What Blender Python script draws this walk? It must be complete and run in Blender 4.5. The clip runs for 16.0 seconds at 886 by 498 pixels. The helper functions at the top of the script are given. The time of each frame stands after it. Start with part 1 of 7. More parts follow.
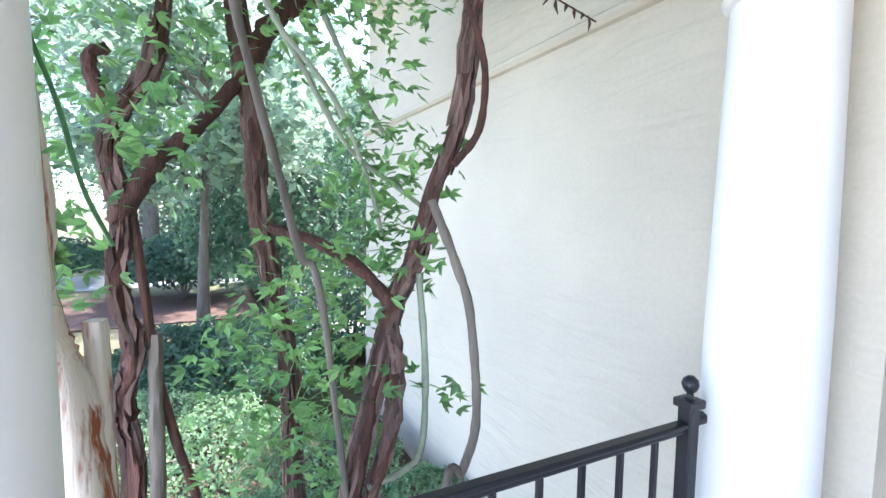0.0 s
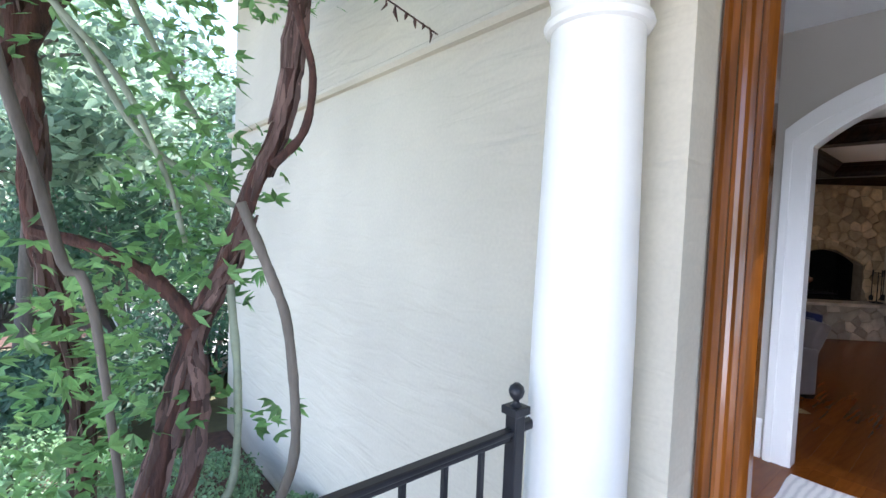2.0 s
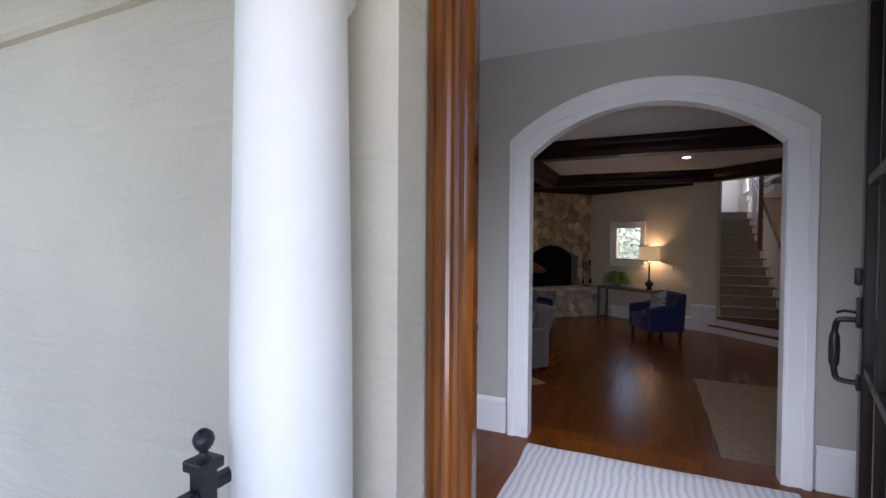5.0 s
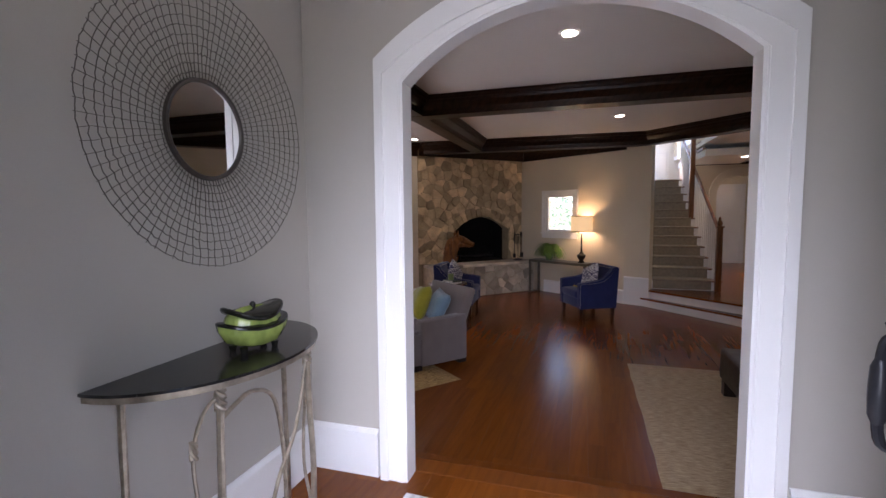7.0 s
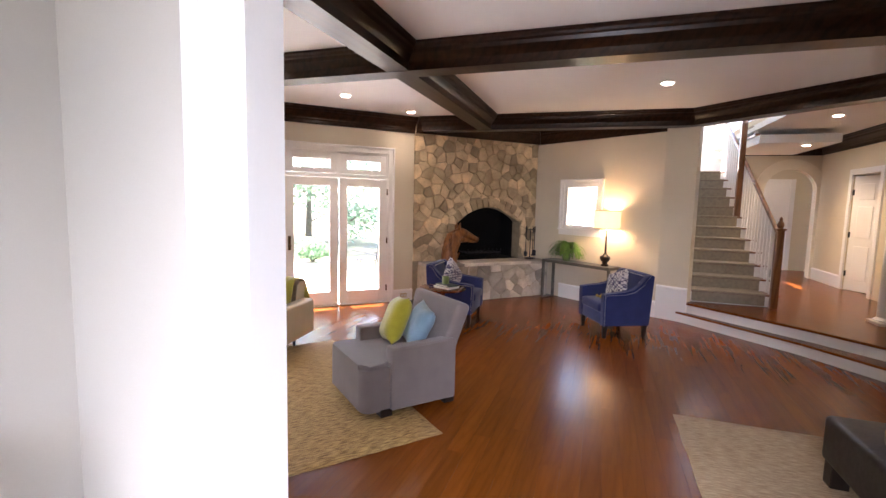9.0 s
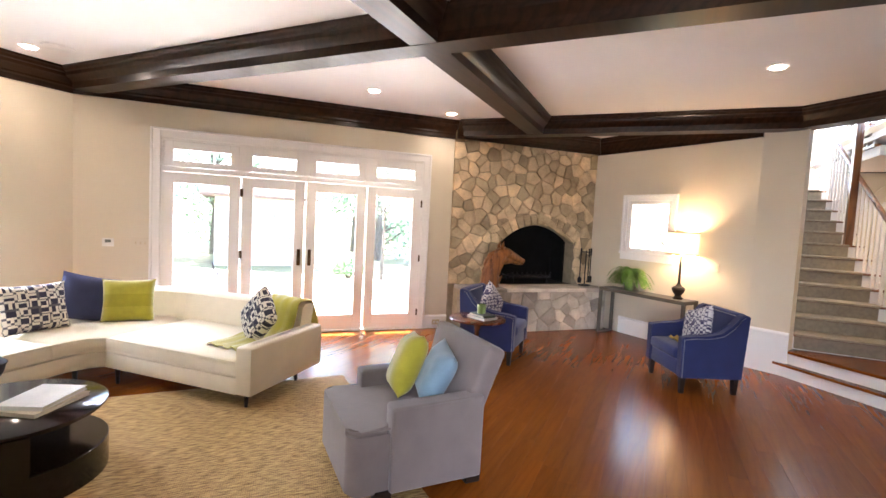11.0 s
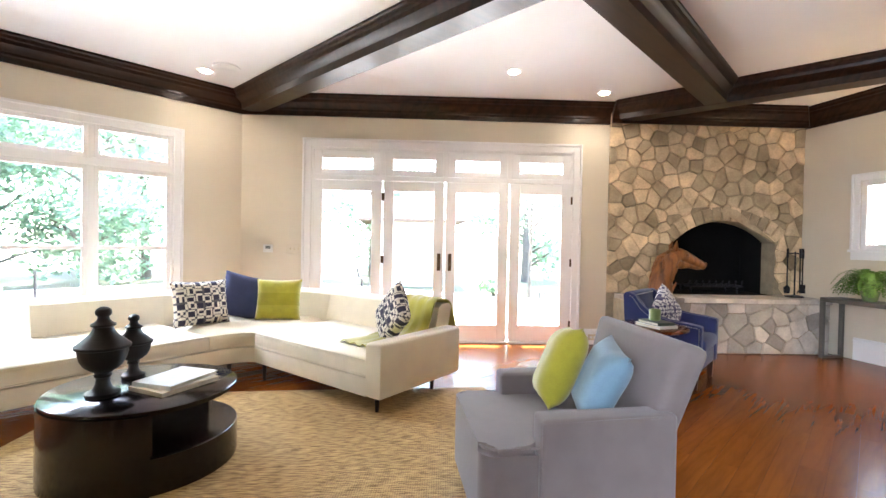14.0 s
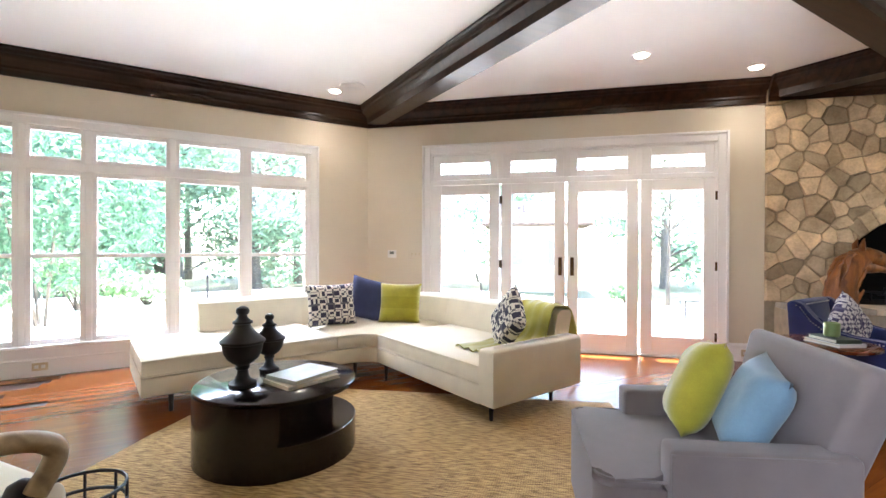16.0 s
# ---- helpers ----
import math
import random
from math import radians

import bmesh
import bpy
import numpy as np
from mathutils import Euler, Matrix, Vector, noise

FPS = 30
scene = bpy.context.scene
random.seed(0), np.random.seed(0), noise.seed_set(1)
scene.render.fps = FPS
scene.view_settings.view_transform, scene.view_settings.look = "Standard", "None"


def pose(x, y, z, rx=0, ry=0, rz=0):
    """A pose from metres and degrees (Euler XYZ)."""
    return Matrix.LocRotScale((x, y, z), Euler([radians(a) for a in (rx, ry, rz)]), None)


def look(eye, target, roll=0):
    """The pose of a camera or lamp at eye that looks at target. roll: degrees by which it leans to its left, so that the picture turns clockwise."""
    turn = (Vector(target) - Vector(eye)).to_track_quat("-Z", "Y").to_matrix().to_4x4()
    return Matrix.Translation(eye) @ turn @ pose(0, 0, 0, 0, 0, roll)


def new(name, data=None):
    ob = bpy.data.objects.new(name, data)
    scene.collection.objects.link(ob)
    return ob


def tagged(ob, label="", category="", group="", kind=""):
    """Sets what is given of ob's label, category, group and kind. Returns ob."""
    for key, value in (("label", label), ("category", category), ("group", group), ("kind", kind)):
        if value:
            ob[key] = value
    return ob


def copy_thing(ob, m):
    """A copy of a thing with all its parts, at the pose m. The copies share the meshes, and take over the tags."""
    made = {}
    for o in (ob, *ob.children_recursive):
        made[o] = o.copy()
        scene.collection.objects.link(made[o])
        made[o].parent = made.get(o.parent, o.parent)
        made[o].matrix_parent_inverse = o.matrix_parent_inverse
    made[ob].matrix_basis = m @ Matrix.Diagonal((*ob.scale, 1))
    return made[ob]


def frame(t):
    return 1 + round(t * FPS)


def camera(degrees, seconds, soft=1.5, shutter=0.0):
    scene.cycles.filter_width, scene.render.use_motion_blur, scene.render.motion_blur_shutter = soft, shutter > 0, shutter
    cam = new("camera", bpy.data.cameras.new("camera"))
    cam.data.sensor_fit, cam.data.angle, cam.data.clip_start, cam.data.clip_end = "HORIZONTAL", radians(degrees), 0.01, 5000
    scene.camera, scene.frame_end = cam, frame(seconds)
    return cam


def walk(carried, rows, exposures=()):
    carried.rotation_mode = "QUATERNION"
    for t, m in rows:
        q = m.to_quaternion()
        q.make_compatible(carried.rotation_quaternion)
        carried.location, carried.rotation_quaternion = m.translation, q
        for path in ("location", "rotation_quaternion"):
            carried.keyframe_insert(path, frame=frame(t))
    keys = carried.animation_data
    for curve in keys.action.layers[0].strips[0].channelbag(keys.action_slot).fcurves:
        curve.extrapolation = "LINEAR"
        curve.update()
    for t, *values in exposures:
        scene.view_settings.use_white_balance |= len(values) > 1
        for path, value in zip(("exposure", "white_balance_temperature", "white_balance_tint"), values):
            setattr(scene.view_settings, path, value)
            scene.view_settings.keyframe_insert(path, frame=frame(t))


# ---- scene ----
cam = camera(88.0, 16.0)
PATH = [
    (0, (0.459, 0.547, 1.769), (1.358, 2.326, 1.608), 0.9),
    (0.5, (0.507, 0.529, 1.765), (1.479, 2.27, 1.612), 1.2),
    (1, (0.564, 0.512, 1.75), (1.622, 2.205, 1.63), 1.6),
    (1.5, (0.599, 0.509, 1.761), (1.774, 2.123, 1.646), 2.0),
    (2, (0.639, 0.504, 1.759), (1.929, 2.029, 1.667), 2.2),
    (2.5, (0.672, 0.494, 1.766), (2.078, 1.915, 1.69), 2.3),
    (3, (0.701, 0.499, 1.767), (2.222, 1.796, 1.71), 2.3),
    (3.5, (0.737, 0.505, 1.764), (2.354, 1.681, 1.726), 1.9),
    (4, (0.78, 0.513, 1.753), (2.483, 1.562, 1.725), 1.3),
    (4.5, (0.829, 0.487, 1.755), (2.599, 1.419, 1.724), 0.8),
    (5, (0.947, 0.452, 1.747), (2.774, 1.266, 1.706), 0.4),
    (7.5, (2.459, 0.369, 1.701), (4.369, 0.936, 1.527), -0.2),
    (8, (2.822, 0.43, 1.696), (4.73, 0.999, 1.502), 0.4),
    (8.5, (3.164, 0.477, 1.705), (5.062, 1.075, 1.504), 0.8),
    (9, (3.469, 0.555, 1.704), (5.356, 1.188, 1.502), 1.4),
    (11.5, (4.604, 0.785, 1.56), (6.384, 1.692, 1.456), 2.9),
    (12, (4.724, 0.822, 1.472), (6.46, 1.811, 1.382), 2.6),
    (12.5, (4.805, 0.873, 1.438), (6.491, 1.946, 1.357), 2.3),
    (13, (4.845, 0.915, 1.412), (6.471, 2.079, 1.351), 1.9),
    (13.5, (4.899, 0.978, 1.34), (6.456, 2.233, 1.305), 1.5),
    (14, (4.99, 1.048, 1.275), (6.45, 2.415, 1.249), 1.1),
    (14.5, (5.07, 1.058, 1.27), (6.418, 2.534, 1.238), 0.7),
    (15, (5.118, 1.053, 1.269), (6.354, 2.625, 1.244), 0.4),
    (15.5, (5.131, 1.043, 1.273), (6.262, 2.693, 1.254), 0.1),
    (16, (5.142, 1.072, 1.257), (6.177, 2.783, 1.249), 0.2),
]
EXPOSURES = [(0, 2.45, 5900, 17), (1.5, 2.33, 5850, 17), (2.5, 2.05, 5900, 19), (3.5, 1.82, 5950, 21), (4.5, 1.74, 5950, 22), (5.0, 1.74, 5950, 22), (7.5, 3.05, 6250, 27), (9.0, 4.0, 6400, 25), (11.5, 4.55, 6200, 18), (12.5, 4.65, 6000, 16), (14.5, 4.62, 5900, 13), (16, 4.36, 5850, 14)]
walk(cam, [(t, look(eye, target, roll)) for t, eye, target, roll in PATH], EXPOSURES)

# ---------- light and exposure ----------
world = bpy.data.worlds.new("sky_world")
scene.world = world
world.use_nodes = True
wn = world.node_tree.nodes
sky = wn.new("ShaderNodeTexSky")
sky.sky_type, sky.sun_disc = "NISHITA", False
SUN_EL, SUN_AZ = radians(58), radians(42)
sky.sun_elevation, sky.sun_rotation = SUN_EL, SUN_AZ
world.node_tree.links.new(sky.outputs[0], wn["Background"].inputs[0])
wn["Background"].inputs[1].default_value = 0.15
sun_data = bpy.data.lights.new("sun", "SUN")
sun_data.energy, sun_data.angle, sun_data.color = 4.2, radians(1.0), (1, 0.95, 0.86)
sun = new("sun", sun_data)
sun.matrix_world = look((0, 0, 30), (-30 * math.sin(SUN_AZ) / math.tan(SUN_EL), -30 * math.cos(SUN_AZ) / math.tan(SUN_EL), 0))


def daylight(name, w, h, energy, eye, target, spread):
    """An added area lamp that stands in for the sky's light."""
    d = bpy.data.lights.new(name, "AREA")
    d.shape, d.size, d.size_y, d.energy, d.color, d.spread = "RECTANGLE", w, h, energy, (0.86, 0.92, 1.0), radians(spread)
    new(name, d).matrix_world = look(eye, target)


# added lamp in the doorway, tilted down to brighten the foyer
daylight("front_door_sky_lamp", 1.0, 2.3, 4.4, (2.14, 0.43, 1.5), (3.8, 0.62, 0.4), 85)
# unseen fill lamp behind the camera, brightens the porch wall and column
daylight("porch_fill_lamp", 4.2, 1.8, 27.0, (-1.5, 1.5, 0.7), (2.0, 2.2, 0.5), 170)
# added lamps outside, above the line of sight, to strengthen the window light
daylight("window_sky_lamp", 3.2, 0.9, 42.0, (5.1, 7.65, 2.98), (5.6, 4.6, 0.3), 170)
daylight("patio_door_sky_lamp", 3.2, 0.8, 24.0, (9.85, 5.65, 3.1), (7.9, 3.7, 0.2), 170)


# ---------- materials ----------
def material(name, colour, rough=0.6, vary=0.12, scale=6.0, bump=0.0, fine=80.0, metal=0.0, coat=0.0, stretch=(1, 1, 1), colour2=None, spread=0.0, sheen=0.0):
    """A surface with large and small variation; spread shifts each object or piece."""
    m = bpy.data.materials.new(name)
    m.use_nodes = True
    nt = m.node_tree
    b = nt.nodes["Principled BSDF"]
    co = nt.nodes.new("ShaderNodeTexCoord")
    mp = nt.nodes.new("ShaderNodeMapping")
    mp.inputs["Scale"].default_value = stretch
    nt.links.new(co.outputs["Object"], mp.inputs[0])
    big, small = nt.nodes.new("ShaderNodeTexNoise"), nt.nodes.new("ShaderNodeTexNoise")
    big.inputs["Scale"].default_value, big.inputs["Detail"].default_value = scale, 5
    small.inputs["Scale"].default_value, small.inputs["Detail"].default_value = fine, 4
    for n in (big, small):
        nt.links.new(mp.outputs[0], n.inputs["Vector"])
    mixn = nt.nodes.new("ShaderNodeMath")
    mixn.operation = "MULTIPLY_ADD"
    nt.links.new(small.outputs[0], mixn.inputs[0])
    mixn.inputs[1].default_value = 0.35
    nt.links.new(big.outputs[0], mixn.inputs[2])
    ramp = nt.nodes.new("ShaderNodeValToRGB")
    c2 = colour2 or tuple(c * (1 - 2 * vary) for c in colour)
    c1 = colour if colour2 else tuple(min(1, c * (1 + vary)) for c in colour)
    ramp.color_ramp.elements[0].position, ramp.color_ramp.elements[0].color = 0.4, (*c2, 1)
    ramp.color_ramp.elements[1].position, ramp.color_ramp.elements[1].color = 0.95, (*c1, 1)
    nt.links.new(mixn.outputs[0], ramp.inputs[0])
    out = ramp.outputs[0]
    if spread:
        info = nt.nodes.new("ShaderNodeObjectInfo")
        geo = nt.nodes.new("ShaderNodeNewGeometry")
        add = nt.nodes.new("ShaderNodeMath")
        add.operation = "ADD"
        nt.links.new(info.outputs["Random"], add.inputs[0])
        nt.links.new(geo.outputs["Random Per Island"], add.inputs[1])
        fr = nt.nodes.new("ShaderNodeMath")
        fr.operation = "FRACT"
        nt.links.new(add.outputs[0], fr.inputs[0])
        rng = nt.nodes.new("ShaderNodeMapRange")
        rng.inputs[3].default_value, rng.inputs[4].default_value = 1 - spread, 1 + spread
        nt.links.new(fr.outputs[0], rng.inputs[0])
        hsv = nt.nodes.new("ShaderNodeHueSaturation")
        nt.links.new(rng.outputs[0], hsv.inputs["Value"])
        nt.links.new(out, hsv.inputs["Color"])
        out = hsv.outputs[0]
    nt.links.new(out, b.inputs["Base Color"])
    rr = nt.nodes.new("ShaderNodeMapRange")
    rr.inputs[3].default_value, rr.inputs[4].default_value = max(0.02, rough - 0.08), min(1, rough + 0.08)
    nt.links.new(big.outputs[0], rr.inputs[0])
    nt.links.new(rr.outputs[0], b.inputs["Roughness"])
    b.inputs["Metallic"].default_value, b.inputs["Coat Weight"].default_value = metal, coat
    b.inputs["Coat Roughness"].default_value = 0.12
    b.inputs["Sheen Weight"].default_value = sheen
    if sheen or max(colour) < 0.035:
        b.inputs["Specular IOR Level"].default_value = 0.22
    if bump:
        bp = nt.nodes.new("ShaderNodeBump")
        bp.inputs["Strength"].default_value, bp.inputs["Distance"].default_value = bump, 0.01
        nt.links.new(mixn.outputs[0], bp.inputs["Height"])
        nt.links.new(bp.outputs[0], b.inputs["Normal"])
    return m


def glow(name, colour, strength, base=(0.8, 0.8, 0.8)):
    m = bpy.data.materials.new(name)
    m.use_nodes = True
    b = m.node_tree.nodes["Principled BSDF"]
    b.inputs["Base Color"].default_value = (*base, 1)
    b.inputs["Emission Color"].default_value, b.inputs["Emission Strength"].default_value = (*colour, 1), strength
    return m


def window_glass():
    m = bpy.data.materials.new("window_glass")
    m.use_nodes = True
    nt = m.node_tree
    clear, gloss = nt.nodes.new("ShaderNodeBsdfTransparent"), nt.nodes.new("ShaderNodeBsdfGlossy")
    gloss.inputs["Roughness"].default_value = 0.03
    mix, fres = nt.nodes.new("ShaderNodeMixShader"), nt.nodes.new("ShaderNodeFresnel")
    fres.inputs[0].default_value = 1.3
    nt.links.new(fres.outputs[0], mix.inputs[0])
    nt.links.new(clear.outputs[0], mix.inputs[1])
    nt.links.new(gloss.outputs[0], mix.inputs[2])
    nt.links.new(mix.outputs[0], nt.nodes["Material Output"].inputs[0])
    return m


def wood(name, light, dark, rough=0.35, axis=0, coat=0.3, spread=0.0, ring=14.0, figure=0.75, lines=0.55):
    """Timber with long grain along one axis."""
    stretch = [9.0, 9.0, 9.0]
    stretch[axis] = 0.7
    m = material(name, light, rough, scale=1.6, fine=ring, bump=0.06, coat=coat, stretch=tuple(stretch), colour2=dark, spread=spread)
    nt = m.node_tree
    b = nt.nodes["Principled BSDF"]
    src = b.inputs["Base Color"].links[0].from_socket
    co, mp, wv, rp, mx = (nt.nodes.new("ShaderNode" + k) for k in ("TexCoord", "Mapping", "TexWave", "ValToRGB", "MixRGB"))
    stretch = [11.0, 11.0, 11.0]
    stretch[axis] = 1.1
    mp.inputs["Scale"].default_value = stretch
    info, comb = nt.nodes.new("ShaderNodeObjectInfo"), nt.nodes.new("ShaderNodeCombineXYZ")
    shift = nt.nodes.new("ShaderNodeMath")
    shift.operation = "MULTIPLY"
    shift.inputs[1].default_value = 37.0
    nt.links.new(info.outputs["Random"], shift.inputs[0])
    for k in range(3):
        nt.links.new(shift.outputs[0], comb.inputs[k])
    nt.links.new(co.outputs["Object"], mp.inputs["Vector"])
    nt.links.new(comb.outputs[0], mp.inputs["Location"])
    nt.links.new(mp.outputs[0], wv.inputs["Vector"])
    wv.wave_type, wv.bands_direction = "BANDS", "DIAGONAL"
    wv.inputs["Scale"].default_value, wv.inputs["Distortion"].default_value = lines, 9.0
    wv.inputs["Detail"].default_value, wv.inputs["Detail Scale"].default_value = 3.0, 0.8
    rp.color_ramp.elements[0].position, rp.color_ramp.elements[0].color = 0.0, (0.55, 0.5, 0.45, 1)
    rp.color_ramp.elements[1].position, rp.color_ramp.elements[1].color = 0.45, (1, 1, 1, 1)
    nt.links.new(wv.outputs[0], rp.inputs[0])
    mx.blend_type, mx.inputs[0].default_value = "MULTIPLY", figure
    nt.links.new(src, mx.inputs[1])
    nt.links.new(rp.outputs[0], mx.inputs[2])
    nt.links.new(mx.outputs[0], b.inputs["Base Color"])
    return m


M_WALL = material("wall_paint_greige", (0.64, 0.57, 0.44), 0.8, 0.03, 1.5, 0.03, 220)
M_WALL_COOL = material("foyer_wall_paint", (0.46, 0.43, 0.38), 0.8, 0.03, 1.5, 0.03, 220)
M_WHITE = material("white_trim_paint", (0.80, 0.79, 0.77), 0.35, 0.02, 3, 0.02, 120)
M_CEIL = material("ceiling_paint", (0.78, 0.77, 0.75), 0.9, 0.02, 1.2, 0.02, 200)
M_BEAM = wood("dark_beam_wood", (0.036, 0.015, 0.0062), (0.012, 0.005, 0.0022), 0.34, 0, 0.08)
M_BEAM.node_tree.nodes["Principled BSDF"].inputs["Specular IOR Level"].default_value = 0.2
M_FLOOR = wood("oak_floor_stain", (0.200, 0.056, 0.0071), (0.138, 0.037, 0.0045), 0.25, 0, 0.04, 0.14, figure=0.22, lines=1.0)
for socket in ("Normal", "Roughness"):
    M_FLOOR.node_tree.links.remove(M_FLOOR.node_tree.nodes["Principled BSDF"].inputs[socket].links[0])
M_FLOOR.node_tree.nodes["Principled BSDF"].inputs["Roughness"].default_value = 0.25
M_FLOOR.node_tree.nodes["Principled BSDF"].inputs["Specular IOR Level"].default_value = 0.17
M_DOORWOOD = wood("front_door_wood", (0.21, 0.066, 0.008), (0.075, 0.02, 0.003), 0.2, 2, 0.5)
M_DARKWOOD = wood("dark_door_wood", (0.022, 0.011, 0.007), (0.009, 0.005, 0.003), 0.35, 2, 0.1)
M_RAILWOOD = wood("stair_rail_wood", (0.25, 0.10, 0.03), (0.12, 0.04, 0.012), 0.3, 2, 0.4)
M_STUCCO = material("cream_stucco", (0.58, 0.525, 0.42), 0.85, 0.09, 0.9, 0.12, 60)
nt = M_STUCCO.node_tree
co, mp, br, bmp = (nt.nodes.new("ShaderNode" + k) for k in ("TexCoord", "Mapping", "TexNoise", "Bump"))
mp.inputs["Scale"].default_value = (1.0, 1.8, 9.0)
nt.links.new(co.outputs["Object"], mp.inputs[0])
nt.links.new(mp.outputs[0], br.inputs["Vector"])
br.inputs["Scale"].default_value, br.inputs["Detail"].default_value, br.inputs["Distortion"].default_value = 1.1, 2.5, 0.7
bmp.inputs["Strength"].default_value, bmp.inputs["Distance"].default_value = 0.62, 0.03
nt.links.new(br.outputs[0], bmp.inputs["Height"])
old = nt.nodes["Principled BSDF"].inputs["Normal"].links[0].from_node
nt.links.new(old.outputs[0], bmp.inputs["Normal"])
nt.links.new(bmp.outputs[0], nt.nodes["Principled BSDF"].inputs["Normal"])
M_COLUMN = material("white_column_paint", (0.80, 0.77, 0.72), 0.45, 0.03, 2, 0.02, 90)
M_IRON = material("black_iron", (0.02, 0.02, 0.024), 0.42, 0.2, 8, 0.03, 120, coat=0.2)
M_GLASS = window_glass()


# ---------- mesh helpers ----------
def finish(bm, smooth=None):
    bmesh.ops.recalc_face_normals(bm, faces=bm.faces)
    if smooth is not None:
        lim = radians(smooth)
        for f in bm.faces:
            f.smooth = True
        for e in bm.edges:
            e.smooth = len(e.link_faces) == 2 and e.calc_face_angle(0) < lim
    return bm


def part(name, bm, mat, parent=None, label="", at=None, smooth=None, kind=""):
    """Links a bmesh as one mesh object, under parent if there is one."""
    me = bpy.data.meshes.new(name)
    finish(bm, smooth)
    bm.to_mesh(me)
    bm.free()
    me.materials.append(mat)
    ob = new(name, me)
    if at is not None:
        ob.matrix_world = at
    if parent:
        ob.parent = parent
    if label or kind:
        tagged(ob, label, kind=kind)
    return ob


def thing(name, label, category, at=None, group="", kind=""):
    """The empty at the base of a thing of several parts."""
    ob = new(name)
    ob.empty_display_size = 0.1
    if at is not None:
        ob.matrix_basis = at
    return tagged(ob, label, category, group, kind)


def box(bm, x0, x1, y0, y1, z0, z1, bevel=0.0, seg=2, m=None):
    vs = [bm.verts.new((x, y, z)) for z in (z0, z1) for x, y in ((x0, y0), (x1, y0), (x1, y1), (x0, y1))]
    fs = [bm.faces.new([vs[i] for i in f]) for f in ((3, 2, 1, 0), (4, 5, 6, 7), (0, 1, 5, 4), (1, 2, 6, 5), (2, 3, 7, 6), (3, 0, 4, 7))]
    if bevel:
        es = {e for f in fs for e in f.edges}
        r = bmesh.ops.bevel(bm, geom=list(es), offset=bevel, segments=seg, profile=0.5, affect="EDGES")
        vs = list({v for f in r["faces"] for v in f.verts} | {v for v in vs if v.is_valid})
    if m is not None:
        bmesh.ops.transform(bm, matrix=m, verts=[v for v in vs if v.is_valid])
    return bm


def boxes(*rows, bevel=0.0):
    bm = bmesh.new()
    for r in rows:
        box(bm, *r, bevel=bevel)
    return bm


def prism(bm, poly, z0, z1):
    """An upright prism over a plan polygon."""
    lo = [bm.verts.new((x, y, z0)) for x, y in poly]
    hi = [bm.verts.new((x, y, z1)) for x, y in poly]
    bm.faces.new(lo[::-1])
    bm.faces.new(hi)
    n = len(poly)
    for i in range(n):
        bm.faces.new((lo[i], lo[(i + 1) % n], hi[(i + 1) % n], hi[i]))
    return bm


def lathe(bm, profile, seg=24, centre=(0, 0, 0), m=None):
    """A turned body from (radius, height) rows."""
    rings = []
    for r, z in profile:
        rings.append([bm.verts.new((centre[0] + r * math.cos(2 * math.pi * k / seg), centre[1] + r * math.sin(2 * math.pi * k / seg), centre[2] + z)) for k in range(seg)])
    for a, b in zip(rings, rings[1:]):
        for k in range(seg):
            bm.faces.new((a[k], a[(k + 1) % seg], b[(k + 1) % seg], b[k]))
    bm.faces.new(rings[0][::-1])
    bm.faces.new(rings[-1])
    if m is not None:
        bmesh.ops.transform(bm, matrix=m, verts=[v for ring in rings for v in ring])
    return bm


def tube(bm, pts, radii, seg=8, wobble=0.0):
    """A closed tube along points, with a radius at each."""
    pts = [Vector(p) for p in pts]
    if not isinstance(radii, (list, tuple)):
        radii = [radii] * len(pts)
    rings, side = [], None
    for i, p in enumerate(pts):
        d = (pts[min(i + 1, len(pts) - 1)] - pts[max(i - 1, 0)]).normalized()
        side = d.orthogonal().normalized() if side is None else (side - side.dot(d) * d).normalized()
        up = d.cross(side)
        ring = []
        for k in range(seg):
            a = 2 * math.pi * k / seg
            r = radii[i] * (1 + wobble * random.uniform(-1, 1))
            ring.append(bm.verts.new(p + r * (math.cos(a) * side + math.sin(a) * up)))
        rings.append(ring)
    for a, b in zip(rings, rings[1:]):
        for k in range(seg):
            bm.faces.new((a[k], a[(k + 1) % seg], b[(k + 1) % seg], b[k]))
    bm.faces.new(rings[0][::-1])
    bm.faces.new(rings[-1])
    return bm


def curve_points(pts, n=8):
    """Points on a smooth line through pts."""
    pts = [Vector(p) for p in pts]
    ext = [pts[0] * 2 - pts[1]] + pts + [pts[-1] * 2 - pts[-2]]
    res = []
    for i in range(1, len(ext) - 2):
        p0, p1, p2, p3 = ext[i - 1:i + 3]
        for k in range(n):
            t = k / n
            res.append(0.5 * (2 * p1 + (p2 - p0) * t + (2 * p0 - 5 * p1 + 4 * p2 - p3) * t * t + (3 * p1 - p0 - 3 * p2 + p3) * t ** 3))
    return res + [pts[-1]]


def run(a, b):
    """The pose of a straight run from a to b in plan: x along it, y to its left."""
    return pose(a[0], a[1], 0, 0, 0, math.degrees(math.atan2(b[1] - a[1], b[0] - a[0]))), math.dist(a, b)


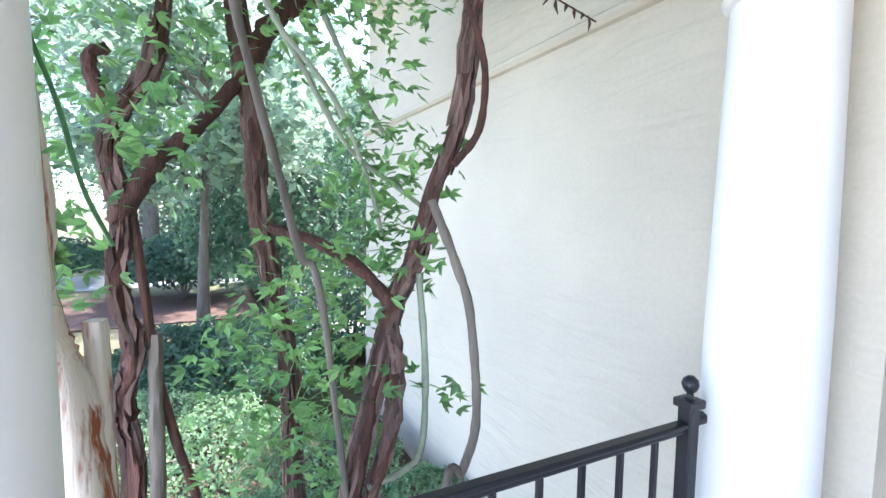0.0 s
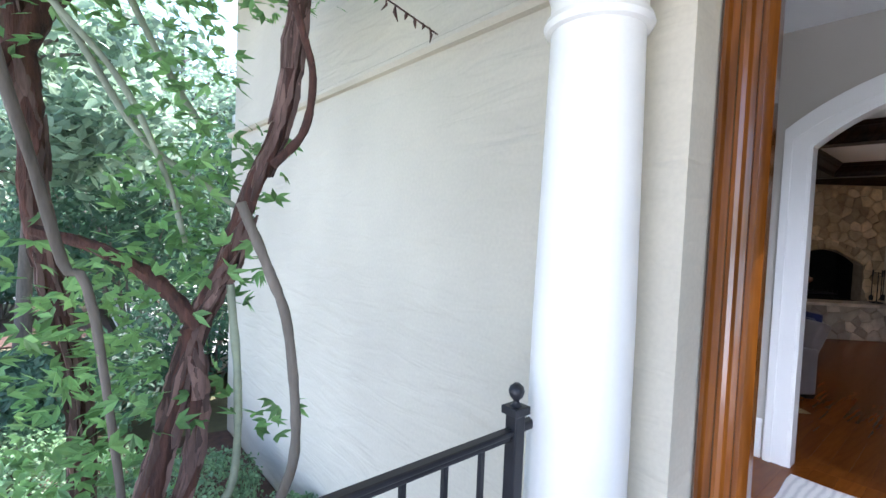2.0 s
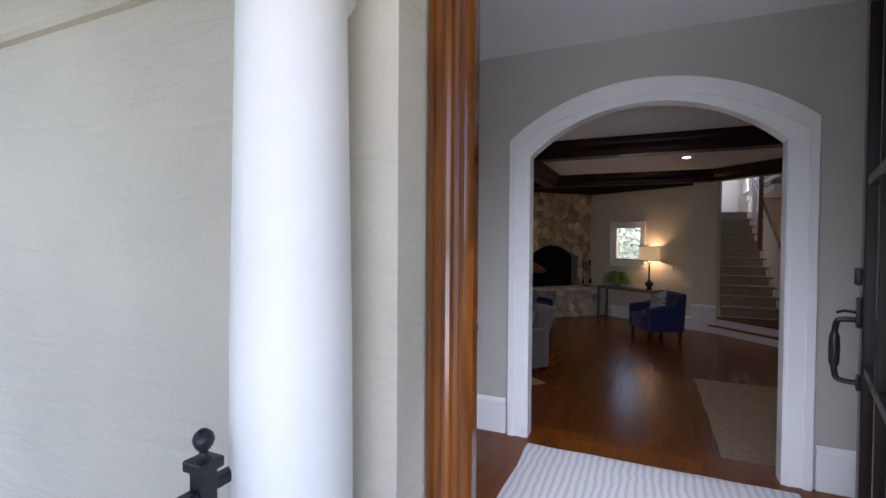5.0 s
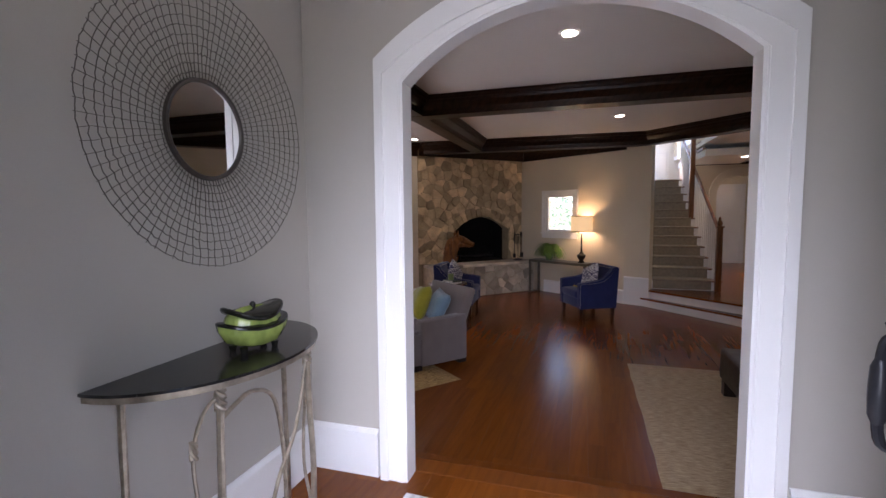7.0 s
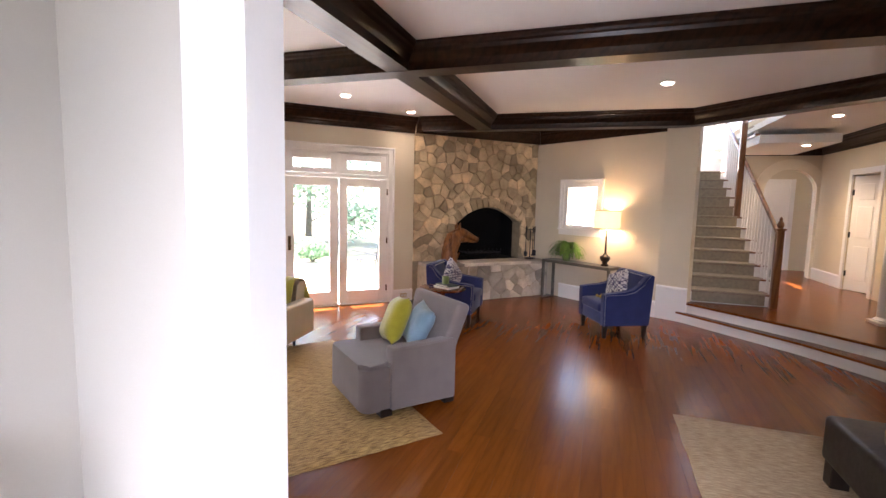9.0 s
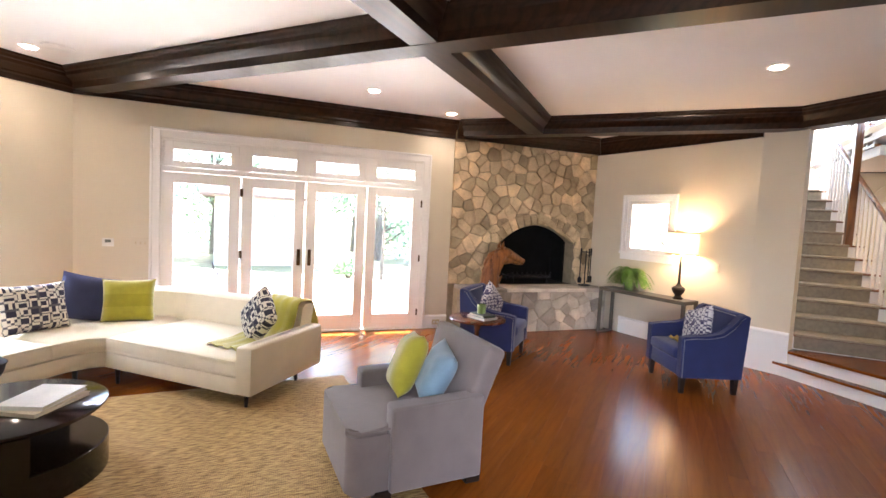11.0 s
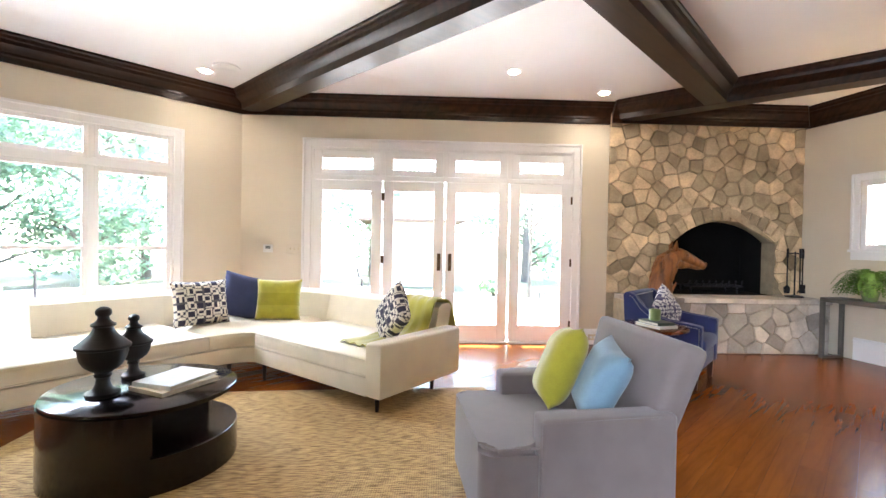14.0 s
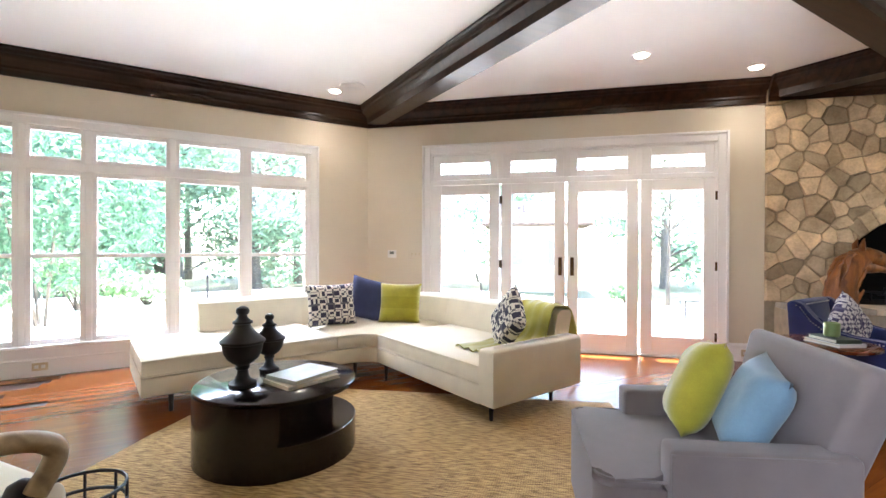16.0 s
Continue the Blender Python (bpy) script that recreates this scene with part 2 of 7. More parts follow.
def extrude(bm, profile, length, m=None, x0=0.0, cut0=0.0, cut1=0.0):
    """A (y, z) profile drawn along x; cut0 and cut1 slant the ends by y."""
    lo = [bm.verts.new((x0 + cut0 * y, y, z)) for y, z in profile]
    hi = [bm.verts.new((x0 + length + cut1 * y, y, z)) for y, z in profile]
    bm.faces.new(lo)
    bm.faces.new(hi[::-1])
    n = len(profile)
    for i in range(n):
        bm.faces.new((lo[i], hi[i], hi[(i + 1) % n], lo[(i + 1) % n]))
    if m is not None:
        bmesh.ops.transform(bm, matrix=m, verts=lo + hi)
    return bm


def wall(name, a, b, z0, z1, thick, mat, label, openings=()):
    """A wall from a to b with its room face on the line, thickness to the right; openings as (u0, u1, z0, z1)."""
    m, length = run(a, b)
    us = sorted({0.0, length, *[u for o in openings for u in o[:2]]})
    bm = bmesh.new()
    for u0, u1 in zip(us, us[1:]):
        holes = sorted((o[2], o[3]) for o in openings if o[0] <= u0 + 1e-6 and o[1] >= u1 - 1e-6)
        z = z0
        for h0, h1 in holes:
            if h0 > z + 1e-6:
                box(bm, u0, u1, -thick, 0, z, h0)
            z = h1
        if z1 > z + 1e-6:
            box(bm, u0, u1, -thick, 0, z, z1)
    bmesh.ops.remove_doubles(bm, verts=bm.verts, dist=1e-5)
    bmesh.ops.transform(bm, matrix=m, verts=bm.verts)
    return tagged(part(name, bm, mat), label, "wall", kind="structure")


# ---------- plan ----------
U = 0.306           # height of the foyer, hall and porch above the sunken living room
CEIL = 3.10
ARCH_X, ARCH_B = 4.25, 4.33
V1, V2 = (7.47, 6.87), (10.78, 3.56)
FP_R = (12.61, 1.73)                  # corner of stone wall and lamp wall
LAMP_R, RET = (11.2, -0.36), (11.0, -0.76)
NW = (3.0, 6.87)

# ---------- large structure ----------
def floor_slab(name, poly, z, label, mat, thick=0.12):
    bm = bmesh.new()
    prism(bm, poly, z - thick, z)
    return tagged(part(name, bm, mat), label, "floor", kind="structure")


SUBFLOOR = material("dark_subfloor", (0.05, 0.02, 0.008), 0.5)
LIVING = [(3.0, 7.0), (3.0, -4.4), (8.2, -4.4), (11.6, -0.9), (13.2, 1.9), (10.9, 3.75), (7.6, 7.0)]
floor_slab("floor_living", LIVING, -0.012, "dark stained oak floor of the sunken room", SUBFLOOR)

# walls run so that the room lies to the left of the line
def north_u(x):
    return V1[0] - x


WIN_X0, WIN_X1, WIN_Z0, WIN_Z1 = 3.45, 6.70, 0.30, 2.42
wall("wall_north", V1, NW, 0, CEIL, 0.16, M_WALL, "warm greige painted wall with a wide window",
     [(north_u(WIN_X1), north_u(WIN_X0), WIN_Z0, WIN_Z1)])
NE_L = math.dist(V1, V2)
def ne_u(x):
    return NE_L - (x - V1[0]) * math.sqrt(2)


FD_X0, FD_X1, FD_Z1 = 8.09, 10.45, 2.46
wall("wall_north_east", V2, V1, 0, CEIL, 0.16, M_WALL, "warm greige painted wall with french doors",
     [(ne_u(FD_X1), ne_u(FD_X0), 0.0, FD_Z1)])
m_lamp, LAMP_L = run(LAMP_R, FP_R)
SW0, SW1, SWZ0, SWZ1 = 1.10, 1.83, 1.29, 2.09
wall("wall_lamp", LAMP_R, FP_R, 0, CEIL, 0.16, M_WALL, "greige painted wall with a small window", [(SW0, SW1, SWZ0, SWZ1)])
wall("wall_return", RET, LAMP_R, 0, CEIL, 0.16, M_WALL, "narrow greige painted return wall")
wall("wall_stair", (15.2, -0.86), (11.16, -0.74), 0, 5.4, 0.1, M_WALL, "painted wall beside the stairs")
wall("wall_north_west", NW, (3.0, 3.75), 0, CEIL, 0.16, M_WALL, "plain painted wall")
wall("wall_west_diagonal", (3.0, 3.75), (ARCH_B, 2.3), 0, CEIL, 0.16, M_WALL, "plain painted wall")
wall("wall_south", (3.0, -4.1), (16.5, -4.1), 0, CEIL, 0.16, M_WALL, "plain painted wall")
wall("wall_south_west", (ARCH_B, -1.3), (3.0, -2.75), 0, CEIL, 0.16, M_WALL, "plain painted wall")
wall("wall_west_far", (3.0, -2.75), (3.0, -4.1), 0, CEIL, 0.16, M_WALL, "plain painted wall")


def arch_outline(half, spring, rise, n=24):
    """Half-plan of a segmental arch: (offset from the axis, height), from right foot to left foot over the top."""
    r = (half * half + rise * rise) / (2 * rise)
    a0 = math.asin(half / r)
    return [(r * math.sin(a0 - 2 * a0 * k / n), spring + r * math.cos(a0 - 2 * a0 * k / n) - (r - rise)) for k in range(n + 1)]


ARCH_Y, ARCH_HALF, SPRING, RISE = 0.470, 0.764, 2.35, 0.31


def arch_wall(name, x0, x1, y0, y1, z0, z1, yc, half, spring, rise, mat, label):
    line = [(y1, z1), (y1, z0), (yc + half, z0)] + [(yc + o, z) for o, z in arch_outline(half, spring, rise)] + [(yc - half, z0), (y0, z0), (y0, z1)]
    bm = bmesh.new()
    lo = [bm.verts.new((x0, y, z)) for y, z in line]
    hi = [bm.verts.new((x1, y, z)) for y, z in line]
    bm.faces.new(lo)
    bm.faces.new(hi[::-1])
    for i in range(len(line)):
        j = (i + 1) % len(line)
        bm.faces.new((lo[i], lo[j], hi[j], hi[i]))
    return tagged(part(name, bm, mat), label, "wall", kind="structure")


arch_wall("wall_arch", ARCH_X, ARCH_B, -1.3, 2.3, 0, 3.5, ARCH_Y, ARCH_HALF + 0.012, SPRING, RISE + 0.004, M_WALL_COOL, "painted foyer wall with a wide arched opening")


def arch_band(x0, x1, half_i, half_o, spring, rise_i, rise_o, z0, yc):
    """A casing band round an arched opening."""
    a = [(half_i, z0)] + arch_outline(half_i, spring, rise_i) + [(-half_i, z0)]
    b = [(half_o, z0)] + arch_outline(half_o, spring + 0.07, rise_o) + [(-half_o, z0)]
    bm = bmesh.new()
    grid = [[bm.verts.new((x, yc + o, z)) for o, z in row] for x, row in ((x0, a), (x0, b), (x1, b), (x1, a))]
    for r in range(4):
        p, q = grid[r], grid[(r + 1) % 4]
        for i in range(len(a) - 1):
            bm.faces.new((p[i], p[i + 1], q[i + 1], q[i]))
    for i in (0, -1):
        bm.faces.new([g[i] for g in grid])
    return bm


arch_trim = thing("trim_arch", "white painted moulded casing round the foyer arch", "trim", kind="structure")
part("casing", arch_band(ARCH_X - 0.022, ARCH_X, ARCH_HALF + 0.013, ARCH_HALF + 0.140, SPRING, RISE, RISE + 0.024, U, ARCH_Y), M_WHITE, arch_trim, smooth=30)
part("casing_bead", arch_band(ARCH_X - 0.034, ARCH_X - 0.021, ARCH_HALF + 0.102, ARCH_HALF + 0.146, SPRING + 0.05, RISE - 0.01, RISE + 0.026, U, ARCH_Y), M_WHITE, arch_trim, smooth=30)
part("casing_inner_bead", arch_band(ARCH_X - 0.027, ARCH_X - 0.021, ARCH_HALF + 0.02, ARCH_HALF + 0.05, SPRING + 0.0, RISE + 0.01, RISE - 0.04, U, ARCH_Y), M_WHITE, arch_trim, smooth=30)
part("jamb_lining", arch_band(ARCH_X - 0.019, ARCH_B + 0.019, ARCH_HALF - 0.002, ARCH_HALF + 0.012, SPRING, RISE - 0.004, RISE - 0.062, U, ARCH_Y), M_WHITE, arch_trim, smooth=30)
part("casing_back", arch_band(ARCH_B, ARCH_B + 0.022, ARCH_HALF + 0.013, ARCH_HALF + 0.15, SPRING, RISE, RISE + 0.055, 0.16, ARCH_Y), M_WHITE, arch_trim, smooth=30)

# foyer
FY0, FY1 = -0.90, 1.80
floor_slab("floor_foyer", [(2.10, FY0 - 0.1), (4.34, FY0 - 0.1), (4.34, FY1 + 0.1), (2.10, FY1 + 0.1)], U - 0.012, "dark stained oak foyer floor", SUBFLOOR, 0.25)
wall("wall_foyer_north", (ARCH_X, FY1), (2.25, FY1), U, 3.5, 0.14, M_WALL_COOL, "painted foyer wall with a wire mirror")
wall("wall_foyer_south", (2.25, FY0), (ARCH_X, FY0), U, 3.5, 0.14, M_WALL_COOL, "plain painted foyer wall")
bm = boxes((2.1, ARCH_X, FY0 - 0.1, FY1 + 0.1, 3.30, 3.42))
tagged(part("ceiling_foyer", bm, M_CEIL), "white painted foyer ceiling", "ceiling", kind="structure")

# front wall of the house
FX = 2.05
DOOR_Y0, DOOR_Y1 = -0.22, 1.08
bm = bmesh.new()
box(bm, FX, FX + 0.2, DOOR_Y1, 5.66, -0.9, 2.64)
box(bm, FX + 0.03, FX + 0.2, DOOR_Y1, 5.66, 2.64, 6.0)
box(bm, FX, FX + 0.2, -5.0, DOOR_Y0, -0.9, 6.0)
box(bm, FX, FX + 0.2, DOOR_Y0, DOOR_Y1, 3.0, 6.0)
box(bm, FX, FX + 0.2, DOOR_Y0, DOOR_Y1, -0.9, U - 0.02)
box(bm, FX + 0.2, 2.82, 5.46, 5.66, -0.9, 6.0)
tagged(part("wall_front", bm, M_STUCCO), "cream stucco front wall of the house", "wall", kind="structure")

# steps down from the foyer, and up to the hall
STEP1 = [(11.30, -0.42), (9.86, -1.80), (8.3, -2.9), (6.8, -4.05)]
STEP2 = [(10.98, -0.80), (9.90, -1.95), (8.6, -3.1), (7.6, -4.05)]
HALL_REST = [(16.4, -4.05), (16.4, -0.5), (11.4, -0.5)]
bm = bmesh.new()
prism(bm, STEP1 + HALL_REST, -0.02, 0.125)
tagged(part("step_hall_lower", bm, M_WHITE), "white painted lower riser of the hall steps", "step", kind="structure")
bm = bmesh.new()
prism(bm, STEP2 + HALL_REST, 0.126, U - 0.03)
tagged(part("step_hall_upper", bm, M_WHITE), "white painted upper riser of the hall steps", "step", kind="structure")


def grow(line, d):
    return [(x - d * 0.68, y + d * 0.73) for x, y in line]


bm = bmesh.new()
prism(bm, grow(STEP1, 0.025) + HALL_REST, 0.125, 0.153)
tagged(part("tread_hall", bm, M_FLOOR), "stained oak tread of the hall steps", "step", kind="structure")
bm = bmesh.new()
prism(bm, grow(STEP2, 0.025) + HALL_REST, U - 0.03, U)
tagged(part("floor_hall", bm, M_FLOOR), "stained oak hall floor", "floor", kind="structure")

# ceiling with its beams
bm = bmesh.new()
prism(bm, [(2.9, 7.1), (2.9, -4.3), (16.6, -4.3), (16.6, -1.98), (11.05, -1.98), (10.85, -0.75), (11.05, -0.7), (11.3, -0.3), (12.85, 1.8), (10.9, 3.7), (7.55, 7.05)], CEIL, CEIL + 0.1)
tagged(part("ceiling", bm, M_CEIL), "white painted ceiling between dark beams", "ceiling", kind="structure")
CROWN = [(0, 2.845), (0.022, 2.845), (0.022, 2.90), (0.032, 2.915), (0.032, 2.935), (0.05, 2.97), (0.085, 3.0), (0.095, 3.03), (0.115, 3.04), (0.125, 3.065), (0.14, 3.075), (0.14, 3.098), (0, 3.098)]


def crown(name, a, b, cut0, cut1, label="dark stained wooden crown moulding"):
    m, length = run(a, b)
    bm = bmesh.new()
    extrude(bm, CROWN, length, m, 0, cut0, cut1)
    return tagged(part(name, bm, M_BEAM, smooth=25), label, "moulding", kind="structure")


T8 = math.tan(radians(22.5))
crown("trim_crown_north", V1, NW, T8, -1)
crown("trim_crown_north_east", V2, V1, 0, -T8)
crown("trim_crown_lamp", LAMP_R, FP_R, 0, -1)
crown("trim_crown_fireplace", (FP_R[0] - 0.05, FP_R[1] - 0.05), (V2[0] - 0.05, V2[1] - 0.05), 1, 0)
BEAMP = [(-0.11, 2.88), (-0.11, 2.90), (-0.115, 2.95), (-0.14, 2.985), (-0.175, 3.01), (-0.185, 3.04), (-0.205, 3.05), (-0.215, 3.07), (-0.23, 3.08), (-0.23, 3.099)]
BEAMP = BEAMP + [(-y, z) for y, z in BEAMP[::-1]]


def beam(name, a, b, dz=0.0, label="dark stained moulded ceiling beam"):
    m, length = run(a, b)
    bm = bmesh.new()
    extrude(bm, [(y, z + (dz if z < 3.0 else 0)) for y, z in BEAMP], length, m)
    return tagged(part(name, bm, M_BEAM, smooth=25), label, "beam", kind="structure")


beam("beam_north_south", (7.53, -4.1), (7.53, 6.78))
beam("beam_west", (ARCH_B, 2.36), (7.43, 2.36), 0.003)
beam("beam_east", (7.63, 2.36), (10.82, 2.36), 0.003)
beam("beam_ring_east", (10.86, 3.42), (11.02, -0.72))
beam("beam_ring_south_east", (11.05, -0.68), (7.7, -4.1), 0.004)

# outdoor ground and patio
M_GROUND = material("garden_soil_and_grass", (0.16, 0.17, 0.07), 0.95, 0.2, 0.6, 0.3, 14, colour2=(0.09, 0.07, 0.045))
bm = bmesh.new()
bmesh.ops.create_grid(bm, x_segments=60, y_segments=60, size=1.0)
for v in bm.verts:
    v.co.x, v.co.y = 1.5 + v.co.x ** 3 * 400 + v.co.x * 12, 1 + v.co.y ** 3 * 400 + v.co.y * 12
    v.co.z = -0.5
tagged(part("ground", bm, M_GROUND), "garden ground with mulch and grass", "ground", kind="structure")
M_STONEPAVE = material("pale_patio_stone", (0.55, 0.53, 0.48), 0.8, 0.1, 2, 0.1, 40)
bm = bmesh.new()
prism(bm, [(1.5, 7.05), (7.6, 7.05), (11.1, 3.75), (15, 7), (12, 16), (1.5, 16)], -0.3, -0.06)
tagged(part("pavement_patio", bm, M_STONEPAVE), "pale sunlit stone patio behind the house", "pavement", kind="structure")
bm = boxes((-0.9, FX, -1.6, 1.55, -0.8, U))
tagged(part("porch_floor", bm, M_STONEPAVE), "pale stone porch floor before the front door", "porch", kind="structure")

# pale slab added out of view to reflect sunlight up at the porch
bm = boxes((-14.0, -0.9, -8.0, 1.2, -0.6, -0.47))
tagged(part("bounce_forecourt", bm, M_STONEPAVE), "unseen pale paving added to bounce sunlight onto the porch", "pavement", kind="structure")

# overhang added out of view to keep direct sun off the living room floor
bm = boxes((2.8, 7.45, 7.03, 8.4, 3.3, 3.42))
m, length = run(V2, V1)
box(bm, 0.0, length, -1.8, -0.17, 3.3, 3.42, 0.0, 2, m)
tagged(part("sun_block_eave", bm, M_WHITE), "unseen white overhang added to keep the sun off the window and patio doors", "roof", kind="structure")

# ---------- lamps ----------
M_CAN = glow("can_light_glow", (1.0, 0.86, 0.68), 8.0)
M_CANRING = material("white_can_ring", (0.8, 0.8, 0.78), 0.4)


def can_light(x, y, z=CEIL, power=7, colour=(1, 0.83, 0.63)):
    t = thing("ceiling_light", "small round recessed ceiling light, switched on", "light", pose(x, y, z), "recessed lights")
    bm = bmesh.new()
    lathe(bm, [(0.058, -0.006), (0.085, -0.006), (0.085, -0.001), (0.058, -0.001)], 24)
    part("trim_ring", bm, M_CANRING, t, smooth=40)
    bm = bmesh.new()
    lathe(bm, [(0.055, -0.011), (0.057, -0.0065)], 20)
    part("bulb", bm, M_CAN, t, "glowing warm bulb")
    d = bpy.data.lights.new("can_lamp", "SPOT")
    d.energy, d.color, d.spot_size, d.spot_blend, d.shadow_soft_size = power, colour, radians(125), 0.7, 0.05
    s = new("can_lamp", d)
    s.matrix_world = pose(x, y, z - 0.03)
    return t


for x, y in ((5.9, 0.5), (9.3, -0.1), (9.03, 3.85), (10.28, 3.42), (6.857, 6.38)):
    can_light(x, y, CEIL, 0.9 if x > 10 or y > 6 else (0.9 if y < 1 else 4.2))

# ---------- windows and doors ----------
def glazing(name, parent, x0, x1, z0, z1, y=-0.02):
    ob = part(name, boxes((x0, x1, y - 0.003, y + 0.003, z0, z1)), M_GLASS, parent, "clear glass pane")
    ob.visible_shadow = False
    return ob


def sash(parent, x0, x1, z0, z1, rail=0.05, low=None, mid=None, y0=-0.05, y1=0.0, name="window_frame"):
    """A white frame with a pane; mid is the height of a meeting rail."""
    low = low or rail
    bm = bmesh.new()
    box(bm, x0, x0 + rail, y0, y1, z0, z1, 0.006)
    box(bm, x1 - rail, x1, y0, y1, z0, z1, 0.006)
    box(bm, x0 + rail, x1 - rail, y0, y1, z0, z0 + low, 0.006)
    box(bm, x0 + rail, x1 - rail, y0, y1, z1 - rail, z1, 0.006)
    if mid:
        box(bm, x0 + rail, x1 - rail, y0, y1, mid - 0.02, mid + 0.02, 0.004)
    f = part(name, bm, M_WHITE, parent)
    zs = [z0 + low] + ([mid - 0.02, mid + 0.02] if mid else []) + [z1 - rail]
    for a, b in zip(zs[::2], zs[1::2]):
        glazing("pane", f, x0 + rail, x1 - rail, a, b, (y0 + y1) / 2)
    return f


def casing(parent, x0, x1, z0, z1, w=0.10, d=0.025, sill=True, name="casing"):
    """Flat moulded casing on the room side, round an opening."""
    bm = bmesh.new()
    for s in (0, 1):
        dd, ww, o = (d, w, 0) if s == 0 else (d + 0.018, 0.028, w - 0.028)
        box(bm, x0 - o - ww, x0 - o, 0.0, dd, z0, z1 + o + ww, 0.004)
        box(bm, x1 + o, x1 + o + ww, 0.0, dd, z0, z1 + o + ww, 0.004)
        box(bm, x0 - o, x1 + o, 0.0, dd, z1 + o, z1 + o + ww, 0.004)
    if sill:
        box(bm, x0 - w - 0.02, x1 + w + 0.02, 0.0, 0.05, z0 - 0.03, z0, 0.006)
        box(bm, x0 - w, x1 + w, 0.0, d, z0 - 0.12, z0 - 0.03, 0.004)
    return part(name, bm, M_WHITE, parent)


# wide window in the north wall: x runs west along the wall
mN, _ = run(V1, NW)
win = thing("window_1", "wide white-framed window of four lights with transoms over the garden", "window", mN, kind="structure")
W0, W1 = V1[0] - WIN_X1, V1[0] - WIN_X0
casing(win, W0, W1, WIN_Z0, WIN_Z1, 0.10)
edges = [V1[0] - x for x in (6.70, 5.945, 5.21, 4.48, 3.97, 3.45)]
TR = 2.03
for a, b in zip(edges, edges[1:]):
    sash(win, a + 0.02, b - 0.02, TR + 0.05, WIN_Z1, 0.045)
    sash(win, a + 0.02, b - 0.02, WIN_Z0, TR - 0.03, 0.05, mid=1.16)
bm = bmesh.new()
box(bm, W0, W1, -0.10, 0.012, TR - 0.03, TR + 0.05, 0.006)
for e in edges:
    box(bm, max(W0, e - 0.03), min(W1, e + 0.03), -0.10, 0.008, WIN_Z0, WIN_Z1, 0.006)
box(bm, W0, W1, -0.15, -0.10, WIN_Z0 - 0.02, WIN_Z0 + 0.02)
part("mullions", bm, M_WHITE, win)

# french doors: x runs from the fireplace corner towards the north wall
mD, _ = run(V2, V1)
M_BRASS = material("dark_bronze", (0.10, 0.06, 0.03), 0.35, metal=0.9)
fd = thing("french_doors", "white glazed french doors with transoms onto the patio, closed", "door", mD, kind="structure")
D0, D1 = ne_u(FD_X1), ne_u(FD_X0)
casing(fd, D0, D1, 0.0, FD_Z1, 0.11, sill=False)
xs = [ne_u(x) for x in (10.45, 9.873, 9.289, 8.726, 8.09)]
for i, (a, b) in enumerate(zip(xs, xs[1:])):
    sash(fd, a + 0.03, b - 0.03, 2.12, FD_Z1 - 0.03, 0.10, 0.07)
    leaf = sash(fd, a + 0.012, b - 0.012, 0.025, 2.05, 0.128, 0.21, name="door_leaf")
    for hz in ((0.25, 1.05, 1.85) if i != 1 else ()):
        hx = a + 0.012 if i in (0,) else (b - 0.012 if i == 2 else (b if i == 0 else a))
        part("hinge", boxes((hx - 0.012, hx + 0.012, -0.005, 0.014, hz - 0.05, hz + 0.05), bevel=0.003), M_BRASS, leaf)
    if i in (1, 2):
        hx = (b - 0.07) if i == 1 else (a + 0.07)
        bm = bmesh.new()
        box(bm, hx - 0.022, hx + 0.022, 0.0, 0.012, 0.92, 1.14, 0.006)
        tube(bm, [(hx, 0.01, 1.0), (hx, 0.05, 1.0), (hx + (0.09 if i == 2 else -0.09) * 0.2, 0.055, 0.985)], 0.011, 8)
        part("door_handle", bm, M_BRASS, leaf, "dark bronze lever handle", smooth=40)
bm = bmesh.new()
box(bm, D0, D1, -0.10, 0.008, 2.055, 2.115, 0.005)
for x in xs[1:-1]:
    box(bm, x - 0.03, x + 0.03, -0.10, 0.006, 2.115, FD_Z1)
box(bm, D0, D1, -0.16, 0.03, 0.0, 0.024, 0.004)
for x0, x1 in ((D0, D0 + 0.028), (D1 - 0.028, D1)):
    box(bm, x0, x1, -0.10, 0.006, 0.024, FD_Z1)
box(bm, D0, D1, -0.10, 0.006, FD_Z1 - 0.028, FD_Z1 + 0.002)
part("door_frame", bm, M_WHITE, fd)

# small window on the lamp wall
mL, _ = run(LAMP_R, FP_R)
swin = thing("window_2", "small white-framed casement window beside the lamp", "window", mL, kind="structure")
casing(swin, SW0, SW1, SWZ0, SWZ1, 0.085)
sash(swin, SW0, SW1, SWZ0, SWZ1, 0.06)
part("crank", boxes((SW0 + 0.3, SW0 + 0.38, 0.0, 0.03, SWZ0, SWZ0 + 0.02), bevel=0.006), M_WHITE, swin)

# baseboards
def baseboard(name, a, b, z=0.0, h=0.2, cut=((0, 0),)):
    m, length = run(a, b)
    bm = bmesh.new()
    prof = [(0, z), (0.018, z), (0.018, z + h - 0.045), (0.026, z + h - 0.04), (0.024, z + h - 0.02), (0.012, z + h - 0.006), (0.008, z + h), (0, z + h)]
    spans = [(0, length)] if cut == ((0, 0),) else cut
    for s, e in spans:
        extrude(bm, prof, e - s, m, s)
    return tagged(part(name, bm, M_WHITE, smooth=25), "tall white painted baseboard", "baseboard", kind="structure")


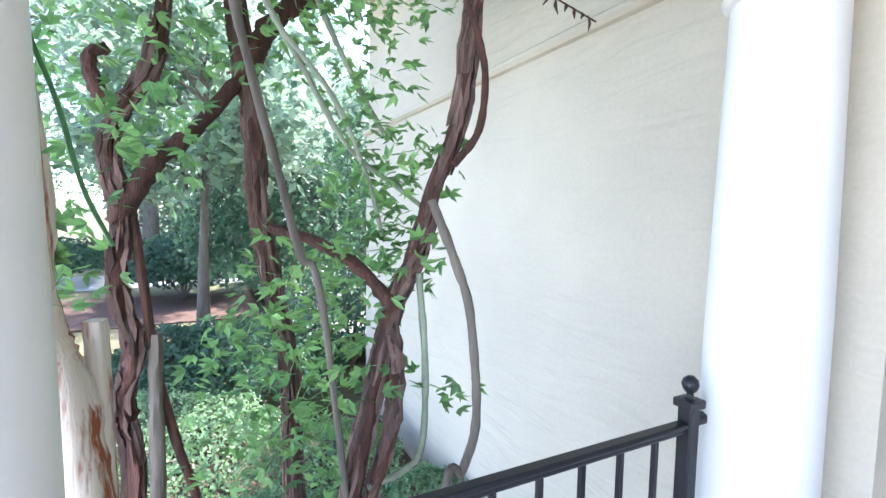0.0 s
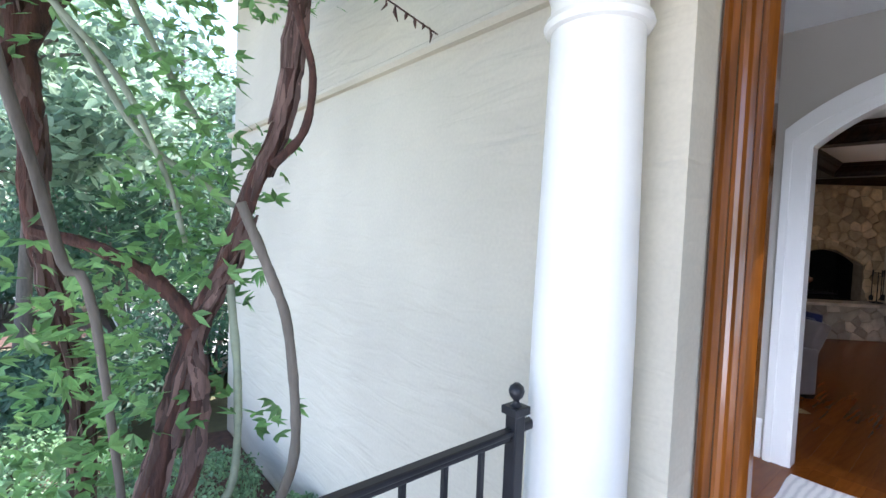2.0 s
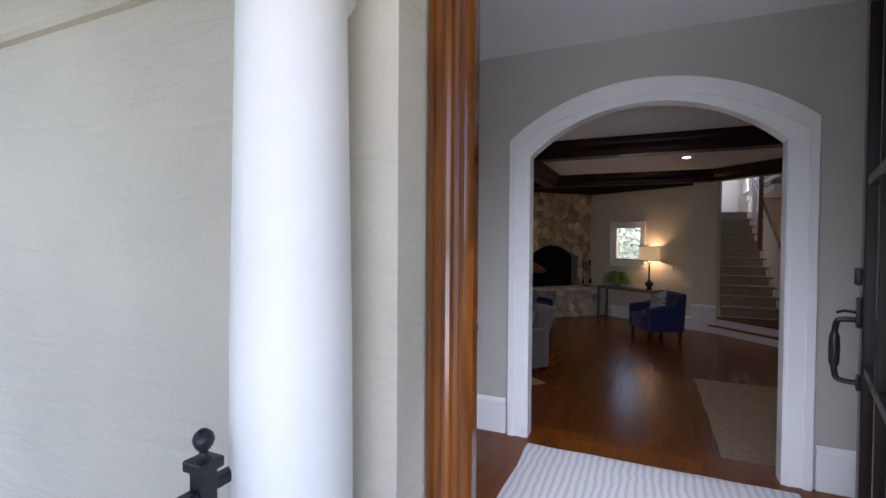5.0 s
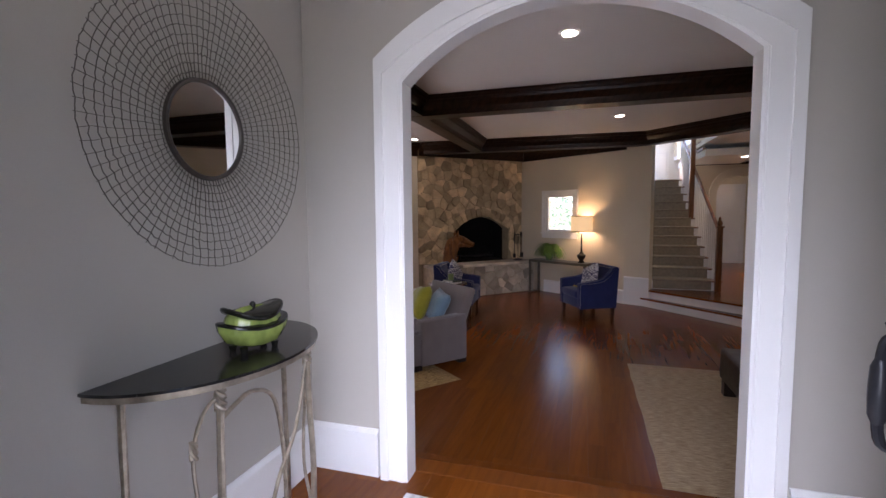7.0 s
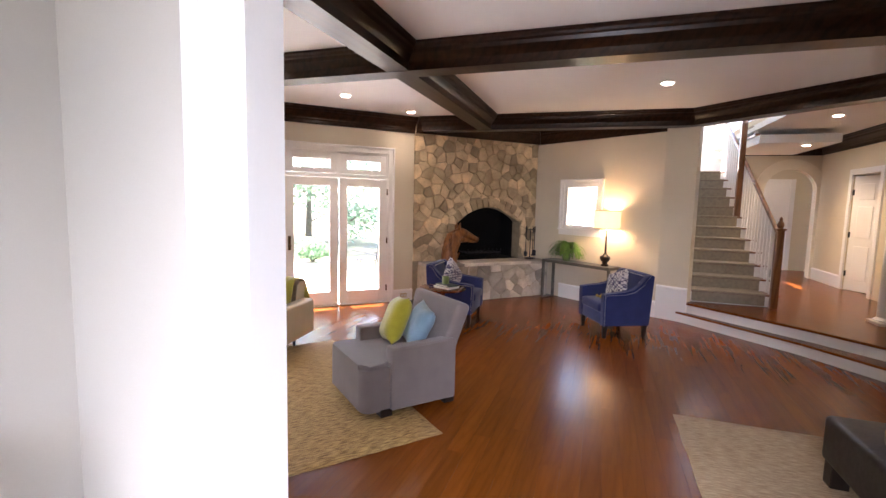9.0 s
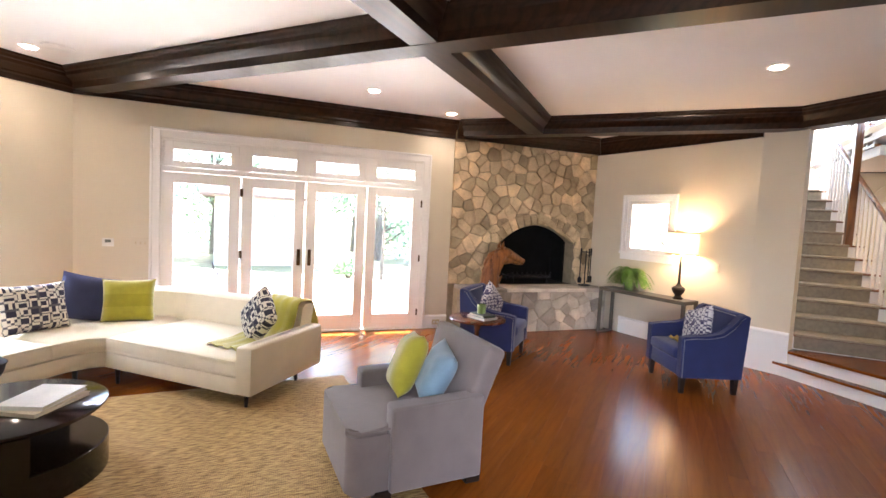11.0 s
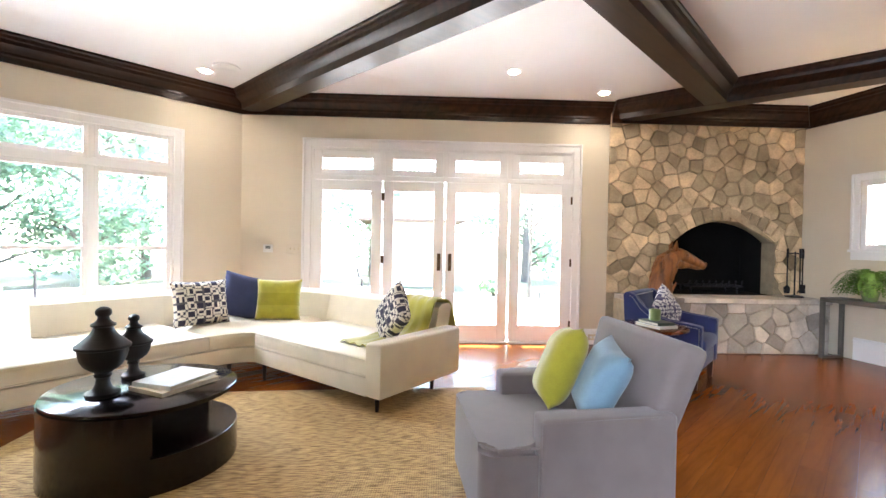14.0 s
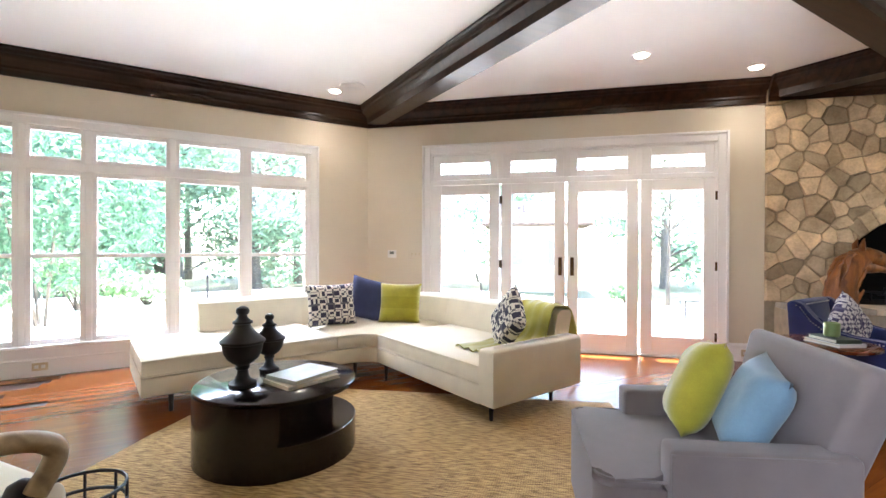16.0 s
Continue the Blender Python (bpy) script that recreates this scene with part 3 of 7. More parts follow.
baseboard("baseboard_north", V1, NW)
baseboard("baseboard_north_east", V2, V1, cut=((0.0, D0 - 0.11), (D1 + 0.11, NE_L)))
baseboard("baseboard_lamp", LAMP_R, FP_R, h=0.26, cut=((0, LAMP_L - 0.66),))
baseboard("baseboard_return", RET, LAMP_R, z=0.0, h=0.52)
baseboard("baseboard_foyer_arch", (ARCH_X, -0.86), (ARCH_X, ARCH_Y - ARCH_HALF - 0.165), U, 0.26)
baseboard("baseboard_foyer_arch_left", (ARCH_X, ARCH_Y + ARCH_HALF + 0.165), (ARCH_X, FY1), U, 0.26)
baseboard("baseboard_foyer_north", (ARCH_X - 0.03, FY1), (2.25, FY1), U, 0.26)
baseboard("baseboard_foyer_south", (2.25, FY0), (ARCH_X - 0.03, FY0), U, 0.26)
m, length = run((ARCH_X, FY0), (ARCH_X, FY1))
bm = bmesh.new()
extrude(bm, [(0, 3.2), (0.02, 3.2), (0.07, 3.27), (0.09, 3.299), (0, 3.299)], length, m)
tagged(part("trim_crown_foyer", bm, M_WHITE, smooth=20), "white painted cove moulding in the foyer", "moulding", kind="structure")

# thermostat and outlets
M_PLASTIC = material("white_plastic", (0.75, 0.74, 0.70), 0.4)
M_IVORY = material("ivory_plastic", (0.60, 0.50, 0.33), 0.45)
M_GREYLCD = material("grey_screen", (0.20, 0.22, 0.20), 0.25)


def plate(name, label, category, m, w, h, mat, inset):
    t = thing(name, label, category, m)
    part("plate", boxes((-w / 2, w / 2, 0.001, 0.012, -h / 2, h / 2), bevel=0.003), mat, t)
    for x, z, ww, hh, mm in inset:
        part("insert", boxes((x - ww / 2, x + ww / 2, 0.010, 0.016, z - hh / 2, z + hh / 2), bevel=0.002), mm, t)
    return t


U_TH = ne_u(7.714)
plate("thermostat", "small white wall thermostat with a grey screen", "thermostat", mD @ pose(U_TH, 0, 1.165), 0.12, 0.10, M_PLASTIC, [(0, 0.015, 0.06, 0.035, M_GREYLCD)])
plate("wall_switch", "ivory plastic light switch plate on the painted wall", "switch", mD @ pose(U_TH - 0.33, 0, 1.165), 0.2, 0.12, M_WALL, [(x, 0, 0.015, 0.03, M_IVORY) for x in (-0.05, 0, 0.05)])
plate("wall_outlet", "beige power outlet low on the baseboard", "outlet", mD @ pose(ne_u(10.66), 0.018, 0.095), 0.12, 0.075, M_IVORY, [(-0.025, 0, 0.03, 0.03, M_PLASTIC), (0.025, 0, 0.03, 0.03, M_PLASTIC)])
plate("wall_outlet", "beige power outlet low on the baseboard", "outlet", mN @ pose(V1[0] - 4.11, 0.018, 0.095), 0.12, 0.075, M_IVORY, [(-0.025, 0, 0.03, 0.03, M_PLASTIC), (0.025, 0, 0.03, 0.03, M_PLASTIC)])
plate("wall_switch", "ivory plastic light switch plate on the painted wall", "switch", mL @ pose(0.42, 0, 1.19), 0.075, 0.12, M_WALL, [(0, 0, 0.015, 0.03, M_IVORY)])
bm = bmesh.new()
lathe(bm, [(0.13, -0.012), (0.14, -0.001), (0.12, -0.001)], 32)
tagged(part("ceiling_speaker", bm, M_CANRING, at=pose(6.965, 6.10, CEIL), smooth=40), "round white flush ceiling speaker grille", "speaker")

vent = thing("floor_vent", "dark slotted metal floor vent beside the baseboard", "vent", pose(4.14, 6.70, 0.0))
part("frame", boxes((-0.15, 0.15, -0.055, -0.043, 0.0, 0.006), (-0.15, 0.15, 0.043, 0.055, 0.0, 0.006), (-0.15, -0.138, -0.043, 0.043, 0.0, 0.006), (0.138, 0.15, -0.043, 0.043, 0.0, 0.006)), M_BRASS, vent)
for k in range(14):
    part("slat", boxes((-0.132 + 0.02 * k, -0.124 + 0.02 * k, -0.043, 0.043, 0.001, 0.005)), M_BRASS, vent)

# ---------- fireplace ----------
M_STONE = material("tan_fieldstone", (0.74, 0.59, 0.37), 0.85, scale=4, bump=0.7, fine=45, colour2=(0.30, 0.215, 0.125), spread=0.45)
M_HEARTH = material("grey_hearth_stone", (0.60, 0.54, 0.45), 0.85, scale=4, bump=0.7, fine=45, colour2=(0.30, 0.265, 0.22), spread=0.38)
M_MORTAR = material("sandy_mortar", (0.34, 0.28, 0.19), 0.95, 0.15, 10, 0.4, 90)
M_SOOT = material("black_soot", (0.008, 0.008, 0.008), 0.9, 0.3, 5, 0.2, 50)
mF, FPL = run(FP_R, V2)          # x runs from the lamp wall to the french doors
HZ = 0.67
FC, FH, FS, FRI = 1.035, 0.68, 1.36, 0.27      # fire opening: centre, half width, spring, rise
fp = thing("fireplace", "floor-to-ceiling tan fieldstone fireplace with an arched firebox and raised hearth", "fireplace", mF, kind="structure")


def arch_panel(x0, x1, z0, z1, xc, half, spring, rise, y0, y1):
    line = [(x0, z1), (x0, z0), (xc - half, z0)] + [(xc - o, z) for o, z in arch_outline(half, spring, rise)] + [(xc + half, z0), (x1, z0), (x1, z1)]
    bm = bmesh.new()
    lo = [bm.verts.new((x, y0, z)) for x, z in line]
    hi = [bm.verts.new((x, y1, z)) for x, z in line]
    bm.faces.new(lo)
    bm.faces.new(hi[::-1])
    for i in range(len(line)):
        j = (i + 1) % len(line)
        bm.faces.new((lo[i], lo[j], hi[j], hi[i]))
    return bm


part("mortar_bed", arch_panel(-0.05, FPL, 0, CEIL, FC, FH, FS, FRI, -0.25, -0.012), M_MORTAR, fp, "sandy mortar behind the stones")
bm = bmesh.new()
box(bm, FC - FH - 0.02, FC + FH + 0.02, -0.75, -0.70, 0.3, 1.8)
box(bm, FC - FH - 0.05, FC - FH - 0.01, -0.72, -0.2, 0.3, 1.8)
box(bm, FC + FH + 0.01, FC + FH + 0.05, -0.72, -0.2, 0.3, 1.8)
box(bm, FC - FH - 0.02, FC + FH + 0.02, -0.72, -0.2, 1.72, 1.78)
box(bm, FC - FH, FC + FH, -0.72, -0.012, HZ - 0.06, HZ - 0.004)
part("firebox", bm, M_SOOT, fp, "soot-black firebox")
bm = bmesh.new()
for k in range(9):
    x = FC - 0.36 + 0.09 * k
    tube(bm, [(x, -0.5, HZ + 0.10), (x, -0.18, HZ + 0.10), (x, -0.15, HZ + 0.17)], 0.01, 6)
tube(bm, [(FC - 0.4, -0.2, HZ + 0.09), (FC + 0.4, -0.2, HZ + 0.09)], 0.011, 6)
for x in (FC - 0.32, FC + 0.32):
    tube(bm, [(x, -0.2, HZ + 0.09), (x, -0.2, HZ - 0.005)], 0.011, 6)
    tube(bm, [(x, -0.45, HZ + 0.09), (x, -0.45, HZ - 0.005)], 0.011, 6)
tagged(part("fire_grate", bm, M_IRON, at=mF, smooth=40), "black iron fire grate on the hearth", "grate")


def voronoi(w, h, sites):
    """Cells of a plan rectangle, by clipping with each neighbour's bisector."""
    cells = []
    for i, (px, py) in enumerate(sites):
        poly = [(0, 0), (w, 0), (w, h), (0, h)]
        near = sorted((s for j, s in enumerate(sites) if j != i), key=lambda s: (s[0] - px) ** 2 + (s[1] - py) ** 2)[:16]
        for qx, qy in near:
            nx, ny = qx - px, qy - py
            c = (nx * (px + qx) + ny * (py + qy)) / 2
            res = []
            for k in range(len(poly)):
                a, b = poly[k], poly[(k + 1) % len(poly)]
                da, db = nx * a[0] + ny * a[1] - c, nx * b[0] + ny * b[1] - c
                if da <= 0:
                    res.append(a)
                if (da < 0 < db) or (db < 0 < da):
                    s = da / (da - db)
                    res.append((a[0] + s * (b[0] - a[0]), a[1] + s * (b[1] - a[1])))
            poly = res
            if len(poly) < 3:
                break
        if len(poly) >= 3:
            cells.append(poly)
    return cells


def stone_piece(poly, thick, gap=0.012, round_=0.012):
    """One stone with chamfered edges from a polygon in x and z."""
    cx, cz = sum(p[0] for p in poly) / len(poly), sum(p[1] for p in poly) / len(poly)
    size = max(math.dist(p, (cx, cz)) for p in poly)
    bm = bmesh.new()
    rows = []
    for inset, y in ((gap * 0.8, -0.02), (gap * 0.8, thick * 0.55), (gap + round_, thick)):
        f = max(0.3, 1 - inset / (size * 0.75))
        rows.append([bm.verts.new((cx + (x - cx) * f, y + (random.uniform(-1, 1) * 0.005 if y > 0.01 else 0), cz + (z - cz) * f)) for x, z in poly])
    for a, b in zip(rows, rows[1:]):
        for k in range(len(poly)):
            bm.faces.new((a[k], a[(k + 1) % len(poly)], b[(k + 1) % len(poly)], b[k]))
    bm.faces.new(rows[-1])
    return bm


def spread_sites(w, h, n, tries=24):
    res = []
    for _ in range(n):
        best = max(((random.uniform(0, w), random.uniform(0, h)) for _ in range(tries)), key=lambda p: min((math.dist(p, q) for q in res), default=9))
        res.append(best)
    return res


OUT_H, OUT_RI = FH + 0.17, FRI + 0.13


def push_out(x, z):
    """Moves a point out of the ring of arch stones."""
    if z < FS:
        if abs(x - FC) < FH + 0.0 and z > HZ:
            return (FC + math.copysign(FH, x - FC), z)
        return (x, z)
    r = (OUT_H ** 2 + OUT_RI ** 2) / (2 * OUT_RI)
    cz = FS + 0.03 + OUT_RI - r
    d = math.hypot(x - FC, z - cz)
    if d < r:
        s = r / max(d, 1e-4)
        return (FC + (x - FC) * s, cz + (z - cz) * s)
    return (x, z)


def area(p):
    return 0.5 * abs(sum(p[i][0] * p[(i + 1) % len(p)][1] - p[(i + 1) % len(p)][0] * p[i][1] for i in range(len(p))))


random.seed(7)
for cell in voronoi(FPL, CEIL - HZ, spread_sites(FPL, CEIL - HZ, 215, 9)):
    cell = [(x, z + HZ) for x, z in cell]
    moved = [push_out(*p) for p in cell]
    cx, cz = sum(p[0] for p in cell) / len(cell), sum(p[1] for p in cell) / len(cell)
    if (abs(cx - FC) < FH and cz < FS) or area(moved) < 0.004:
        continue
    part("stone", stone_piece(moved, random.uniform(0.008, 0.032), 0.007, 0.010), M_STONE, fp)
NV = 13
ri = (FH ** 2 + FRI ** 2) / (2 * FRI)
ai = math.asin(FH / ri)
for k in range(NV):
    a0, a1 = -ai + 2 * ai * k / NV, -ai + 2 * ai * (k + 1) / NV
    zc = FS + FRI - ri
    p = [(FC + r * math.sin(a), zc + r * math.cos(a)) for r, a in ((ri, a0), (ri + 0.20, a0), (ri + 0.20, a1), (ri, a1))]
    part("arch_stone", stone_piece(p, 0.03, 0.007, 0.01), M_STONE, fp)
# raised hearth
HD = 0.47
bm = boxes((0.02, FPL - 0.1, 0.0, HD - 0.03, 0.0, HZ - 0.055))
part("hearth_core", bm, M_MORTAR, fp)
for cell in voronoi(FPL - 0.1, HZ - 0.06, spread_sites(FPL - 0.1, HZ - 0.06, 46, 9)):
    part("hearth_stone", stone_piece(cell, random.uniform(0.012, 0.03), 0.007, 0.012), M_HEARTH, fp).matrix_basis = pose(0, HD - 0.03, 0)
x = 0.0
while x < FPL - 0.12:
    w = min(random.uniform(0.35, 0.6), FPL - 0.1 - x)
    part("hearth_slab", boxes((x + 0.004, x + w - 0.004, 0.0, HD + 0.025, HZ - 0.055, HZ), bevel=0.008), M_HEARTH, fp)
    x += w

# ---------- furniture ----------
M_CREAM = material("cream_upholstery", (0.76, 0.68, 0.52), 0.9, 0.05, 5, 0.12, 260, sheen=0.3)
M_GREYFAB = material("grey_linen", (0.175, 0.142, 0.132), 0.9, 0.08, 6, 0.15, 300, sheen=0.3)
M_BLUEFAB = material("navy_linen", (0.022, 0.030, 0.105), 0.85, 0.12, 6, 0.15, 300, sheen=0.2)
M_NAVY = material("dark_blue_cotton", (0.05, 0.06, 0.14), 0.9, 0.1, 8, 0.12, 250)
M_GREEN = material("chartreuse_velvet", (0.40, 0.355, 0.028), 0.75, 0.12, 9, 0.1, 150, sheen=0.5)
M_SKY = material("pale_blue_silk", (0.17, 0.27, 0.35), 0.5, 0.10, 9, 0.1, 120, sheen=0.3)
M_NAIL = material("nickel_nailheads", (0.55, 0.53, 0.50), 0.3, metal=1.0)
M_LEG = material("dark_stained_leg", (0.018, 0.011, 0.008), 0.35, coat=0.3)
M_ESPRESSO = wood("espresso_veneer", (0.013, 0.0062, 0.005), (0.007, 0.0035, 0.003), 0.16, 0, 0.35)
M_LEATHER = material("black_leather", (0.018, 0.015, 0.014), 0.42, 0.2, 20, 0.2, 180, coat=0.1)


def fret(name, ground, line, size=0.13):
    """Woven lattice: pale lines round dark bricks."""
    m = material(name, ground, 0.9, 0.05, 6, 0.1, 250)
    nt = m.node_tree
    b = nt.nodes["Principled BSDF"]
    co = nt.nodes.new("ShaderNodeTexCoord")
    sep = nt.nodes.new("ShaderNodeSeparateXYZ")
    nt.links.new(co.outputs["Object"], sep.inputs[0])
    layers = []
    for rot in (0, 90):
        mp = nt.nodes.new("ShaderNodeCombineXYZ")
        nt.links.new(sep.outputs[0 if rot == 0 else 2], mp.inputs[0])
        nt.links.new(sep.outputs[2 if rot == 0 else 0], mp.inputs[1])
        br = nt.nodes.new("ShaderNodeTexBrick")
        br.offset = 0.5
        br.inputs["Color1"].default_value = br.inputs["Color2"].default_value = (0, 0, 0, 1)
        br.inputs["Mortar"].default_value = (1, 1, 1, 1)
        br.inputs["Scale"].default_value = 1.0
        br.inputs["Mortar Size"].default_value = 0.011
        br.inputs["Mortar Smooth"].default_value = 0.1
        br.inputs["Brick Width"].default_value = size * (1 if rot == 0 else 0.9)
        br.inputs["Row Height"].default_value = size * (0.55 if rot == 0 else 0.6)
        nt.links.new(mp.outputs[0], br.inputs["Vector"])
        layers.append(br)
    mx = nt.nodes.new("ShaderNodeMixRGB")
    mx.blend_type = "DIFFERENCE"
    mx.inputs[0].default_value = 0.9
    nt.links.new(layers[0].outputs[0], mx.inputs[1])
    nt.links.new(layers[1].outputs[0], mx.inputs[2])
    mc = nt.nodes.new("ShaderNodeMixRGB")
    mc.inputs[1].default_value, mc.inputs[2].default_value = (*ground, 1), (*line, 1)
    nt.links.new(mx.outputs[0], mc.inputs[0])
    nt.links.new(mc.outputs[0], b.inputs["Base Color"])
    return m


M_FRET = fret("navy_white_fretwork", (0.030, 0.028, 0.055), (0.72, 0.66, 0.56))
M_FRETBLUE = fret("blue_white_fretwork", (0.04, 0.035, 0.10), (0.58, 0.56, 0.56), 0.09)


def rbox(x0, x1, y0, y1, z0, z1, r=0.03, seg=3):
    bm = bmesh.new()
    return box(bm, x0, x1, y0, y1, z0, z1, r, seg)


def puff(poly, z0, z1, r=0.04, crown=0.02, grid=0):
    """A padded slab over a plan polygon with rounded top edge."""
    bm = bmesh.new()
    cx, cy = sum(p[0] for p in poly) / len(poly), sum(p[1] for p in poly) / len(poly)
    rows = []
    for ins, z in ((r * 0.5, z0), (0, z0 + r * 0.6), (0, z1 - r), (r * 0.3, z1 - r * 0.3), (r, z1), (r * 3.5, z1 + crown)):
        ring = []
        n = len(poly)
        for i in range(n):
            p, a, b = Vector(poly[i]), Vector(poly[i - 1]), Vector(poly[(i + 1) % n])
            d1, d2 = (a - p).normalized(), (b - p).normalized()
            q = d1 + d2
            if q.length < 0.05:
                q = Vector((-(b - a).y, (b - a).x)).normalized()
                q = q if q.dot(Vector((cx, cy)) - p) > 0 else -q
                v = p + q * ins
            else:
                q = q if q.dot(Vector((cx, cy)) - p) > 0 else -q
                v = p + q.normalized() * ins * 1.2
            ring.append(bm.verts.new((v.x, v.y, z)))
        rows.append(ring)
    for a, b in zip(rows, rows[1:]):
        for k in range(n):
            bm.faces.new((a[k], a[(k + 1) % n], b[(k + 1) % n], b[k]))
    bm.faces.new(rows[0][::-1])
    bm.faces.new(rows[-1])
    return bm


def pillow_mesh(w, h, t, n=14):
    """A stuffed square cushion in the x-z plane with pinched corners."""
    bm = bmesh.new()
    sheets = []
    for s in (1, -1):
        g = []
        for i in range(n + 1):
            row = []
            for j in range(n + 1):
                u, v = 2 * i / n - 1, 2 * j / n - 1
                k = 1 - 0.07 * (1 - abs(u) ** 2) * abs(v) ** 3
                k2 = 1 - 0.07 * (1 - abs(v) ** 2) * abs(u) ** 3
                y = s * t / 2 * ((1 - u ** 4) * (1 - v ** 4)) ** 0.6 + 0.006 * noise.noise((u * 3, v * 3, s))
                row.append(bm.verts.new((u * w / 2 * k2, y if max(abs(u), abs(v)) < 1 else 0, v * h / 2 * k)))
            g.append(row)
        for i in range(n):
            for j in range(n):
                bm.faces.new((g[i][j], g[i + 1][j], g[i + 1][j + 1], g[i][j + 1]))
    bmesh.ops.remove_doubles(bm, verts=bm.verts, dist=1e-5)
    return bm


def pillow(label, mat, at, w=0.46, h=0.46, t=0.16, group="sofa cushions"):
    return tagged(part("throw_pillow", pillow_mesh(w, h, t), mat, at=at, smooth=80), label, "pillow", group)


def leg_mesh(h=0.14, r=0.022, r2=0.014):
    bm = bmesh.new()
    return lathe(bm, [(r2, 0), (r, h)], 12)


# rugs
def jute(name, angle, light, dark):
    m = material(name, light, 0.95, 0.2, 8, 0.2, 60)
    nt = m.node_tree
    b = nt.nodes["Principled BSDF"]
    co, mp = nt.nodes.new("ShaderNodeTexCoord"), nt.nodes.new("ShaderNodeMapping")
    mp.inputs["Rotation"].default_value[2] = radians(angle)
    nt.links.new(co.outputs["Object"], mp.inputs[0])
    wv = nt.nodes.new("ShaderNodeTexWave")
    wv.inputs["Scale"].default_value, wv.inputs["Distortion"].default_value = 26, 4.0
    wv.inputs["Detail"].default_value, wv.inputs["Detail Scale"].default_value = 3, 3
    nz = nt.nodes.new("ShaderNodeTexNoise")
    mp2 = nt.nodes.new("ShaderNodeMapping")
    mp2.inputs["Rotation"].default_value[2] = radians(angle)
    mp2.inputs["Scale"].default_value = (105, 13, 1)
    nt.links.new(co.outputs["Object"], mp2.inputs[0])
    nt.links.new(mp2.outputs[0], nz.inputs["Vector"])
    nz.inputs["Scale"].default_value, nz.inputs["Detail"].default_value = 1, 6
    nt.links.new(mp.outputs[0], wv.inputs["Vector"])
    mx = nt.nodes.new("ShaderNodeMixRGB")
    mx.inputs[0].default_value = 0.9
    nt.links.new(wv.outputs[0], mx.inputs[1])
    nt.links.new(nz.outputs[0], mx.inputs[2])
    rp = nt.nodes.new("ShaderNodeValToRGB")
    rp.color_ramp.elements[0].position, rp.color_ramp.elements[0].color = 0.36, (*dark, 1)
    rp.color_ramp.elements[1].position, rp.color_ramp.elements[1].color = 0.64, (*light, 1)
    nt.links.new(mx.outputs[0], rp.inputs[0])
    nt.links.new(rp.outputs[0], b.inputs["Base Color"])
    bp = nt.nodes.new("ShaderNodeBump")
    bp.inputs["Strength"].default_value, bp.inputs["Distance"].default_value = 0.8, 0.012
    nt.links.new(mx.outputs[0], bp.inputs["Height"])
    nt.links.new(bp.outputs[0], b.inputs["Normal"])
    return m


M_JUTE = jute("golden_jute", 97, (0.57, 0.38, 0.145), (0.15, 0.08, 0.023))
M_JUTE2 = jute("pale_jute", 0, (0.52, 0.40, 0.25), (0.28, 0.19, 0.105))


def rug(name, label, w, d, at, mat, thick=0.014):
    bm = bmesh.new()
    nx, ny = 40, 40
    rows = []
    for i in range(nx + 1):
        row = []
        for j in range(ny + 1):
            x, y = w * i / nx, d * j / ny
            wob = 0.012 * noise.noise((x * 4, y * 4, 3))
            x += wob if i in (0, nx) else 0
            y += wob if j in (0, ny) else 0
            row.append(bm.verts.new((x, y, thick + 0.003 * noise.noise((x * 3, y * 3, 0)) if 0 < i < nx and 0 < j < ny else 0.002)))
        rows.append(row)
    for i in range(nx):
        for j in range(ny):
            bm.faces.new((rows[i][j], rows[i + 1][j], rows[i + 1][j + 1], rows[i][j + 1]))
    return tagged(part(name, bm, mat, at=at, smooth=60), label, "rug")


RUG_Z = 0.002
rug("area_rug", "golden woven jute area rug on the oak floor", 2.6, 3.15, pose(6.55, 1.55, RUG_Z, 0, 0, 50), M_JUTE)
rug("area_rug", "pale flat-woven jute rug under the ottoman", 2.5, 3.1, pose(5.05, -3.22, RUG_Z), M_JUTE2)

# runner in the foyer
M_RUNNER = material("pale_grey_runner", (0.72, 0.72, 0.71), 0.95, 0.06, 6, 0.3, 160)
nt = M_RUNNER.node_tree
co, wv, wv2 = nt.nodes.new("ShaderNodeTexCoord"), nt.nodes.new("ShaderNodeTexWave"), nt.nodes.new("ShaderNodeTexWave")
wv.bands_direction, wv2.bands_direction = "Y", "X"
wv.inputs["Scale"].default_value, wv.inputs["Detail"].default_value, wv.inputs["Distortion"].default_value = 7.0, 4, 3.0
wv2.inputs["Scale"].default_value, wv2.inputs["Distortion"].default_value = 30.0, 4.0
mxr = nt.nodes.new("ShaderNodeMixRGB")
mxr.blend_type = "MULTIPLY"
mxr.inputs[0].default_value = 0.6
rpr = nt.nodes.new("ShaderNodeValToRGB")
rpr.color_ramp.elements[0].color, rpr.color_ramp.elements[1].color = (0.58, 0.58, 0.58, 1), (0.80, 0.79, 0.77, 1)
rpr.color_ramp.elements[1].position = 0.5
for w in (wv, wv2):
    nt.links.new(co.outputs["Object"], w.inputs["Vector"])
nt.links.new(wv.outputs[0], mxr.inputs[1])
nt.links.new(wv2.outputs[0], mxr.inputs[2])
nt.links.new(mxr.outputs[0], rpr.inputs[0])
nt.links.new(rpr.outputs[0], nt.nodes["Principled BSDF"].inputs["Base Color"])
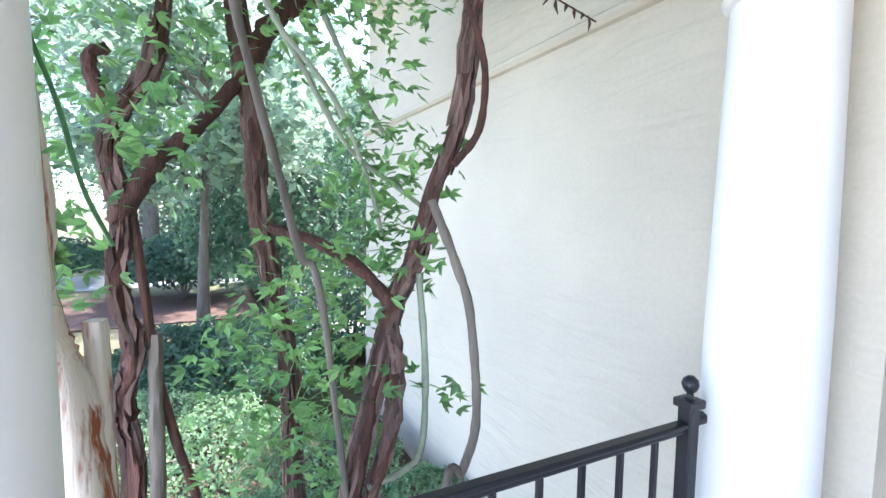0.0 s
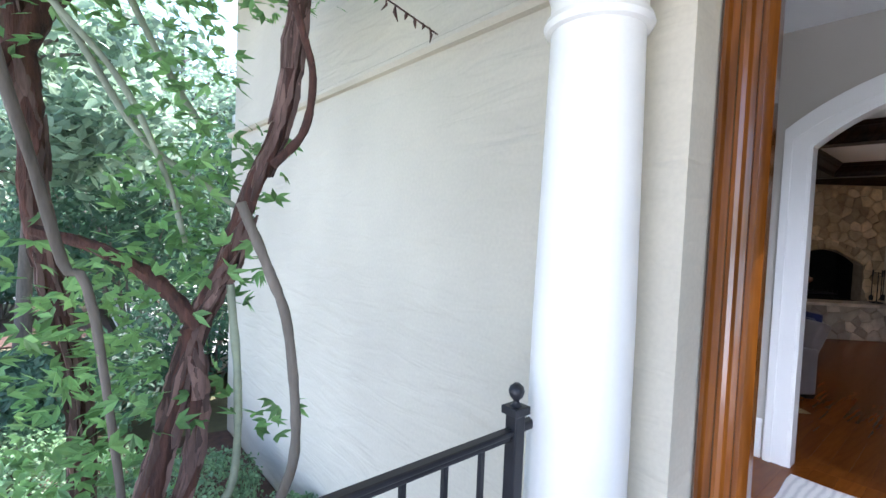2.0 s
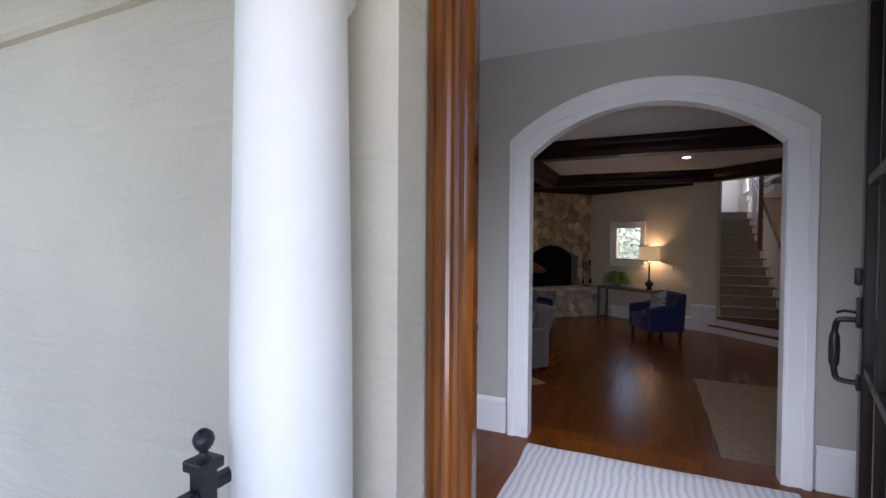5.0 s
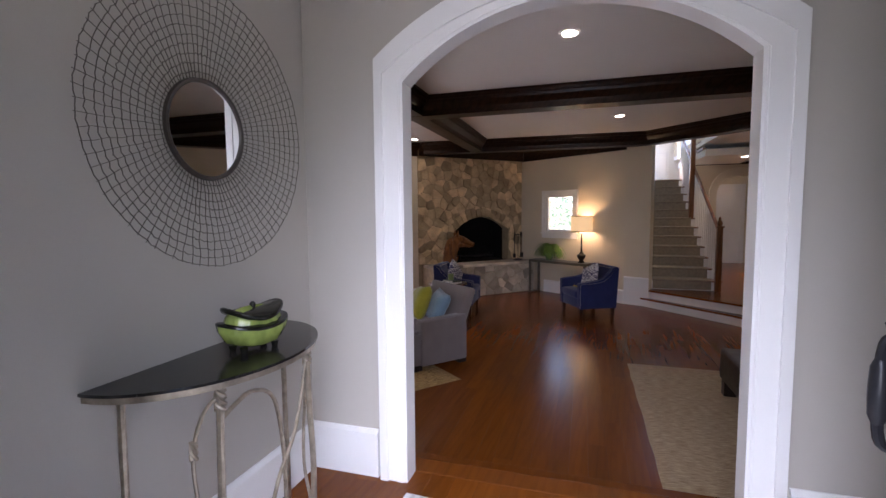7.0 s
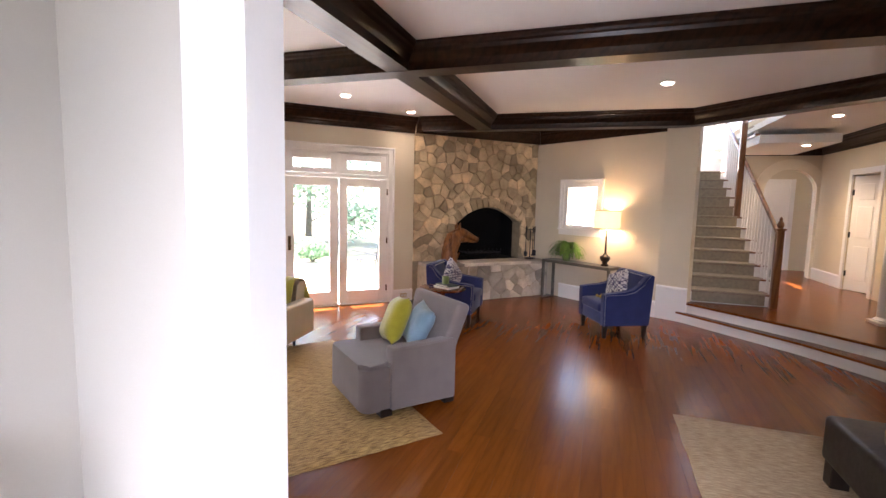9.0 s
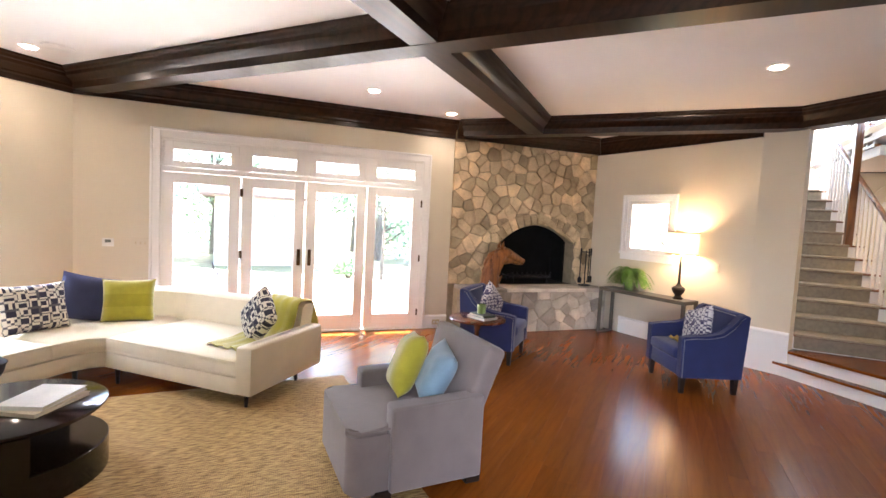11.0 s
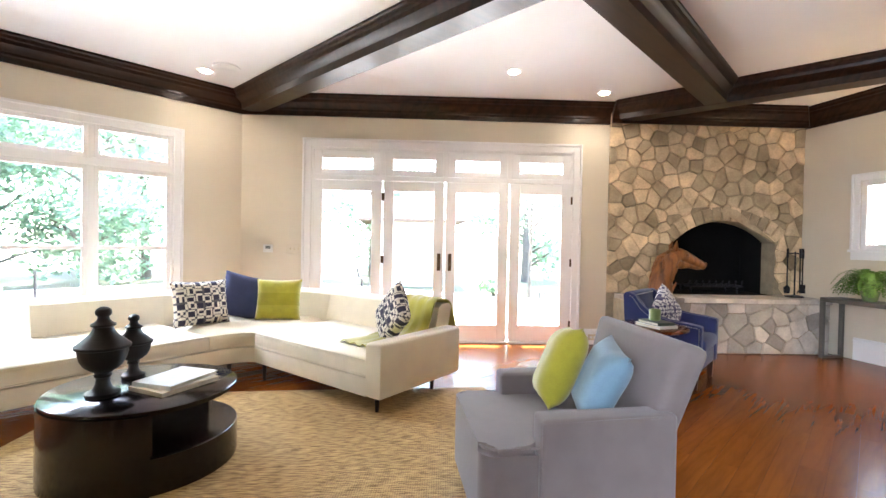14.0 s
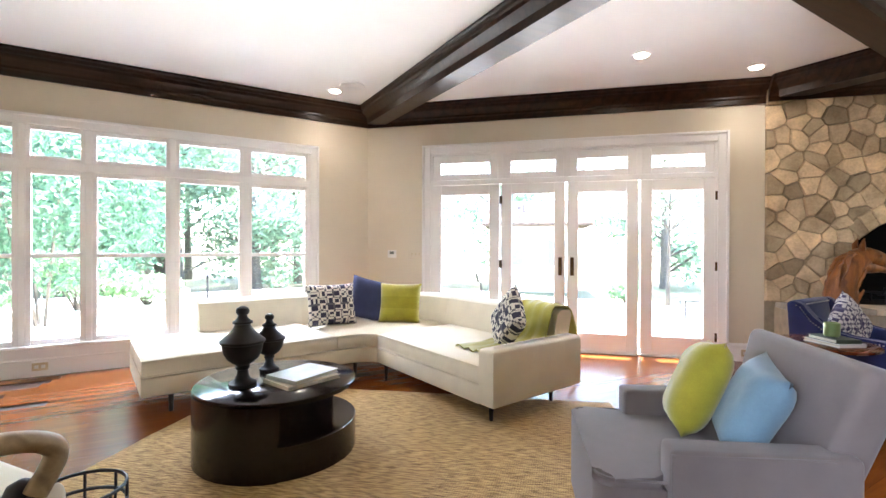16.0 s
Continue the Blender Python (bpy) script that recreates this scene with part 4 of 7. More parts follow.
rug("entry_rug", "pale grey flat-woven entry rug with fine bands", 1.72, 1.56, pose(2.42, -0.36, U + RUG_Z), M_RUNNER, 0.010)

# sectional sofa
sofa = thing("sectional_sofa", "cream upholstered sectional sofa with a curved corner and dark legs", "sofa")
SL = [(4.99, 5.03), (6.52, 5.25), (6.40, 6.24), (4.87, 6.02)]
SW_ = [(6.52, 5.25), (6.66, 5.262), (6.78, 5.235), (6.88, 5.16), (7.86, 5.28), (7.76, 5.62), (7.48, 5.94), (7.02, 6.19), (6.40, 6.24)]
SR = [(6.88, 5.16), (7.03, 3.70), (8.00, 3.82), (7.86, 5.28)]
for nm, poly in (("left_base", SL), ("corner_base", SW_), ("right_base", SR)):
    part("base", puff(poly, 0.15, 0.29, 0.012, 0.0), M_CREAM, sofa, smooth=50)


def shrink(poly, d):
    cx, cy = sum(p[0] for p in poly) / len(poly), sum(p[1] for p in poly) / len(poly)
    return [(x + (cx - x) * d, y + (cy - y) * d) for x, y in poly]


for poly in (SL, SW_, SR):
    cushion = part("seat_cushion", puff(shrink(poly, 0.004), 0.292, 0.425, 0.035, 0.026), M_CREAM, sofa, smooth=60)
    bm = bmesh.new()
    for z, k in ((0.304, -0.004), (0.413, 0.002)):
        ring = [(x, y, z) for x, y in shrink(poly, 0.004 + k)]
        tube(bm, ring + ring[:1], 0.0065, 6)
    part("piping", bm, M_CREAM, cushion, "corded cream piping", smooth=60)


def back_band(line_in, line_out, z0, z1, lean):
    """An upholstered back between two plan lines, leaning outwards."""
    bm = bmesh.new()
    rows = []
    for (a, b) in zip(line_in, line_out):
        a, b = Vector(a), Vector(b)
        o = (b - a).normalized() * lean
        sec = [(a, z0), (a + o * 0.9, z1 - 0.03), (a + o + (b - a) * 0.2, z1), (b + o - (b - a) * 0.2, z1), (b + o * 0.9, z1 - 0.03), (b, z0)]
        rows.append([bm.verts.new((p.x, p.y, z)) for p, z in sec])
    for r, q in zip(rows, rows[1:]):
        for k in range(6):
            bm.faces.new((r[k], r[(k + 1) % 6], q[(k + 1) % 6], q[k]))
    bm.faces.new(rows[0])
    bm.faces.new(rows[-1][::-1])
    return bm


B_IN = [(5.42, 5.92), (6.40, 6.06), (6.98, 6.00), (7.36, 5.78), (7.60, 5.52), (7.68, 5.26), (7.83, 3.80)]
B_OUT = [(5.40, 6.10), (6.40, 6.25), (7.04, 6.19), (7.50, 5.94), (7.78, 5.61), (7.87, 5.28), (8.01, 3.82)]
part("backrest", back_band(B_IN[:2], B_OUT[:2], 0.40, 0.735, 0.08), M_CREAM, sofa, smooth=40)
part("backrest", back_band(B_IN[1:6], B_OUT[1:6], 0.40, 0.735, 0.08), M_CREAM, sofa, smooth=40)
part("backrest", back_band(B_IN[5:], B_OUT[5:], 0.40, 0.735, 0.08), M_CREAM, sofa, smooth=40)
part("armrest", puff([(7.03, 3.70), (7.05, 3.56), (8.03, 3.68), (8.01, 3.82)], 0.15, 0.55, 0.03, 0.0), M_CREAM, sofa, smooth=50)
for x, y in ((5.18, 5.14), (5.0, 5.9), (6.72, 5.32), (6.94, 5.08), (7.14, 3.70), (7.82, 3.80), (6.45, 5.36), (7.6, 5.5), (6.5, 6.1)):
    part("leg", leg_mesh(0.152), M_LEG, sofa).matrix_basis = pose(x, y, 0.016 if math.hypot(x - 5.9, y - 3.5) < 1.6 else 0.0)


def lean(x, y, z, face, tilt, roll=0):
    """A cushion standing at a place: face is the direction it looks, tilt leans it back."""
    return pose(x, y, z, 0, 0, face + 90) @ pose(0, 0, 0, -tilt) @ pose(0, 0, 0, 0, roll)


pillow("square cushion in dark navy and cream fretwork on the sofa", M_FRET, lean(6.62, 5.75, 0.655, -88, 14, 0), 0.52, 0.44)
pillow("dark slate-blue cotton cushion on the sofa", M_NAVY, lean(7.08, 5.83, 0.675, -112, 12, 14), 0.48, 0.46)
gp = pillow("square chartreuse velvet cushion with a darker band on the sofa", M_GREEN, lean(7.31, 5.55, 0.65, -130, 14, 0), 0.46, 0.44)
gp.data.materials.append(material("olive_velvet_band", (0.33, 0.30, 0.02), 0.8, 0.1, 9, 0.1, 150, sheen=0.3))
for q in gp.data.polygons:
    q.material_index = 1 if abs(q.center.z) < 0.06 else 0
pillow("square cushion in dark navy and cream fretwork beside the sofa arm", M_FRET, lean(7.55, 4.02, 0.66, 165, 16, 40), 0.44, 0.44)


# chartreuse throw over the arm and back
def cloth(bm, path, width, n=14, fold=0.02):
    """A draped strip: path of points with a sideways vector."""
    pts = curve_points([p for p, _ in path], 6)
    sides = [Vector(s) for _, s in path]
    rows = []
    for i, p in enumerate(pts):
        f = i / (len(pts) - 1) * (len(sides) - 1)
        k = min(int(f), len(sides) - 2)
        s = sides[k].lerp(sides[k + 1], f - k)
        row = []
        for j in range(n + 1):
            u = j / n - 0.5
            q = p + s * (u * width) + Vector((0, 0, fold * (0.5 + 0.5 * math.sin(j * 1.7 + i * 0.25)) + 0.01 * noise.noise((i * 0.3, j * 0.5, 1))))
            row.append(bm.verts.new(q))
        rows.append(row)
    for a, b in zip(rows, rows[1:]):
        for j in range(n):
            bm.faces.new((a[j], a[j + 1], b[j + 1], b[j]))
    return bm


bm = bmesh.new()
cloth(bm, [((7.16, 3.98, 0.462), (0, 1, 0)), ((7.45, 3.98, 0.465), (0.1, 1, 0)), ((7.74, 4.02, 0.50), (0.1, 1, 0)), ((7.88, 4.05, 0.75), (0.1, 1, 0)), ((8.04, 4.05, 0.76), (0.1, 1, 0)), ((8.12, 4.05, 0.66), (0.1, 1, 0)), ((8.15, 4.0, 0.40), (0.1, 1, 0))], 0.46)
throw = part("throw_blanket", bm, M_GREEN, smooth=70)
sol = throw.modifiers.new("thick", "SOLIDIFY")
sol.thickness = 0.012
tagged(throw, "chartreuse throw blanket draped over the sofa back", "blanket")

# drum coffee table
tbl = thing("coffee_table", "round espresso-stained drum coffee table with a swivel top", "table", pose(5.74, 4.03, 0.016))
R = 0.475
bm = bmesh.new()
lathe(bm, [(R - 0.012, 0.0), (R - 0.003, 0.004), (R - 0.003, 0.185), (R - 0.008, 0.19)], 64)
part("base_drum", bm, M_ESPRESSO, tbl, smooth=40)
bm = bmesh.new()
arc = [radians(28 + 230 * k / 44) for k in range(45)]
rows = [[bm.verts.new((r * math.cos(a), r * math.sin(a), z)) for a in arc] for r, z in ((R, 0.0), (R, 0.400), (R - 0.022, 0.400), (R - 0.022, 0.191), (R - 0.002, 0.188), (R - 0.002, 0.0))]
for p, q in zip(rows, rows[1:] + rows[:1]):
    for k in range(44):
        bm.faces.new((p[k], p[k + 1], q[k + 1], q[k]))
for k in (0, 44):
    bm.faces.new([row[k] for row in rows])
part("side_panel", bm, M_ESPRESSO, tbl, smooth=40)
bm = bmesh.new()
for a in (28, 143, 258):
    box(bm, 0.01, R - 0.024, -0.010, 0.010, 0.19, 0.388, 0.0, 2, pose(0, 0, 0, 0, 0, a))
part("divider", bm, M_ESPRESSO, tbl)
bm = bmesh.new()
lathe(bm, [(R - 0.03, 0.388), (R - 0.024, 0.389), (R - 0.024, 0.403), (R - 0.03, 0.405)], 64)
part("top_support", bm, M_ESPRESSO, tbl, smooth=40)
bm = bmesh.new()
lathe(bm, [(R - 0.012, 0.404), (R - 0.006, 0.407), (R - 0.006, 0.419), (R - 0.012, 0.424)], 64)
part("tabletop", bm, M_ESPRESSO, tbl, "glossy dark tabletop", smooth=40)
TT = 0.016 + 0.424
M_URN = material("dark_bronze_ceramic", (0.022, 0.018, 0.016), 0.45, 0.25, 12, 0.1, 60)


def urn(x, y, s, label):
    bm = bmesh.new()
    prof = [(0.075, 0), (0.079, 0.008), (0.078, 0.022), (0.060, 0.030), (0.045, 0.042), (0.034, 0.065), (0.031, 0.095), (0.040, 0.104), (0.041, 0.114), (0.034, 0.122), (0.058, 0.138), (0.085, 0.160), (0.103, 0.192), (0.111, 0.226), (0.113, 0.250), (0.124, 0.255), (0.126, 0.268), (0.116, 0.275), (0.104, 0.286), (0.082, 0.306), (0.062, 0.326), (0.049, 0.346), (0.044, 0.362), (0.056, 0.368), (0.056, 0.378), (0.040, 0.388), (0.028, 0.402), (0.025, 0.416), (0.035, 0.426), (0.038, 0.440), (0.032, 0.456), (0.015, 0.467)]
    lathe(bm, [(r * s, z * s) for r, z in prof], 28)
    tagged(part("urn", bm, M_URN, at=pose(x, y, TT), smooth=35), label, "urn", "urns on the coffee table")


urn(5.53, 3.98, 1.0, "tall dark bronze lidded urn on the coffee table")
urn(5.73, 4.26, 0.8, "smaller dark bronze lidded urn on the coffee table")
M_PAPER = material("book_paper", (0.62, 0.58, 0.48), 0.8, 0.06, 10, 0.05, 200)
M_COVER1 = material("cream_book_cover", (0.60, 0.52, 0.38), 0.5)
M_COVER2 = material("white_book_cover", (0.66, 0.65, 0.62), 0.4)
M_COVERG = material("dark_green_cover", (0.03, 0.05, 0.035), 0.5)


def book(x, y, z, w, d, h, ang, cover, label):
    b = thing("book", label, "book", pose(x, y, z, 0, 0, ang))
    bm = boxes((-w / 2, w / 2, -d / 2, d / 2, 0, 0.003), (-w / 2, w / 2, -d / 2, d / 2, h - 0.003, h), (-w / 2, -w / 2 + 0.004, -d / 2, d / 2, 0.003, h - 0.003))
    part("cover", bm, cover, b)
    part("pages", boxes((-w / 2 + 0.005, w / 2 - 0.006, -d / 2 + 0.006, d / 2 - 0.006, 0.0032, h - 0.0032)), M_PAPER, b)


book(5.86, 3.92, TT, 0.36, 0.27, 0.022, 20, M_COVER1, "large cream hardback book on the coffee table")
book(5.87, 3.94, TT + 0.0225, 0.34, 0.26, 0.024, 28, M_COVER2, "large white hardback book on top of another")


# armchairs
def grey_chair():
    c = thing("armchair", "grey linen armchair with a leaning back and dark plinth feet", "chair", pose(7.03, 2.17, 0.016, 0, 0, 140 - 90))
    # y points forwards
    def tee(front, side, inset):
        arc = [(side - 0.07 + 0.07 * math.cos(radians(15 * k)), front - 0.07 + 0.07 * math.sin(radians(15 * k))) for k in range(7)]
        return [(-inset, -0.30), (inset, -0.30), (inset, 0.215), (side, 0.215)] + arc + [(-x, y) for x, y in arc[::-1]] + [(-side, 0.215), (-inset, 0.215)]
    bm = bmesh.new()
    prism(bm, tee(0.43, 0.36, 0.26), 0.05, 0.11)
    part("seat_base", bm, M_GREYFAB, c, smooth=50)
    bm = bmesh.new()
    prism(bm, tee(0.455, 0.375, 0.268), 0.075, 0.43)
    bmesh.ops.bevel(bm, geom=[e for e in bm.edges if min(v.co.z for v in e.verts) > 0.42], offset=0.03, segments=5, affect="EDGES")
    for v in bm.verts:
        if v.co.z > 0.42:
            v.co.z += 0.018 * max(0, 1 - (v.co.x / 0.36) ** 2)
    cushion = part("seat_cushion", bm, M_GREYFAB, c, smooth=60)
    bm = bmesh.new()
    ring = [(x * 0.975, y - 0.009, 0.4255) for x, y in tee(0.456, 0.376, 0.26)[3:19]]
    tube(bm, ring, 0.005, 6)
    part("piping", bm, M_GREYFAB, cushion, smooth=60)
    for s in (-1, 1):
        bm = bmesh.new()
        box(bm, s * 0.335 - 0.065, s * 0.335 + 0.065, -0.38, 0.212, 0.05, 0.55, 0.022, 3)
        for v in bm.verts:
            v.co.z += 0.02 * (0.2 - v.co.y) if v.co.z > 0.4 else 0
        arm = part("armrest", bm, M_GREYFAB, c, smooth=50)
        bm = bmesh.new()
        tube(bm, [(s * 0.394, 0.206, 0.07), (s * 0.394, 0.206, 0.535), (s * 0.394, -0.30, 0.55)], 0.0045, 6)
        tube(bm, [(s * 0.276, 0.206, 0.43), (s * 0.276, 0.206, 0.535), (s * 0.276, -0.22, 0.548)], 0.0045, 6)
        part("piping", bm, M_GREYFAB, arm, smooth=60)
    bm = rbox(-0.375, 0.375, -0.08, 0.06, 0.0, 0.53, 0.04)
    for v in bm.verts:
        f = v.co.z / 0.53
        v.co.x *= 1.0 + 0.06 * f - 0.12 * (1 - f)
    bmesh.ops.transform(bm, matrix=pose(0, -0.30, 0.34, 17), verts=bm.verts)
    part("backrest", bm, M_GREYFAB, c, smooth=50)
    for x in (-0.32, 0.32):
        for y in (-0.34, 0.24):
            part("leg", boxes((x - 0.05, x + 0.05, y - 0.05, y + 0.05, 0.0, 0.062), bevel=0.006), M_LEG, c)
    return c


grey_chair()
mc = pose(7.03, 2.17, 0.016, 0, 0, 50)
tagged(part("throw_pillow", pillow_mesh(0.40, 0.42, 0.18), M_GREEN, at=mc @ pose(0.10, -0.05, 0.645, 24, 9, -12), smooth=80), "chartreuse velvet cushion leaning in the grey armchair", "pillow", "armchair cushions")
tagged(part("throw_pillow", pillow_mesh(0.36, 0.38, 0.16), M_SKY, at=mc @ pose(-0.11, -0.17, 0.625, 27, -6, -14), smooth=80), "pale blue silk cushion leaning in the grey armchair", "pillow", "armchair cushions")


def blue_chair():
    c = thing("armchair", "navy linen armchair with sloping arms and nailhead trim", "chair", group="navy armchairs")
    part("seat_base", rbox(-0.27, 0.27, -0.27, 0.31, 0.17, 0.33, 0.02), M_BLUEFAB, c, smooth=50)
    part("seat_cushion", rbox(-0.268, 0.268, -0.20, 0.34, 0.328, 0.45, 0.04), M_BLUEFAB, c, smooth=60)
    prof = [(0.32, 0.17), (0.325, 0.58), (0.22, 0.595), (0.05, 0.60), (-0.08, 0.63), (-0.18, 0.71), (-0.25, 0.81), (-0.30, 0.835), (-0.36, 0.82), (-0.32, 0.17)]
    for s in (-1, 1):
        bm = bmesh.new()
        x0, x1 = s * 0.275, s * 0.365
        lo = [bm.verts.new((x0, y, z)) for y, z in prof]
        hi = [bm.verts.new((x1, y, z)) for y, z in prof]
        bm.faces.new(lo)
        bm.faces.new(hi[::-1])
        for i in range(len(prof)):
            bm.faces.new((lo[i], lo[(i + 1) % len(prof)], hi[(i + 1) % len(prof)], hi[i]))
        bmesh.ops.bevel(bm, geom=bm.edges[:], offset=0.008, segments=2, affect="EDGES")
        arm = part("armrest", bm, M_BLUEFAB, c, smooth=45)
        bm = bmesh.new()
        line = [Vector((s * 0.368, y, z)) for y, z in [(0.305, 0.18)] + [(y - 0.018, z - 0.02) for y, z in prof[1:8]]]
        for a, b in zip(line, line[1:]):
            k = max(1, int((b - a).length / 0.019))
            for i in range(k):
                bmesh.ops.create_icosphere(bm, subdivisions=1, radius=0.0055, matrix=Matrix.Translation(a.lerp(b, i / k)))
        part("nailhead_trim", bm, M_NAIL, arm, "row of silver nailheads", smooth=60)
    bm = rbox(-0.275, 0.275, -0.07, 0.05, 0.0, 0.5, 0.03)
    bmesh.ops.transform(bm, matrix=pose(0, -0.25, 0.34, 9), verts=bm.verts)
    back = part("backrest", bm, M_BLUEFAB, c, smooth=50)
    bm = bmesh.new()
    for i in range(27):
        bmesh.ops.create_icosphere(bm, subdivisions=1, radius=0.0055, matrix=pose(0, -0.25, 0.34, 9) @ pose(-0.255 + 0.51 * i / 26, 0.052, 0.465))
    part("nailhead_trim", bm, M_NAIL, back, smooth=60)
    for x in (-0.31, 0.31):
        for y in (-0.28, 0.27):
            bm = bmesh.new()
            box(bm, x - 0.028, x + 0.028, y - 0.028, y + 0.028, 0.0, 0.175, 0.004)
            for v in bm.verts:
                if v.co.z < 0.09:
                    v.co.x, v.co.y = x + (v.co.x - x) * 0.7, y + (v.co.y - y) * 0.7
            part("leg", bm, M_LEG, c)
    return c


bc = blue_chair()
bc.matrix_basis = pose(10.06, 0.30, 0, 0, 0, 117 - 90)
copy_thing(bc, pose(9.82, 2.46, 0, 0, 0, -88 - 90))
mb1, mb2 = pose(10.06, 0.30, 0, 0, 0, 27), pose(9.82, 2.46, 0, 0, 0, -178)
tagged(part("throw_pillow", pillow_mesh(0.40, 0.40, 0.14), M_FRETBLUE, at=mb1 @ pose(0.05, -0.07, 0.64, 20, 20, 10), smooth=80), "blue and white patterned cushion in the navy armchair", "pillow", "armchair cushions")
tagged(part("throw_pillow", pillow_mesh(0.40, 0.40, 0.14), M_FRETBLUE, at=mb2 @ pose(0.0, -0.06, 0.65, 18, 38, 0), smooth=80), "blue and white patterned cushion in the navy armchair", "pillow", "armchair cushions")
M_GOLDCLOTH = material("mustard_cloth", (0.35, 0.22, 0.04), 0.85, 0.2, 14, 0.2, 120)
bm = bmesh.new()
cloth(bm, [((-0.16, 0.12, 0.462), (0, 1, 0)), ((-0.02, 0.15, 0.47), (0.2, 1, 0)), ((0.14, 0.12, 0.466), (0, 1, 0))], 0.14, 8, 0.025)
folded = part("folded_cloth", bm, M_GOLDCLOTH, at=mb1, smooth=70)
folded.modifiers.new("thick", "SOLIDIFY").thickness = 0.01
tagged(folded, "small mustard cloth lying on the navy seat", "cloth")

# round side table with books and a mug
M_CHERRY = wood("cherry_veneer", (0.17, 0.045, 0.015), (0.08, 0.02, 0.008), 0.25, 0, 0.5)
st = thing("side_table", "round cherry-wood pedestal side table between the chairs", "table", pose(9.08, 2.43, 0))
bm = bmesh.new()
lathe(bm, [(0.29, 0.575), (0.305, 0.582), (0.305, 0.595), (0.295, 0.602)], 40)
part("tabletop", bm, M_CHERRY, st, smooth=40)
bm = bmesh.new()
lathe(bm, [(0.03, 0.12), (0.045, 0.2), (0.03, 0.3), (0.024, 0.45), (0.05, 0.575)], 16)
part("pedestal", bm, M_CHERRY, st, smooth=40)
for k in range(3):
    a = radians(120 * k + 40)
    bm = bmesh.new()
    tube(bm, curve_points([(0.02 * math.cos(a), 0.02 * math.sin(a), 0.19), (0.14 * math.cos(a), 0.14 * math.sin(a), 0.13), (0.25 * math.cos(a), 0.25 * math.sin(a), 0.022)], 5), 0.02, 8)
    part("leg", bm, M_CHERRY, st, smooth=40)
book(9.08, 2.38, 0.602, 0.27, 0.20, 0.022, 65, M_COVER2, "white hardback book on the side table")
book(9.08, 2.38, 0.6245, 0.24, 0.17, 0.025, 60, M_COVERG, "dark green hardback book in a small stack")
M_MUG = material("sage_ceramic", (0.20, 0.28, 0.10), 0.3, 0.05)
bm = bmesh.new()
lathe(bm, [(0.038, 0.0), (0.045, 0.006), (0.047, 0.095), (0.043, 0.096), (0.040, 0.02)], 24)
tagged(part("mug", bm, M_MUG, at=pose(9.08, 2.39, 0.6505), smooth=40), "sage green ceramic cup on the books", "cup")

# ottoman with a tray and bottle
ot = thing("ottoman", "large square black leather ottoman on block legs", "ottoman", pose(6.17, -1.56, 0.016))
part("seat", rbox(-0.70, 0.70, -0.70, 0.70, 0.14, 0.43, 0.035), M_LEATHER, ot, smooth=50)
for x in (-0.63, 0.63):
    for y in (-0.63, 0.63):
        part("leg", boxes((x - 0.05, x + 0.05, y - 0.05, y + 0.05, 0.0, 0.15), bevel=0.006), M_LEG, ot)
M_TRAY = wood("honey_wood_tray", (0.42, 0.22, 0.06), (0.22, 0.10, 0.025), 0.35, 0, 0.3)
bm = bmesh.new()
lathe(bm, [(0.24, 0.0), (0.26, 0.006), (0.265, 0.06), (0.25, 0.062), (0.245, 0.014), (0.02, 0.012)], 40)
tagged(part("tray", bm, M_TRAY, at=pose(6.42, -1.24, 0.446), smooth=40), "round honey-coloured wooden tray on the ottoman", "tray")
M_GREENGLASS = material("green_bottle_glass", (0.02, 0.16, 0.04), 0.12, 0.05, coat=0.5)
bm = bmesh.new()
lathe(bm, [(0.042, 0.0), (0.045, 0.01), (0.045, 0.14), (0.03, 0.18), (0.016, 0.21), (0.015, 0.27), (0.018, 0.275)], 20)
btl = part("bottle", bm, M_GREENGLASS, at=pose(6.52, -1.32, 0.46), smooth=40)
tagged(btl, "green glass bottle with a pale label on the tray", "bottle")
bm = bmesh.new()
lathe(bm, [(0.0455, 0.04), (0.0462, 0.045), (0.0462, 0.10), (0.0455, 0.105)], 20)
part("label", bm, M_COVER2, btl, "plain pale label")

# cream armchair at the edge of the rug
ca = thing("armchair", "cream armchair with a carved pale wooden arm", "chair", pose(4.42, 3.12, 0.0, 0, 0, -55))
M_PALEWOOD = wood("limed_oak", (0.46, 0.33, 0.18), (0.28, 0.19, 0.09), 0.45, 0, 0.2)
part("seat", rbox(-0.30, 0.30, -0.28, 0.34, 0.24, 0.46, 0.05), M_CREAM, ca, smooth=60)
part("backrest", rbox(-0.32, 0.32, -0.40, -0.26, 0.30, 0.86, 0.05), M_CREAM, ca, smooth=60)
for s in (-1, 1):
    bm = bmesh.new()
    pts = curve_points([(s * 0.33, -0.32, 0.66), (s * 0.34, -0.1, 0.685), (s * 0.35, 0.12, 0.67), (s * 0.35, 0.24, 0.63), (s * 0.34, 0.27, 0.57), (s * 0.33, 0.22, 0.47)], 5)
    tube(bm, pts, 0.034, 10)
    part("armrest", bm, M_PALEWOOD, ca, "curved pale wooden arm", smooth=60)
    for y in (-0.32, 0.28):
        part("leg", leg_mesh(0.26, 0.03, 0.018), M_PALEWOOD, ca).matrix_basis = pose(s * 0.28, y, 0)

